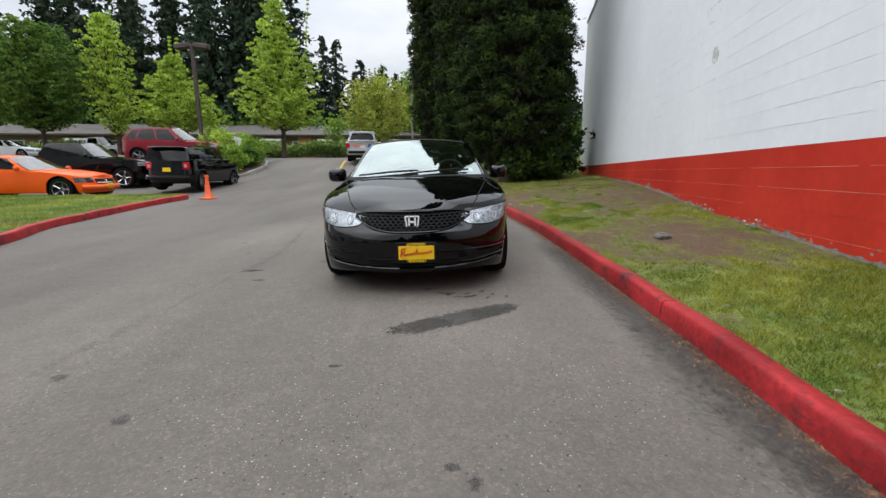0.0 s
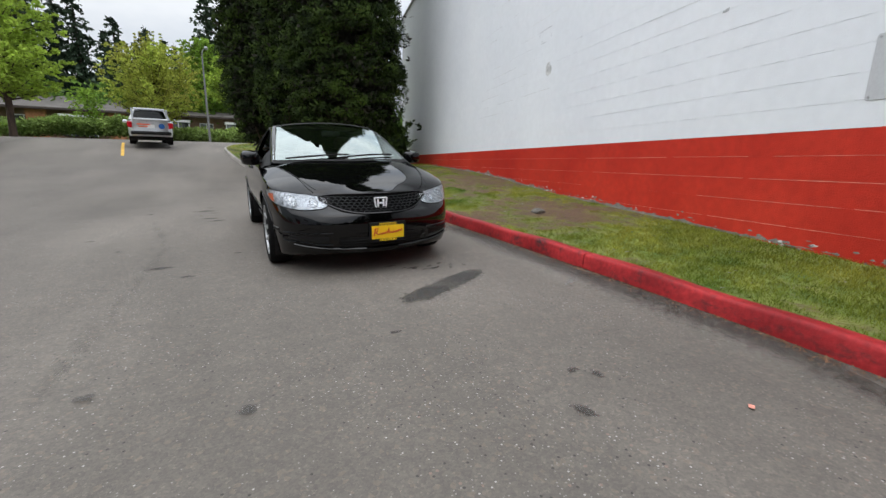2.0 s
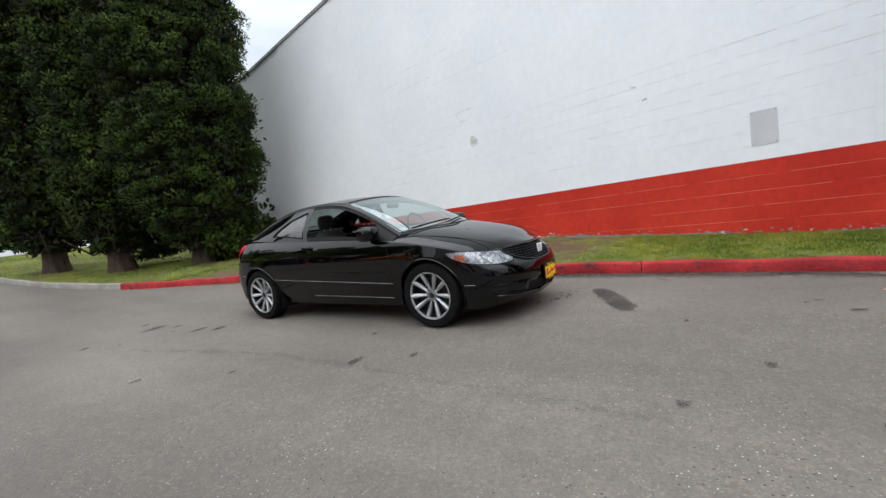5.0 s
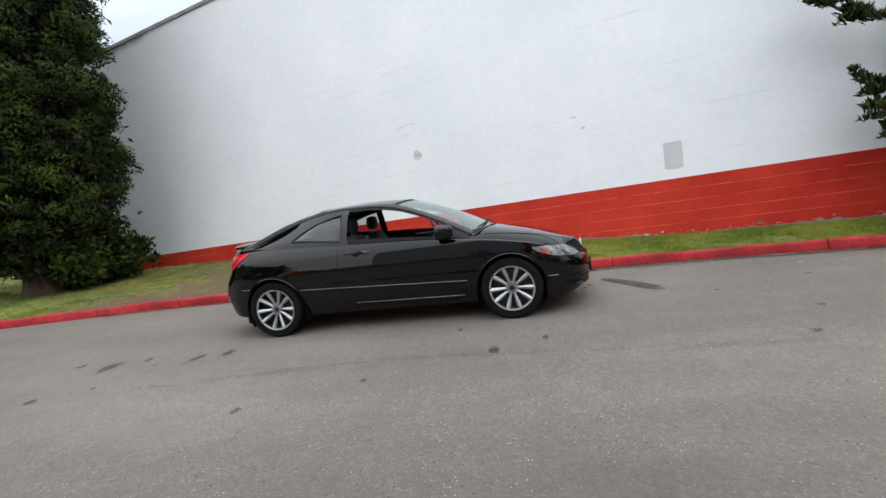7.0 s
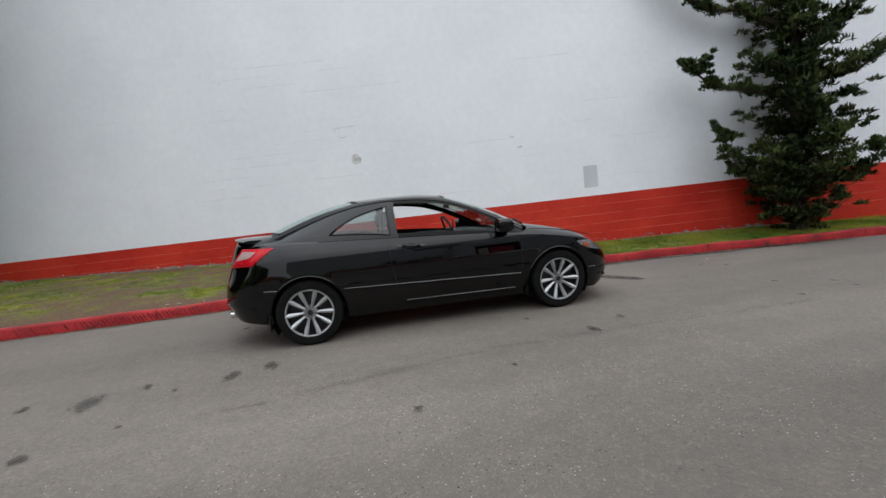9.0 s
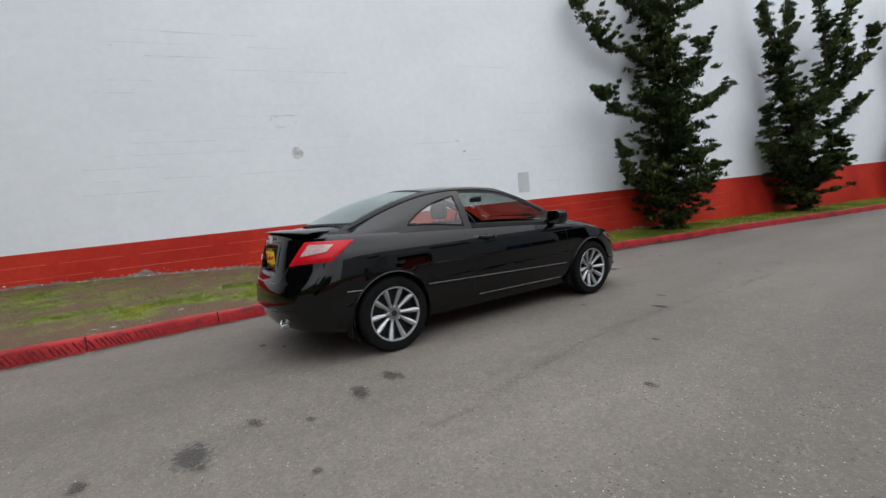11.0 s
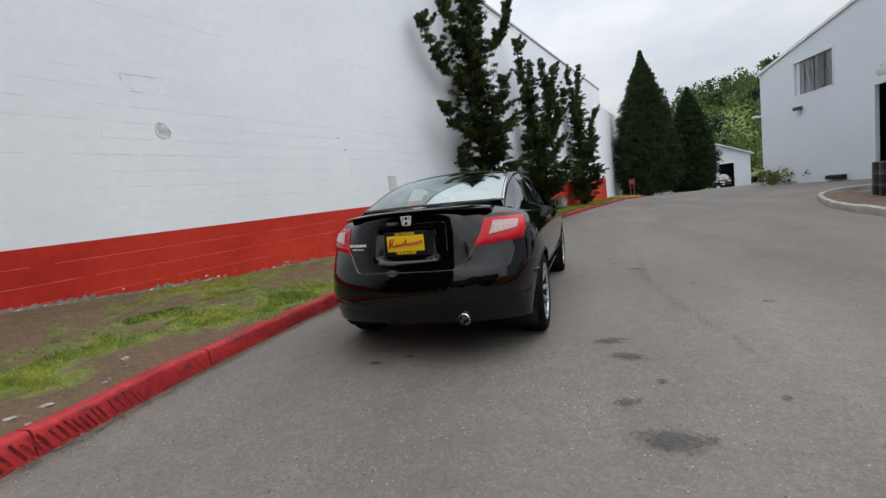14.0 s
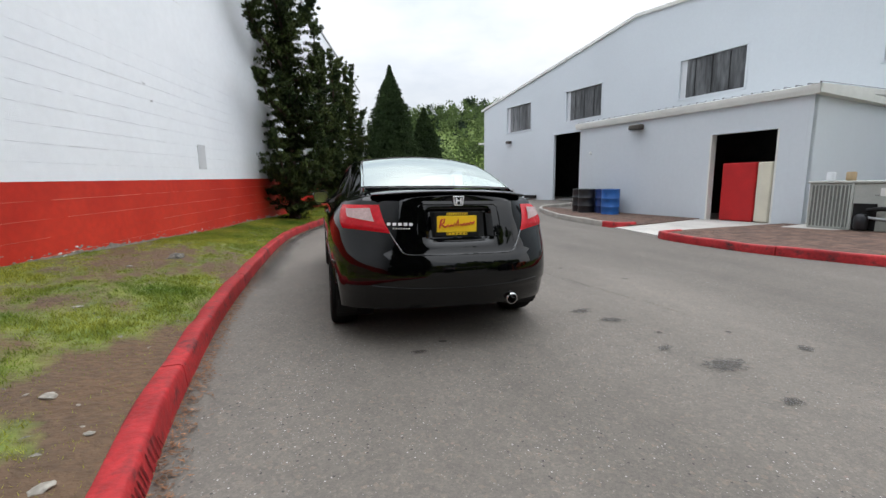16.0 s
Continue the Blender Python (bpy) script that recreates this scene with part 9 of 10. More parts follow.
    part("duct", Mesh().tube([(0.55, 0.42, 0.36), (0.60, 0.60, 0.34), (0.60, 1.20, 0.33)], 0.025, 8), STEEL, ac, smooth=True)
    part("disconnect_box", Mesh().box((0.54, 1.02, 0.80), (0.12, 0.22, 0.30), 0.01), TRIM_BLACK, ac, "dark disconnect box")
    part("lid_box", Mesh().box((0.25, 1.05, 1.14), (0.30, 0.30, 0.12), 0.02), TRIM_BLACK, ac, "black box on the lid")
    for dy, mt in ((-0.38, PATCH_GREY), (-0.05, mat("brass_cylinder", (0.35, 0.25, 0.14), 0.5))):
        part("canister", Mesh().lathe([(0.001, 1.085), (0.08, 1.085), (0.085, 1.10), (0.085, 1.25), (0.07, 1.27), (0.001, 1.27)], 16, pose(0.1, dy, 0)), mt, ac, "small canister on the lid", smooth=True)
    # kerbs, slab and beds in front
    line = polyline([(-12.2, -14.2), (-10.2, -12.9), (-8.5, -11.9), (-7.5, -10.4), (-6.6, -7.6), (-6.30, -5.6), (-6.22, -4.75), (-6.34, -4.30), (-6.9, -4.25)], 0.3)
    root = None
    for run in cut(line, 2.4):
        red = run[5].y > -5.6
        mm = kerb_mesh(run, -1)
        if root is None:
            root = structure("kerb_annexe", mm, KERB_GREY, "grey concrete kerb of the annexe bed, red at its end", smooth=True)
        else:
            part("kerb_stone", mm, PAINT_RED_KERB if red else KERB_GREY, root, smooth=True)
    z = 0.0
    bed = [sb(ANNEX_O, -3.45, 0.08, 0.02)] + [Vector((p.x - 0.1, p.y, 0.08 - 0.05 * smoothstep(-6.5, -4.5, p.y))) for p in line if -11.8 < p.y] + [sb(ANNEX_O, 1.2, 0.05, 0.02)]
    bed_n = len(bed)
    bed_m = Mesh().add([tuple(p) for p in bed] + [(p.x, p.y, -0.4) for p in bed], [tuple(range(bed_n))] + [(i, (i + 1) % bed_n, (i + 1) % bed_n + bed_n, i + bed_n) for i in range(bed_n)])
    structure("mulch_bed", bed_m, MULCH, "red-brown bark mulch bed beside the annexe")
    slab = [Vector((-6.0, -2.50, -0.02)), sb(ANNEX_O, 3.2, 0.03, 0.0), sb(ANNEX_O, 1.15, 0.03, 0.0), Vector((-6.9, -4.30, 0.0)), Vector((-6.25, -4.26, -0.02))]
    slab_m = Mesh().add([tuple(p) for p in slab] + [(p.x, p.y, -0.3) for p in slab], [(0, 1, 2, 3, 4), (9, 8, 7, 6, 5)] + [(i, (i + 4) % 5, (i + 4) % 5 + 5, i + 5) for i in range(5)])
    structure("door_apron", slab_m, CONCRETE, "pale concrete apron to the annexe door")
    line2 = polyline([(-6.45, -2.5), (-5.95, -2.42), (-5.72, -2.1), (-5.78, -0.4), (-6.25, 1.0), (-6.85, 2.2)], 0.3)
    bed2 = [Vector((p.x - 0.12, p.y, 0.08)) for p in line2] + [sb(ANNEX_O, 11.0, 0.12, -3.0), sb(ANNEX_O, 3.86, 0.10, -3.0), sb(ANNEX_O, 3.25, 0.06, 0.02)]
    structure("yard_bed", Mesh().poly([tuple(p) for p in bed2]), MULCH, "thin mulch and grass bed by the air conditioner")
    # shrub on the island kerb at the building's corner
    rng = np.random.default_rng(12)
    isl = polyline([(-12.5, -29.8), (-12.0, -27.5), (-11.7, -25.5), (-12.3, -23.8), (-13.5, -23.2)], 0.3)
    structure("kerb_corner", kerb_mesh(isl, -1), KERB_GREY, "low concrete kerb at the workshop corner", smooth=True)
    sh = thing("shrub", "low olive green shrub at the workshop corner", "shrub", at=pose(-12.6, -26.2, 0.0))
    p = rng.normal(size=(900, 3)) * np.array([0.50, 0.85, 0.24]) + np.array([0, 0, 0.42])
    p[:, 2] = np.abs(p[:, 2])
    v, f = tufts(p, 16, 0.09, 0.07, rng, up=0.4, aspect=1.9)
    part("foliage", fast("foliage", v, f, LEAF_OLIVE), None, sh)


service_building()


def far_garage():
    g = thing("garage_building", "white gabled metal garage with an open vehicle door", "building", at=pose(-14.2, -64.0, -0.9))
    top = lambda x: 7.5 - 0.43 * abs(x)
    w = Mesh()
    xs = [-8.2, -6.3, -4.5, 0.0, 8.2]
    for a, b in zip(xs, xs[1:]):
        lo = 3.0 if (a, b) == (-6.3, -4.5) else -0.5
        w.add([(a, 0, lo), (b, 0, lo), (b, 0, top(b)), (a, 0, top(a)), (a, -0.2, lo), (b, -0.2, lo), (b, -0.2, top(b)), (a, -0.2, top(a))], [(3, 2, 1, 0), (4, 5, 6, 7), (0, 1, 5, 4), (0, 4, 7, 3), (2, 6, 5, 1)])
    w.add([(-8.2, 0, -0.5), (-8.2, 0, top(8.2)), (-8.2, -12, top(8.2)), (-8.2, -12, -0.5)], [(0, 1, 2, 3)])
    part("wall", w, CLAD, g, "white metal wall")
    # dark slab added behind the opening to paint the garage's inner shade
    part("door_void", Mesh().box((-5.4, -3.0, 1.3), (4.0, 0.1, 3.6), 0.0), INSIDE_SHADE, g)
    part("roller_box", Mesh().box((-5.4, 0.06, 3.1), (1.9, 0.12, 0.22), 0.02), CLAD_TRIM, g)
    for sx in (-1, 1):
        rows = [[(0, y, 7.55), (sx * 8.6, y, 3.85), (sx * 8.6, y, 4.0), (0, y, 7.72)] for y in (0.35, -12)]
        rf = Mesh().grid(rows, close=True)
        rf.f += [(0, 1, 2, 3), (7, 6, 5, 4)]
        part("roof", rf, CLAD_TRIM, g, "pale metal roof edge")


far_garage()


def wooded_hill():
    xs, ys = span(-130, 50, 9), span(-220, -95, 8)
    hz = lambda x, y: -2.0 + 34 * smoothstep(-92, -190, y) * (0.45 + 0.55 * smoothstep(10, -70, x)) + 3 * noise.noise((x * 0.02, y * 0.02, 0))
    structure("hill", Mesh().grid([[(x, y, hz(x, y)) for x in xs] for y in ys]), HEDGE_LEAF, "green wooded hillside behind the workshop", smooth=True)
    rng = np.random.default_rng(4)
    for nm, lab, leaf, n, size in (("hillside_bushes", "bright green bushes on the hillside", LEAF_HILL, 1300, 0.62), ("hillside_trees", "dark green trees on the hillside", NEEDLE_FIR, 1500, 0.55), ("hillside_scrub", "pale green scrub on the hillside", LEAF_FRESH, 500, 0.4)):
        pts = []
        for _ in range(n if nm != "hillside_trees" else 55):
            x, y = rng.uniform(-125, 45), rng.uniform(-205, -93)
            if nm == "hillside_trees":
                y = rng.uniform(-205, -112)
                H = rng.uniform(5, 10.5)
                for _ in range(30):
                    h = rng.uniform(0.1, 1)
                    r = 2.6 * (1 - h) ** 0.8
                    a = rng.uniform(0, 6.28)
                    pts.append((x + r * math.cos(a), y + r * math.sin(a), hz(x, y) + h * H))
            elif nm == "hillside_bushes":
                H, r0 = rng.uniform(2, 8) * (1 if y > -130 else 1.3), rng.uniform(1.5, 3.5)
                for _ in range(3):
                    d = rng.normal(size=3)
                    d /= np.linalg.norm(d)
                    pts.append((x + d[0] * r0, y + d[1] * r0, hz(x, y) + H * (0.55 + 0.45 * d[2])))
            else:
                pts.append((x, rng.uniform(-130, -93), 0))
                pts[-1] = (pts[-1][0], pts[-1][1], hz(*pts[-1][:2]) + rng.uniform(0.3, 2.0))
        v, f = tufts(np.array(pts), 12, size * 1.4, size * 1.25, rng, up=0.1, aspect=1.3)
        tagged(part(nm, fast(nm, v, f, leaf), None), lab, "woodland", kind="stuff")


wooded_hill()

# ---------------------------------------------------------------- grass, litter, stains and small things
def grass_blades(name, label, rows, count, h0, h1, seed, ylim, mask=True):
    rng = np.random.default_rng(seed)
    R = np.array(rows)
    ok = [i for i in range(len(R) - 1) if ylim[0] < R[i, 0, 1] < ylim[1]]
    area = np.array([np.linalg.norm(R[i + 1, 0, :2] - R[i, 0, :2]) * np.linalg.norm(R[i, -1, :2] - R[i, 0, :2]) for i in ok])
    pick = rng.choice(ok, size=count, p=area / area.sum())
    u = rng.uniform(0, 1, count)
    w = rng.uniform(0, 1, count) * (R.shape[1] - 1.001)
    k = w.astype(int)
    fw = (w - k)[:, None]
    a = R[pick, k] * (1 - fw) + R[pick, k + 1] * fw
    b = R[pick + 1, k] * (1 - fw) + R[pick + 1, k + 1] * fw
    p = a * (1 - u[:, None]) + b * u[:, None]
    keep = np.ones(count, dtype=bool)
    hh = rng.uniform(h0, h1, count)
    if mask:
        mv = np.array([grass_mask(x, y) for x, y in p[:, :2]])
        keep = (rng.uniform(-0.30, 0.75, count) < mv) | (rng.uniform(0, 1, count) < 0.10)
        hh *= np.clip(0.55 + mv, 0.5, 1.25)
    p, hh = p[keep], hh[keep]
    n = len(p)
    ang = rng.uniform(0, 2 * math.pi, n)
    wd = hh * 0.07 + 0.0009
    d = np.stack([np.cos(ang), np.sin(ang), np.zeros(n)], 1)
    lean = rng.normal(size=(n, 3)) * np.array([0.55, 0.55, 0])
    tip = p + np.stack([lean[:, 0] * hh, lean[:, 1] * hh, hh], 1)
    v = np.stack([p - d * wd[:, None], p + d * wd[:, None], tip], 1).reshape(-1, 3)
    v[:, 2] -= 0.004
    tagged(part(name, fast(name, v, np.arange(n * 3).reshape(-1, 3), BLADE), None), label, "grass", kind="stuff")


grass_blades("grass", "short green and yellowing lawn grass with bare patches", LAWN, 460000, 0.010, 0.032, 3, (-9.5, 7.5))
grass_blades("grass_far", "mown lawn grass under the redwoods", LAWN, 80000, 0.03, 0.07, 4, (7.5, 22.0), False)
grass_blades("grass_strip", "thin grass strip under the junipers", LAWN, 30000, 0.03, 0.09, 5, (-34, -9.5), False)

grass_blades("grass_west", "mown lawn grass beside the car park", LAWN_WEST, 50000, 0.03, 0.07, 6, (0.9, 8.2), False)


def stain_material(name, base, strength, edge=0.45, ragged=2.5):
    m = bpy.data.materials.new(name)
    m.use_nodes = True
    n, l = m.node_tree.nodes, m.node_tree.links
    p = n["Principled BSDF"]
    p.inputs["Base Color"].default_value = (*base, 1)
    p.inputs["Roughness"].default_value = 0.6
    co = n.new("ShaderNodeTexCoord")
    ln = n.new("ShaderNodeVectorMath")
    ln.operation = "LENGTH"
    flat = n.new("ShaderNodeVectorMath")
    flat.operation = "MULTIPLY"
    flat.inputs[1].default_value = (1.0, 1.0, 0.0)
    l.new(co.outputs["Object"], flat.inputs[0])
    l.new(flat.outputs[0], ln.inputs[0])
    geo = n.new("ShaderNodeNewGeometry")
    nz = n.new("ShaderNodeTexNoise")
    nz.inputs["Scale"].default_value, nz.inputs["Detail"].default_value, nz.inputs["Roughness"].default_value = 24.0, 8.0, 0.68
    l.new(geo.outputs["Position"], nz.inputs["Vector"])
    add = n.new("ShaderNodeMath")
    add.operation = "MULTIPLY_ADD"
    add.inputs[1].default_value, add.inputs[2].default_value = ragged, -ragged / 2
    l.new(nz.outputs[0], add.inputs[0])
    sm = n.new("ShaderNodeMath")
    l.new(ln.outputs["Value"], sm.inputs[0])
    l.new(add.outputs[0], sm.inputs[1])
    mr = n.new("ShaderNodeMapRange")
    mr.inputs["From Min"].default_value, mr.inputs["From Max"].default_value = 1.0 - edge, 0.95
    mr.inputs["To Min"].default_value, mr.inputs["To Max"].default_value = strength, 0.0
    l.new(sm.outputs[0], mr.inputs["Value"])
    l.new(mr.outputs[0], p.inputs["Alpha"])
    return m


DAMP = stain_material("damp_asphalt", (0.050, 0.046, 0.041), 0.60, 0.22, 1.3)
OIL = stain_material("old_oil", (0.034, 0.033, 0.032), 0.52, 0.5)
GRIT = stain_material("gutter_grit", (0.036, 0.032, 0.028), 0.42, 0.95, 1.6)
PALE = stain_material("pale_scrape", (0.32, 0.31, 0.29), 0.5, 0.8)


def stain(x, y, rx, ry, turn, material, seed, label, name="stain"):
    """A thin blot lying on the asphalt."""
    rnd = random.Random(seed)
    ca, sa = math.cos(radians(turn)), math.sin(radians(turn))
    m = Mesh()
    rows = []
    for k in (0.0, 0.35, 0.7, 1.05, 1.45):
        row = []
        for i in range(20):
            a = 2 * math.pi * i / 20
            px, py = math.cos(a) * k, math.sin(a) * k
            wx, wy = x + (px * rx * ca - py * ry * sa), y + (px * rx * sa + py * ry * ca)
            row.append((px, py, (ground_z(wx, wy) - ground_z(x, y) + 0.004 + 0.0006 * (seed % 14)) / 0.01))
        rows.append(row)
    m.grid(rows, close=True)
    ob = part(name, m, material)
    # flat object space: the height is scaled down so that only plan distance counts
    ob.matrix_world = pose(x, y, ground_z(x, y), 0, 0, turn) @ Matrix.Diagonal((rx, ry, 0.01, 1))
    ob.visible_shadow = False
    return tagged(ob, label, "stain", "stains on the asphalt")


for i, (x, y, rx, ry, tr, mt, lab) in enumerate((
        (0.36, -2.72, 0.50, 0.118, 27, DAMP, "dark damp streak in front of the coupe"), (0.10, -2.86, 0.25, 0.11, 20, DAMP, "dark damp streak in front of the coupe"), (0.62, -2.58, 0.24, 0.10, 30, DAMP, "dark damp streak in front of the coupe"),
        (0.30, -2.16, 0.10, 0.035, 10, OIL, "small drip marks under the bumper"), (0.46, -2.25, 0.09, 0.03, 20, OIL, "small drip marks under the bumper"), (0.14, -2.02, 0.08, 0.03, 0, OIL, "small drip marks under the bumper"), (0.58, -2.12, 0.06, 0.03, 40, OIL, "small drip marks under the bumper"),
        (-1.284, 1.639, 0.16, 0.085, 15, OIL, "dark oil spot on the lane"), (-1.39, 1.93, 0.17, 0.08, -10, OIL, "dark oil spot on the lane"), (-1.485, 2.893, 0.22, 0.13, 12, OIL, "large dark oil spot on the lane"), (-1.33, 2.56, 0.10, 0.05, 30, OIL, "dark oil spot on the lane"),
        (-1.50, -1.58, 0.09, 0.04, 0, OIL, "small oil mark on the lane"), (-1.77, -3.46, 0.06, 0.05, 0, OIL, "small oil mark on the lane"), (-1.16, -3.86, 0.06, 0.04, 0, OIL, "small oil mark on the lane"), (-1.092, -0.792, 0.06, 0.03, 10, OIL, "small oil mark on the lane"),
        (-1.72, -1.15, 0.13, 0.06, 0, OIL, "faint oil mark on the lane"), (0.056, -4.48, 0.05, 0.08, 20, OIL, "dark oil fleck on the lane"), (0.25, -4.21, 0.042, 0.028, 0, OIL, "dark oil fleck on the lane"), (0.328, -4.29, 0.035, 0.055, 0, OIL, "dark oil fleck on the lane"),
        (1.32, -3.08, 0.16, 0.04, 35, PALE, "pale scrape on the asphalt"), (0.12, 2.03, 0.05, 0.025, 0, OIL, "small drip mark behind the coupe"), (0.33, 2.18, 0.08, 0.05, 0, OIL, "small drip mark behind the coupe"), (-1.40, 3.35, 0.10, 0.055, 10, OIL, "faint oil spot on the lane"),
        (-2.28, 2.83, 0.09, 0.07, 0, OIL, "small oil mark on the lane"), (-2.06, 2.43, 0.04, 0.035, 0, OIL, "small oil mark on the lane"), (-1.49, -4.27, 0.055, 0.03, 0, OIL, "small oil mark on the lane"), (-1.76, -4.19, 0.06, 0.025, 0, OIL, "small oil mark on the lane"),
        (-1.53, 2.30, 0.05, 0.03, 0, OIL, "small oil mark on the lane"), (-0.35, -3.4, 0.05, 0.03, 0, OIL, "small oil mark on the lane"), (-2.6, 0.6, 0.07, 0.04, 0, OIL, "small oil mark on the lane"), (-2.2, -0.2, 0.05, 0.03, 0, OIL, "small oil mark on the lane"),
        *[(0.22 + 0.075 * k + 0.02 * math.sin(k * 3), -2.13 - 0.05 * (k % 3) - 0.014 * k, 0.05, 0.022, 12 * k, OIL, "small drip marks under the bumper") for k in range(8)])):
    stain(x, y, rx * (0.8 if mt is OIL else 1.0), ry * (0.85 if mt is OIL else 1.1), tr, mt, i, lab)

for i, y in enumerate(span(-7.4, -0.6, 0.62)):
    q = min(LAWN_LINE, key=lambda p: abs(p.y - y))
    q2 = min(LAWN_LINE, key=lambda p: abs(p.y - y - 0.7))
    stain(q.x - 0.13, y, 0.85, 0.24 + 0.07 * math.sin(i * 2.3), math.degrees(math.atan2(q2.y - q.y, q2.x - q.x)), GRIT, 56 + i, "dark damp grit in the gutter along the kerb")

STREAK = stain_material("worn_streak", (0.060, 0.055, 0.048), 0.13, 0.9)
for i, (x, y) in enumerate(((-1.95, -3.2), (-1.92, -2.7), (-1.88, -2.15), (-1.84, -1.6), (-1.80, -1.0), (-1.79, -0.45), (-1.83, 0.1), (-1.90, 0.65), (-2.0, 1.2), (-2.1, 1.75))):
    stain(x, y, 0.36, 0.06 + 0.025 * math.sin(i * 1.9), 90 + 6 * math.sin(i), STREAK, 84 + i, "faint dark worn streak along the lane")


def chunk(name, label, category, x, y, z, size, material, seed, flat=0.6):
    """An uneven broken stone."""
    rnd = random.Random(seed)
    bm = bmesh.new()
    bmesh.ops.create_icosphere(bm, subdivisions=2, radius=1.0)
    for v in bm.verts:
        k = 1 + 0.35 * noise.noise(v.co * 1.3 + Vector((seed, 0, 0)))
        v.co = Vector((v.co.x * size[0] * k, v.co.y * size[1] * k, v.co.z * size[2] * k))
    me = bpy.data.meshes.new(name)
    bm.to_mesh(me)
    bm.free()
    ob = part(name, me, material)
    ob.matrix_world = pose(x, y, z, 0, 0, rnd.uniform(0, 360))
    return tagged(ob, label, category, "stones on the verge")


def lawn_z(x, y):
    best = min(LAWN, key=lambda r: abs(r[0][1] - y))
    return min(best, key=lambda q: (q[0] - x) ** 2 + (q[1] - y) ** 2)[2]


chunk("concrete_chunk", "grey broken concrete lump lying on the verge", "stone", 2.66, -1.02, lawn_z(2.66, -1.02) + 0.02, (0.12, 0.085, 0.06), mat("dirty_concrete", (0.15, 0.14, 0.12), 0.9, vary=0.5, scale=18, fine=60, bump=0.012, bump_scale=40), 3)
for i, (x, y, r) in enumerate(((2.07, 2.74, 0.050), (2.16, 2.72, 0.016), (1.79, 3.06, 0.028), (1.84, 3.00, 0.018), (1.88, 2.87, 0.020), (1.93, 2.82, 0.014), (1.755, 3.11, 0.018), (1.77, 3.38, 0.045), (1.66, 3.54, 0.034), (1.79, 3.54, 0.055), (2.62, 1.30, 0.045), (2.5, 1.2, 0.018), (2.4, -0.6, 0.03), (3.3, 0.2, 0.03), (2.9, -0.35, 0.04))):
    chunk("stone", "pale flat stone half sunk in the bare earth", "stone", x, y, lawn_z(x, y) + r * 0.10, (r * 0.8, r * 0.55, r * 0.2), PALE_STONE, 20 + i)
tagged(part("paper_scrap", Mesh().box((0, 0, 0), (0.030, 0.022, 0.003), 0.0008), None), "small pink paper scrap on the asphalt", "paper").data.materials.append(mat("pink_paper", (0.75, 0.32, 0.24), 0.7))
bpy.data.objects["paper_scrap"].matrix_world = pose(0.70, -4.77, ground_z(0.70, -4.77) + 0.006, 0, 0, 30)


def kerb_litter():
    rng = np.random.default_rng(6)
    vs = []
    line = [p for p in LAWN_LINE if -8 < p.y < 6]
    for _ in range(7000):
        p = line[rng.integers(0, len(line) - 1)]
        off = abs(rng.normal()) * 0.05 + 0.004
        x, y = p.x - off, p.y + rng.uniform(-0.2, 0.2)
        z = ground_z(x, y) + 0.004 + rng.uniform(0, 0.006)
        a = rng.uniform(0, math.pi)
        ln, w = rng.uniform(0.006, 0.026), rng.uniform(0.0015, 0.005)
        dx, dy = math.cos(a) * ln, math.sin(a) * ln
        nx, ny = -math.sin(a) * w, math.cos(a) * w
        vs += [(x - dx, y - dy, z), (x + nx, y + ny, z + 0.002), (x + dx, y + dy, z + 0.003), (x - nx, y - ny, z)]
    tagged(part("leaf_litter", fast("leaf_litter", vs, np.arange(len(vs)).reshape(-1, 4), LITTER), None), "dry brown needles and leaf litter along the kerb", "litter", kind="stuff")
    vs = []
    for _ in range(900):
        row = LAWN[rng.integers(0, len(LAWN))]
        q = row[rng.integers(0, len(row))]
        if not -7 < q[1] < 6:
            continue
        x, y, z = q[0] + rng.uniform(-0.15, 0.15), q[1] + rng.uniform(-0.2, 0.2), q[2] + 0.012
        a, ln = rng.uniform(0, math.pi), rng.uniform(0.006, 0.03)
        dx, dy = math.cos(a) * ln, math.sin(a) * ln
        vs += [(x - dx, y - dy, z), (x - dy * 0.4, y + dx * 0.4, z + 0.006), (x + dx, y + dy, z), (x + dy * 0.4, y - dx * 0.4, z + 0.003)]
    tagged(part("wood_chips", fast("wood_chips", vs, np.arange(len(vs)).reshape(-1, 4), STONE), None), "pale chips and twigs scattered on the verge", "litter", kind="stuff")


kerb_litter()


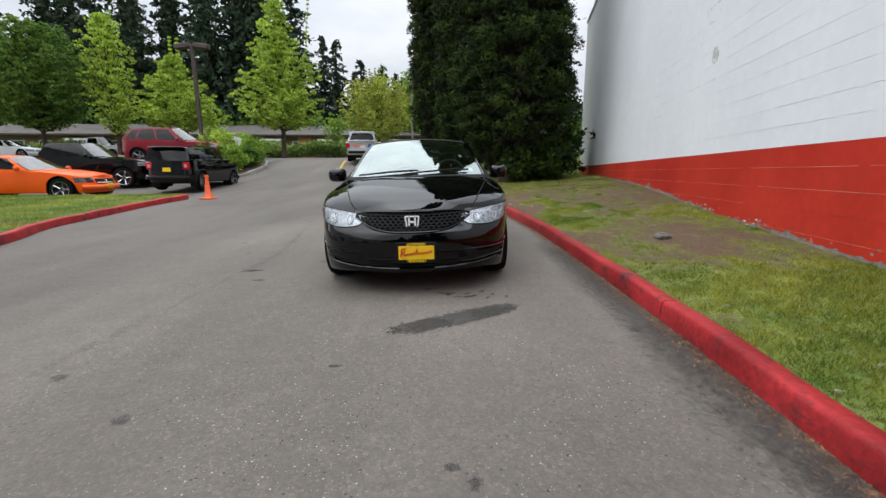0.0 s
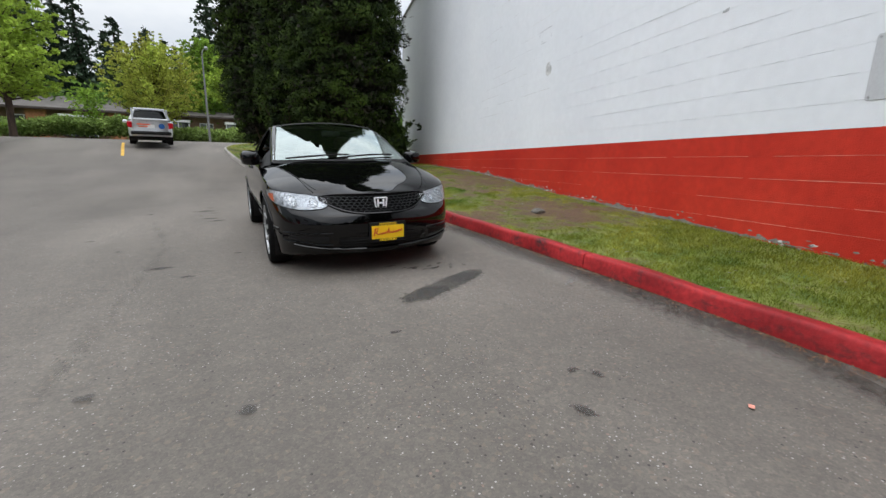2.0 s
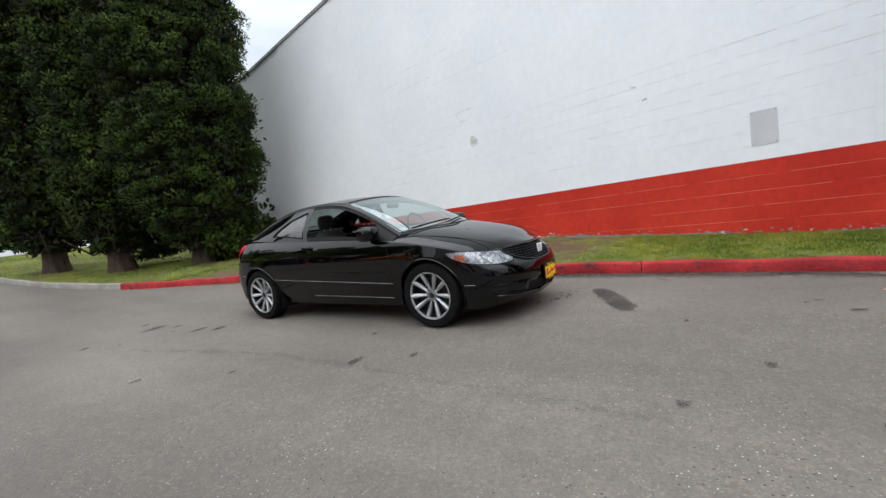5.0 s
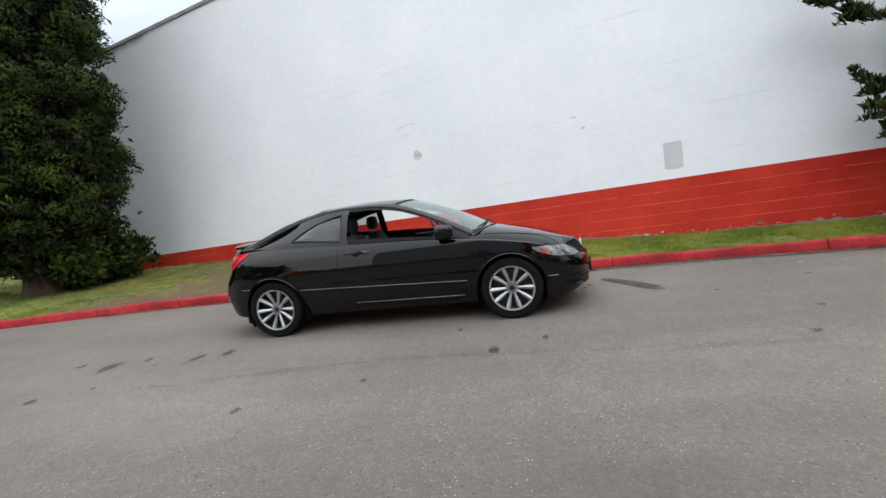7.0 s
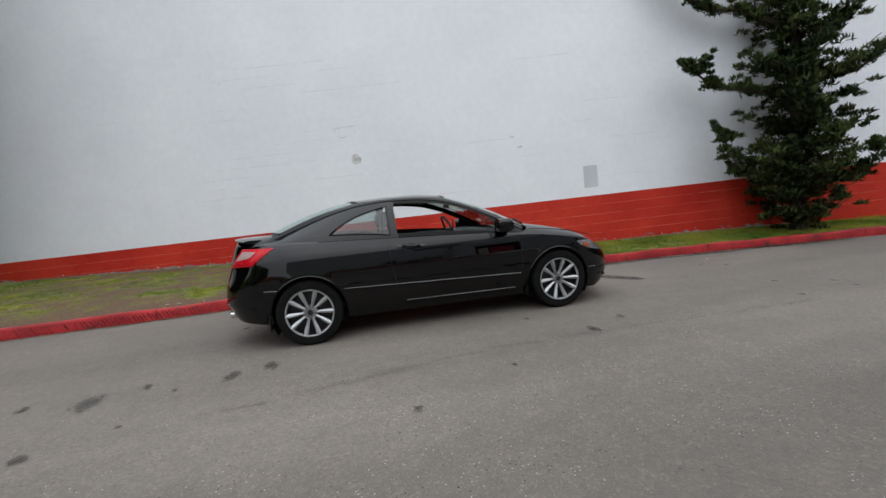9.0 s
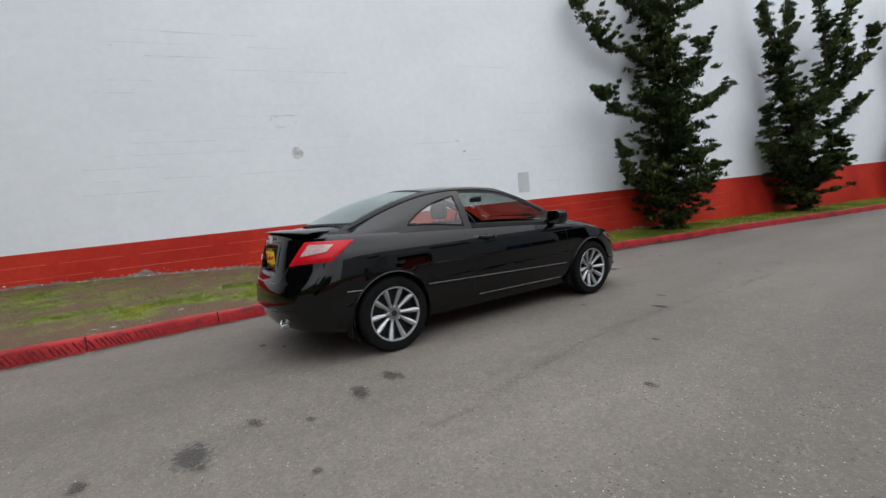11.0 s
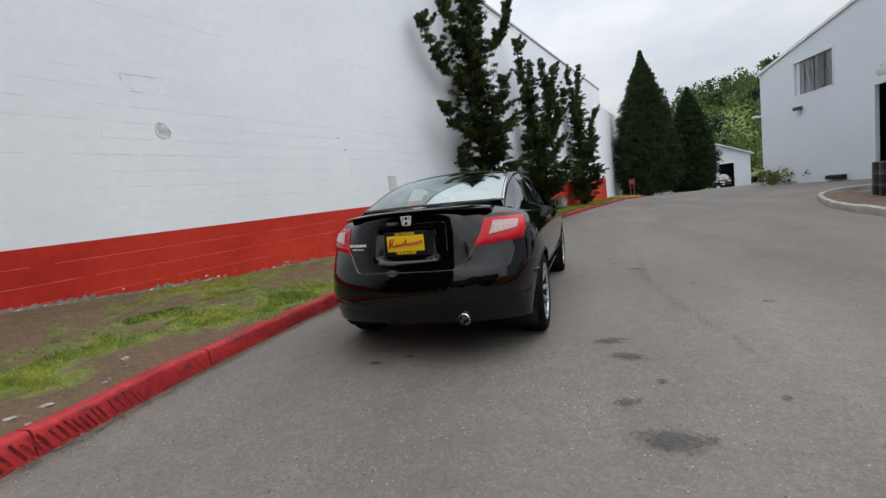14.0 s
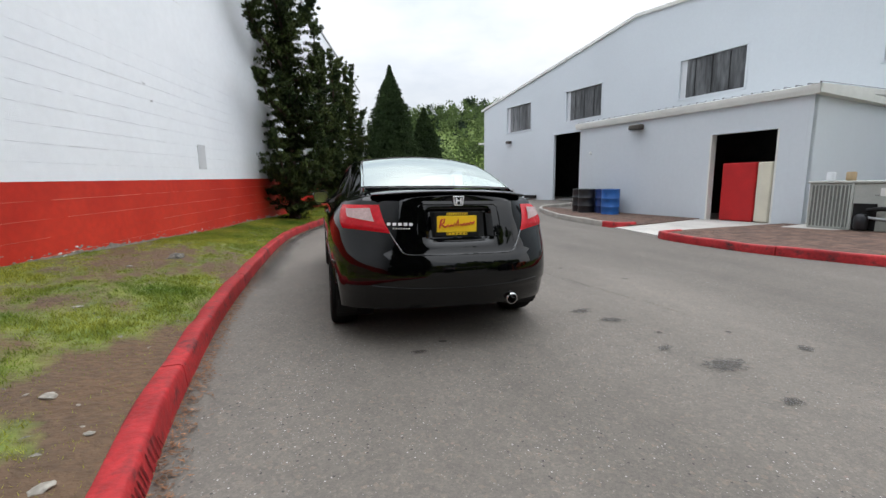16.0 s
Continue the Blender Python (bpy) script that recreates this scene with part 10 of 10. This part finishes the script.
def wall_flakes():
    """Bare, flaked paint along the wall's foot, thin mortar smears and painted joint highlights higher up."""
    rnd = random.Random(14)
    grey, white = Mesh(), Mesh()
    for i in range(520):
        s = rnd.uniform(-9.5, 8)
        z = lawn_height(s) - WALL_TILT * s + abs(rnd.gauss(0, 0.040)) - 0.01
        w, h = rnd.uniform(0.008, 0.045), rnd.uniform(0.004, 0.016)
        n = 8
        ring = [(s + w * math.cos(2 * math.pi * k / n) * rnd.uniform(0.5, 1), z + h * math.sin(2 * math.pi * k / n) * rnd.uniform(0.4, 1.1)) for k in range(n)]
        (grey if rnd.random() < 0.9 else white).poly([wall_at(a, b, 0.0068 + 0.0002 * (i % 9)) for a, b in ring][::-1])
    # crumbled strip at the very foot
    rows = []
    for s in span(-9.5, 8, 0.035):
        z = lawn_height(s) - WALL_TILT * s
        rows.append([wall_at(s, z - 0.06, 0.0064), wall_at(s, z + 0.022 + (0.10 + 0.04 * smoothstep(-0.5, 0.5, s) * (1 - smoothstep(2.5, 3.5, s))) * max(0.0, noise.noise((s * 2.1, 4.0, 0)) + 0.6 * noise.noise((s * 9, 1.0, 0)) + 0.4 * noise.noise((s * 31, 2.0, 0))), 0.0064)])
    grey.grid(rows, flip=True)
    tagged(part("bare_block", grey, STONE, wall_core, "bare grey flaked patches"), kind="stuff")
    tagged(part("paint_flake", white, WHITE_PAINT, wall_core, "pale flaked paint"), kind="stuff")
    dark, pale, bare = Mesh(), Mesh(), Mesh()

    def dash(mesh, s, z, w, h, o):
        n = 5
        up = [(s + lerp(-w, w, k / n), z + h * rnd.uniform(0.3, 1.0)) for k in range(n + 1)]
        dn = [(s + lerp(w, -w, k / n), z - h * rnd.uniform(0.3, 1.0)) for k in range(n + 1)]
        mesh.poly([wall_at(a, b, o) for a, b in up + dn][::-1])

    for i in range(60):
        s, z = rnd.gauss(-1.0, 4.5), rnd.uniform(1.5, 5.2)
        if s > 12:
            continue
        z = BAND + round((z - BAND) / COURSE) * COURSE
        dash(dark if rnd.random() < 0.6 else pale, s, z + rnd.uniform(-0.003, 0.003), rnd.uniform(0.04, 0.28) * rnd.choice((1, 1, 2.2)), rnd.uniform(0.001, 0.0026), 0.0078 + 0.0001 * (i % 7))
    # longer cracked joints
    for s0, s1, row in ((1.94, 0.42, 17), (2.33, -0.56, 16), (2.18, 1.05, 15), (1.87, -1.09, 14), (2.94, 2.38, 12), (2.58, 2.1, 9), (3.16, 0.63, 8), (3.18, 0.78, 7), (3.21, 1.76, 6), (3.08, -0.11, 5), (3.27, 2.12, 4), (3.3, 2.46, 3),
                        (-5.78, -4.83, 10), (-3.2, -2.33, 7), (-6.9, -6.1, 13), (-4.6, -3.5, 15), (-6.4, -5.3, 6), (4.6, 3.4, 9), (5.2, 4.0, 13)):
        a, b = min(s0, s1), max(s0, s1)
        while a < b - 0.05:
            w = min(rnd.uniform(0.15, 0.5), (b - a) / 2)
            if rnd.random() < 0.68:
                dash(dark, a + w, BAND + row * COURSE + rnd.uniform(-0.002, 0.002), w, rnd.uniform(0.0012, 0.0030), 0.0092)
                # pale dash below the crack paints the highlight on its lower lip
                dash(pale, a + w, BAND + row * COURSE - 0.006, w * 0.9, 0.0022, 0.0090)
            a += 2 * w + rnd.uniform(0.0, 0.06)
    # one block with broken edges, two small holes and a scrape
    for s0, z0, w, h in ((0.18, 3.19, 0.21, 0.006), (0.33, 3.18, 0.06, 0.010), (0.06, 3.195, 0.05, 0.009), (0.22, 2.985, 0.09, 0.007), (0.385, 3.13, 0.007, 0.055), (-0.035, 3.06, 0.006, 0.04), (0.30, 3.02, 0.03, 0.006),
                         (-3.28, 2.61, 0.035, 0.016), (-3.24, 2.63, 0.014, 0.012), (-3.42, 2.388, 0.035, 0.018), (-3.44, 2.40, 0.016, 0.014), (2.61, 4.322, 0.02, 0.014), (-3.62, 2.196, 0.20, 0.003)):
        dash(dark, s0, z0, w, h, 0.0095)
    for row in (-1, -2, -3, -4):
        s = -12.0
        while s < 8.5:
            w = rnd.uniform(0.3, 1.4)
            if rnd.random() < 0.95:
                dash(bare, s + w, BAND + row * COURSE + rnd.uniform(-0.002, 0.002), w, rnd.uniform(0.0018, 0.0036), 0.0078)
            s += 2 * w + rnd.uniform(0.0, 0.25)
    tagged(part("open_joint", dark, mat("open_mortar_joint", (0.62, 0.63, 0.655), 0.9, vary=0.25, scale=6), wall_core, "short open mortar joints"), kind="stuff")
    tagged(part("filled_joint", pale, WHITE_PAINT, wall_core, "pale highlights painted along joints"), kind="stuff")
    tagged(part("worn_joint", bare, mat("worn_red_joint", (0.70, 0.27, 0.20), 0.8, vary=0.25, scale=5), wall_core, "pale worn joints in the red band"), kind="stuff")


wall_flakes()


def far_sign():
    t = thing("post_sign", "small red and white notice on two posts", "sign", at=pose(-5.25, -39.0, -0.42, 0, 0, 172) @ Matrix.Scale(0.80, 4))
    for x in (-0.2, 0.2):
        part("post", Mesh().box((x, 0, 0.9), (0.09, 0.09, 2.0), 0.01), mat("red_brown_post", (0.20, 0.06, 0.04), 0.7), t)
    part("board", Mesh().box((0, 0.06, 1.95), (0.62, 0.03, 0.55), 0.005), mat("faded_red_board", (0.27, 0.05, 0.04), 0.7, vary=0.2), t, "faded red notice board")
    part("panel", Mesh().box((0, 0.08, 1.86), (0.42, 0.01, 0.16), 0.002), WHITE_PAINT, t, "white notice panel")


far_sign()
rows = []
for t in [i / 10 for i in range(11)]:
    x, y = lerp(-5.2, -9.2, t), lerp(-36.0, -43.5, t)
    rows.append([(x - 0.2, y, ground_z(x, y) + 0.16), (x + 0.1, y, ground_z(x, y) + 0.16)])
structure("pale_kerb_top", Mesh().grid(rows), CONCRETE, "pale concrete strip at the verge's end")

# ---------------------------------------------------------------- wall blocks, nearest ones singly
def block_mesh(name, w, h, material):
    m = Mesh()
    c = 0.0001
    f = [(-w / 2, 0.006, -h / 2 + c), (w / 2, 0.006, -h / 2 + c), (w / 2, 0.006, h / 2 - c), (-w / 2, 0.006, h / 2 - c)]
    b = [(-w / 2, 0.0059, -h / 2), (w / 2, 0.0059, -h / 2), (w / 2, 0.0059, h / 2), (-w / 2, 0.0059, h / 2)]
    k = [(-w / 2, -0.006, -h / 2), (w / 2, -0.006, -h / 2), (w / 2, -0.006, h / 2), (-w / 2, -0.006, h / 2)]
    m.add(f + b + k, [(3, 2, 1, 0)] + [(i, (i + 1) % 4, 4 + (i + 1) % 4, 4 + i) for i in range(4)] + [(4 + i, 4 + (i + 1) % 4, 8 + (i + 1) % 4, 8 + i) for i in range(4)])
    me = m.data(name)
    me.materials.append(material)
    return me


def wall_blocks():
    rnd = random.Random(22)
    white, red = block_mesh("block_white", BLOCK, COURSE, WALL_WHITE), block_mesh("block_red", BLOCK, COURSE, WALL_RED)
    ax = Matrix(((WALL_D.x, WALL_N.x, 0, 0), (WALL_D.y, WALL_N.y, 0, 0), (WALL_TILT, 0, 1, 0), (0, 0, 0, 1)))
    base = np.array([v.co[:] for v in white.vertices])
    faces = np.array([p.vertices[:] for p in white.polygons])
    joined = {True: ([], []), False: ([], [])}
    A = np.array(ax.to_3x3())
    rows_down, rows_up = 9, int((wall_top(WALL_A) - BAND) / COURSE)
    course_out = {r: rnd.gauss(0, 0.00006) for r in range(-rows_down, rows_up + 1)}
    count = 0
    for r in range(-rows_down, rows_up + 1):
        z = BAND + (r + 0.5) * COURSE
        s = WALL_A + (BLOCK / 2 if r % 2 else 0.0) + BLOCK / 2
        while s < WALL_B - BLOCK / 2:
            isred = r < 0
            out = rnd.gauss(0, 0.00004) + course_out[r]
            p = Vector(wall_at(s, z, out))
            if z + COURSE / 2 + WALL_TILT * s > lawn_height(s) - 0.1 and z + COURSE / 2 < wall_top(s) + 0.01:
                near = -6.3 < s < 0.8 and r < 9
                if near and count < 300:
                    ob = new("block", red if isred else white)
                    ob.parent = wall_core
                    ob.matrix_world = Matrix.Translation(p) @ ax
                    count += 1
                else:
                    vs, fs = joined[isred]
                    fs.append(faces + len(vs) * len(base))
                    vs.append(base @ A.T + np.array(p))
            s += BLOCK
    for isred, (vs, fs) in joined.items():
        nm = "red_blocks" if isred else "white_blocks"
        tagged(part(nm, fast(nm, np.concatenate(vs), np.concatenate(fs), WALL_RED if isred else WALL_WHITE), None, wall_core), kind="stuff")


wall_blocks()
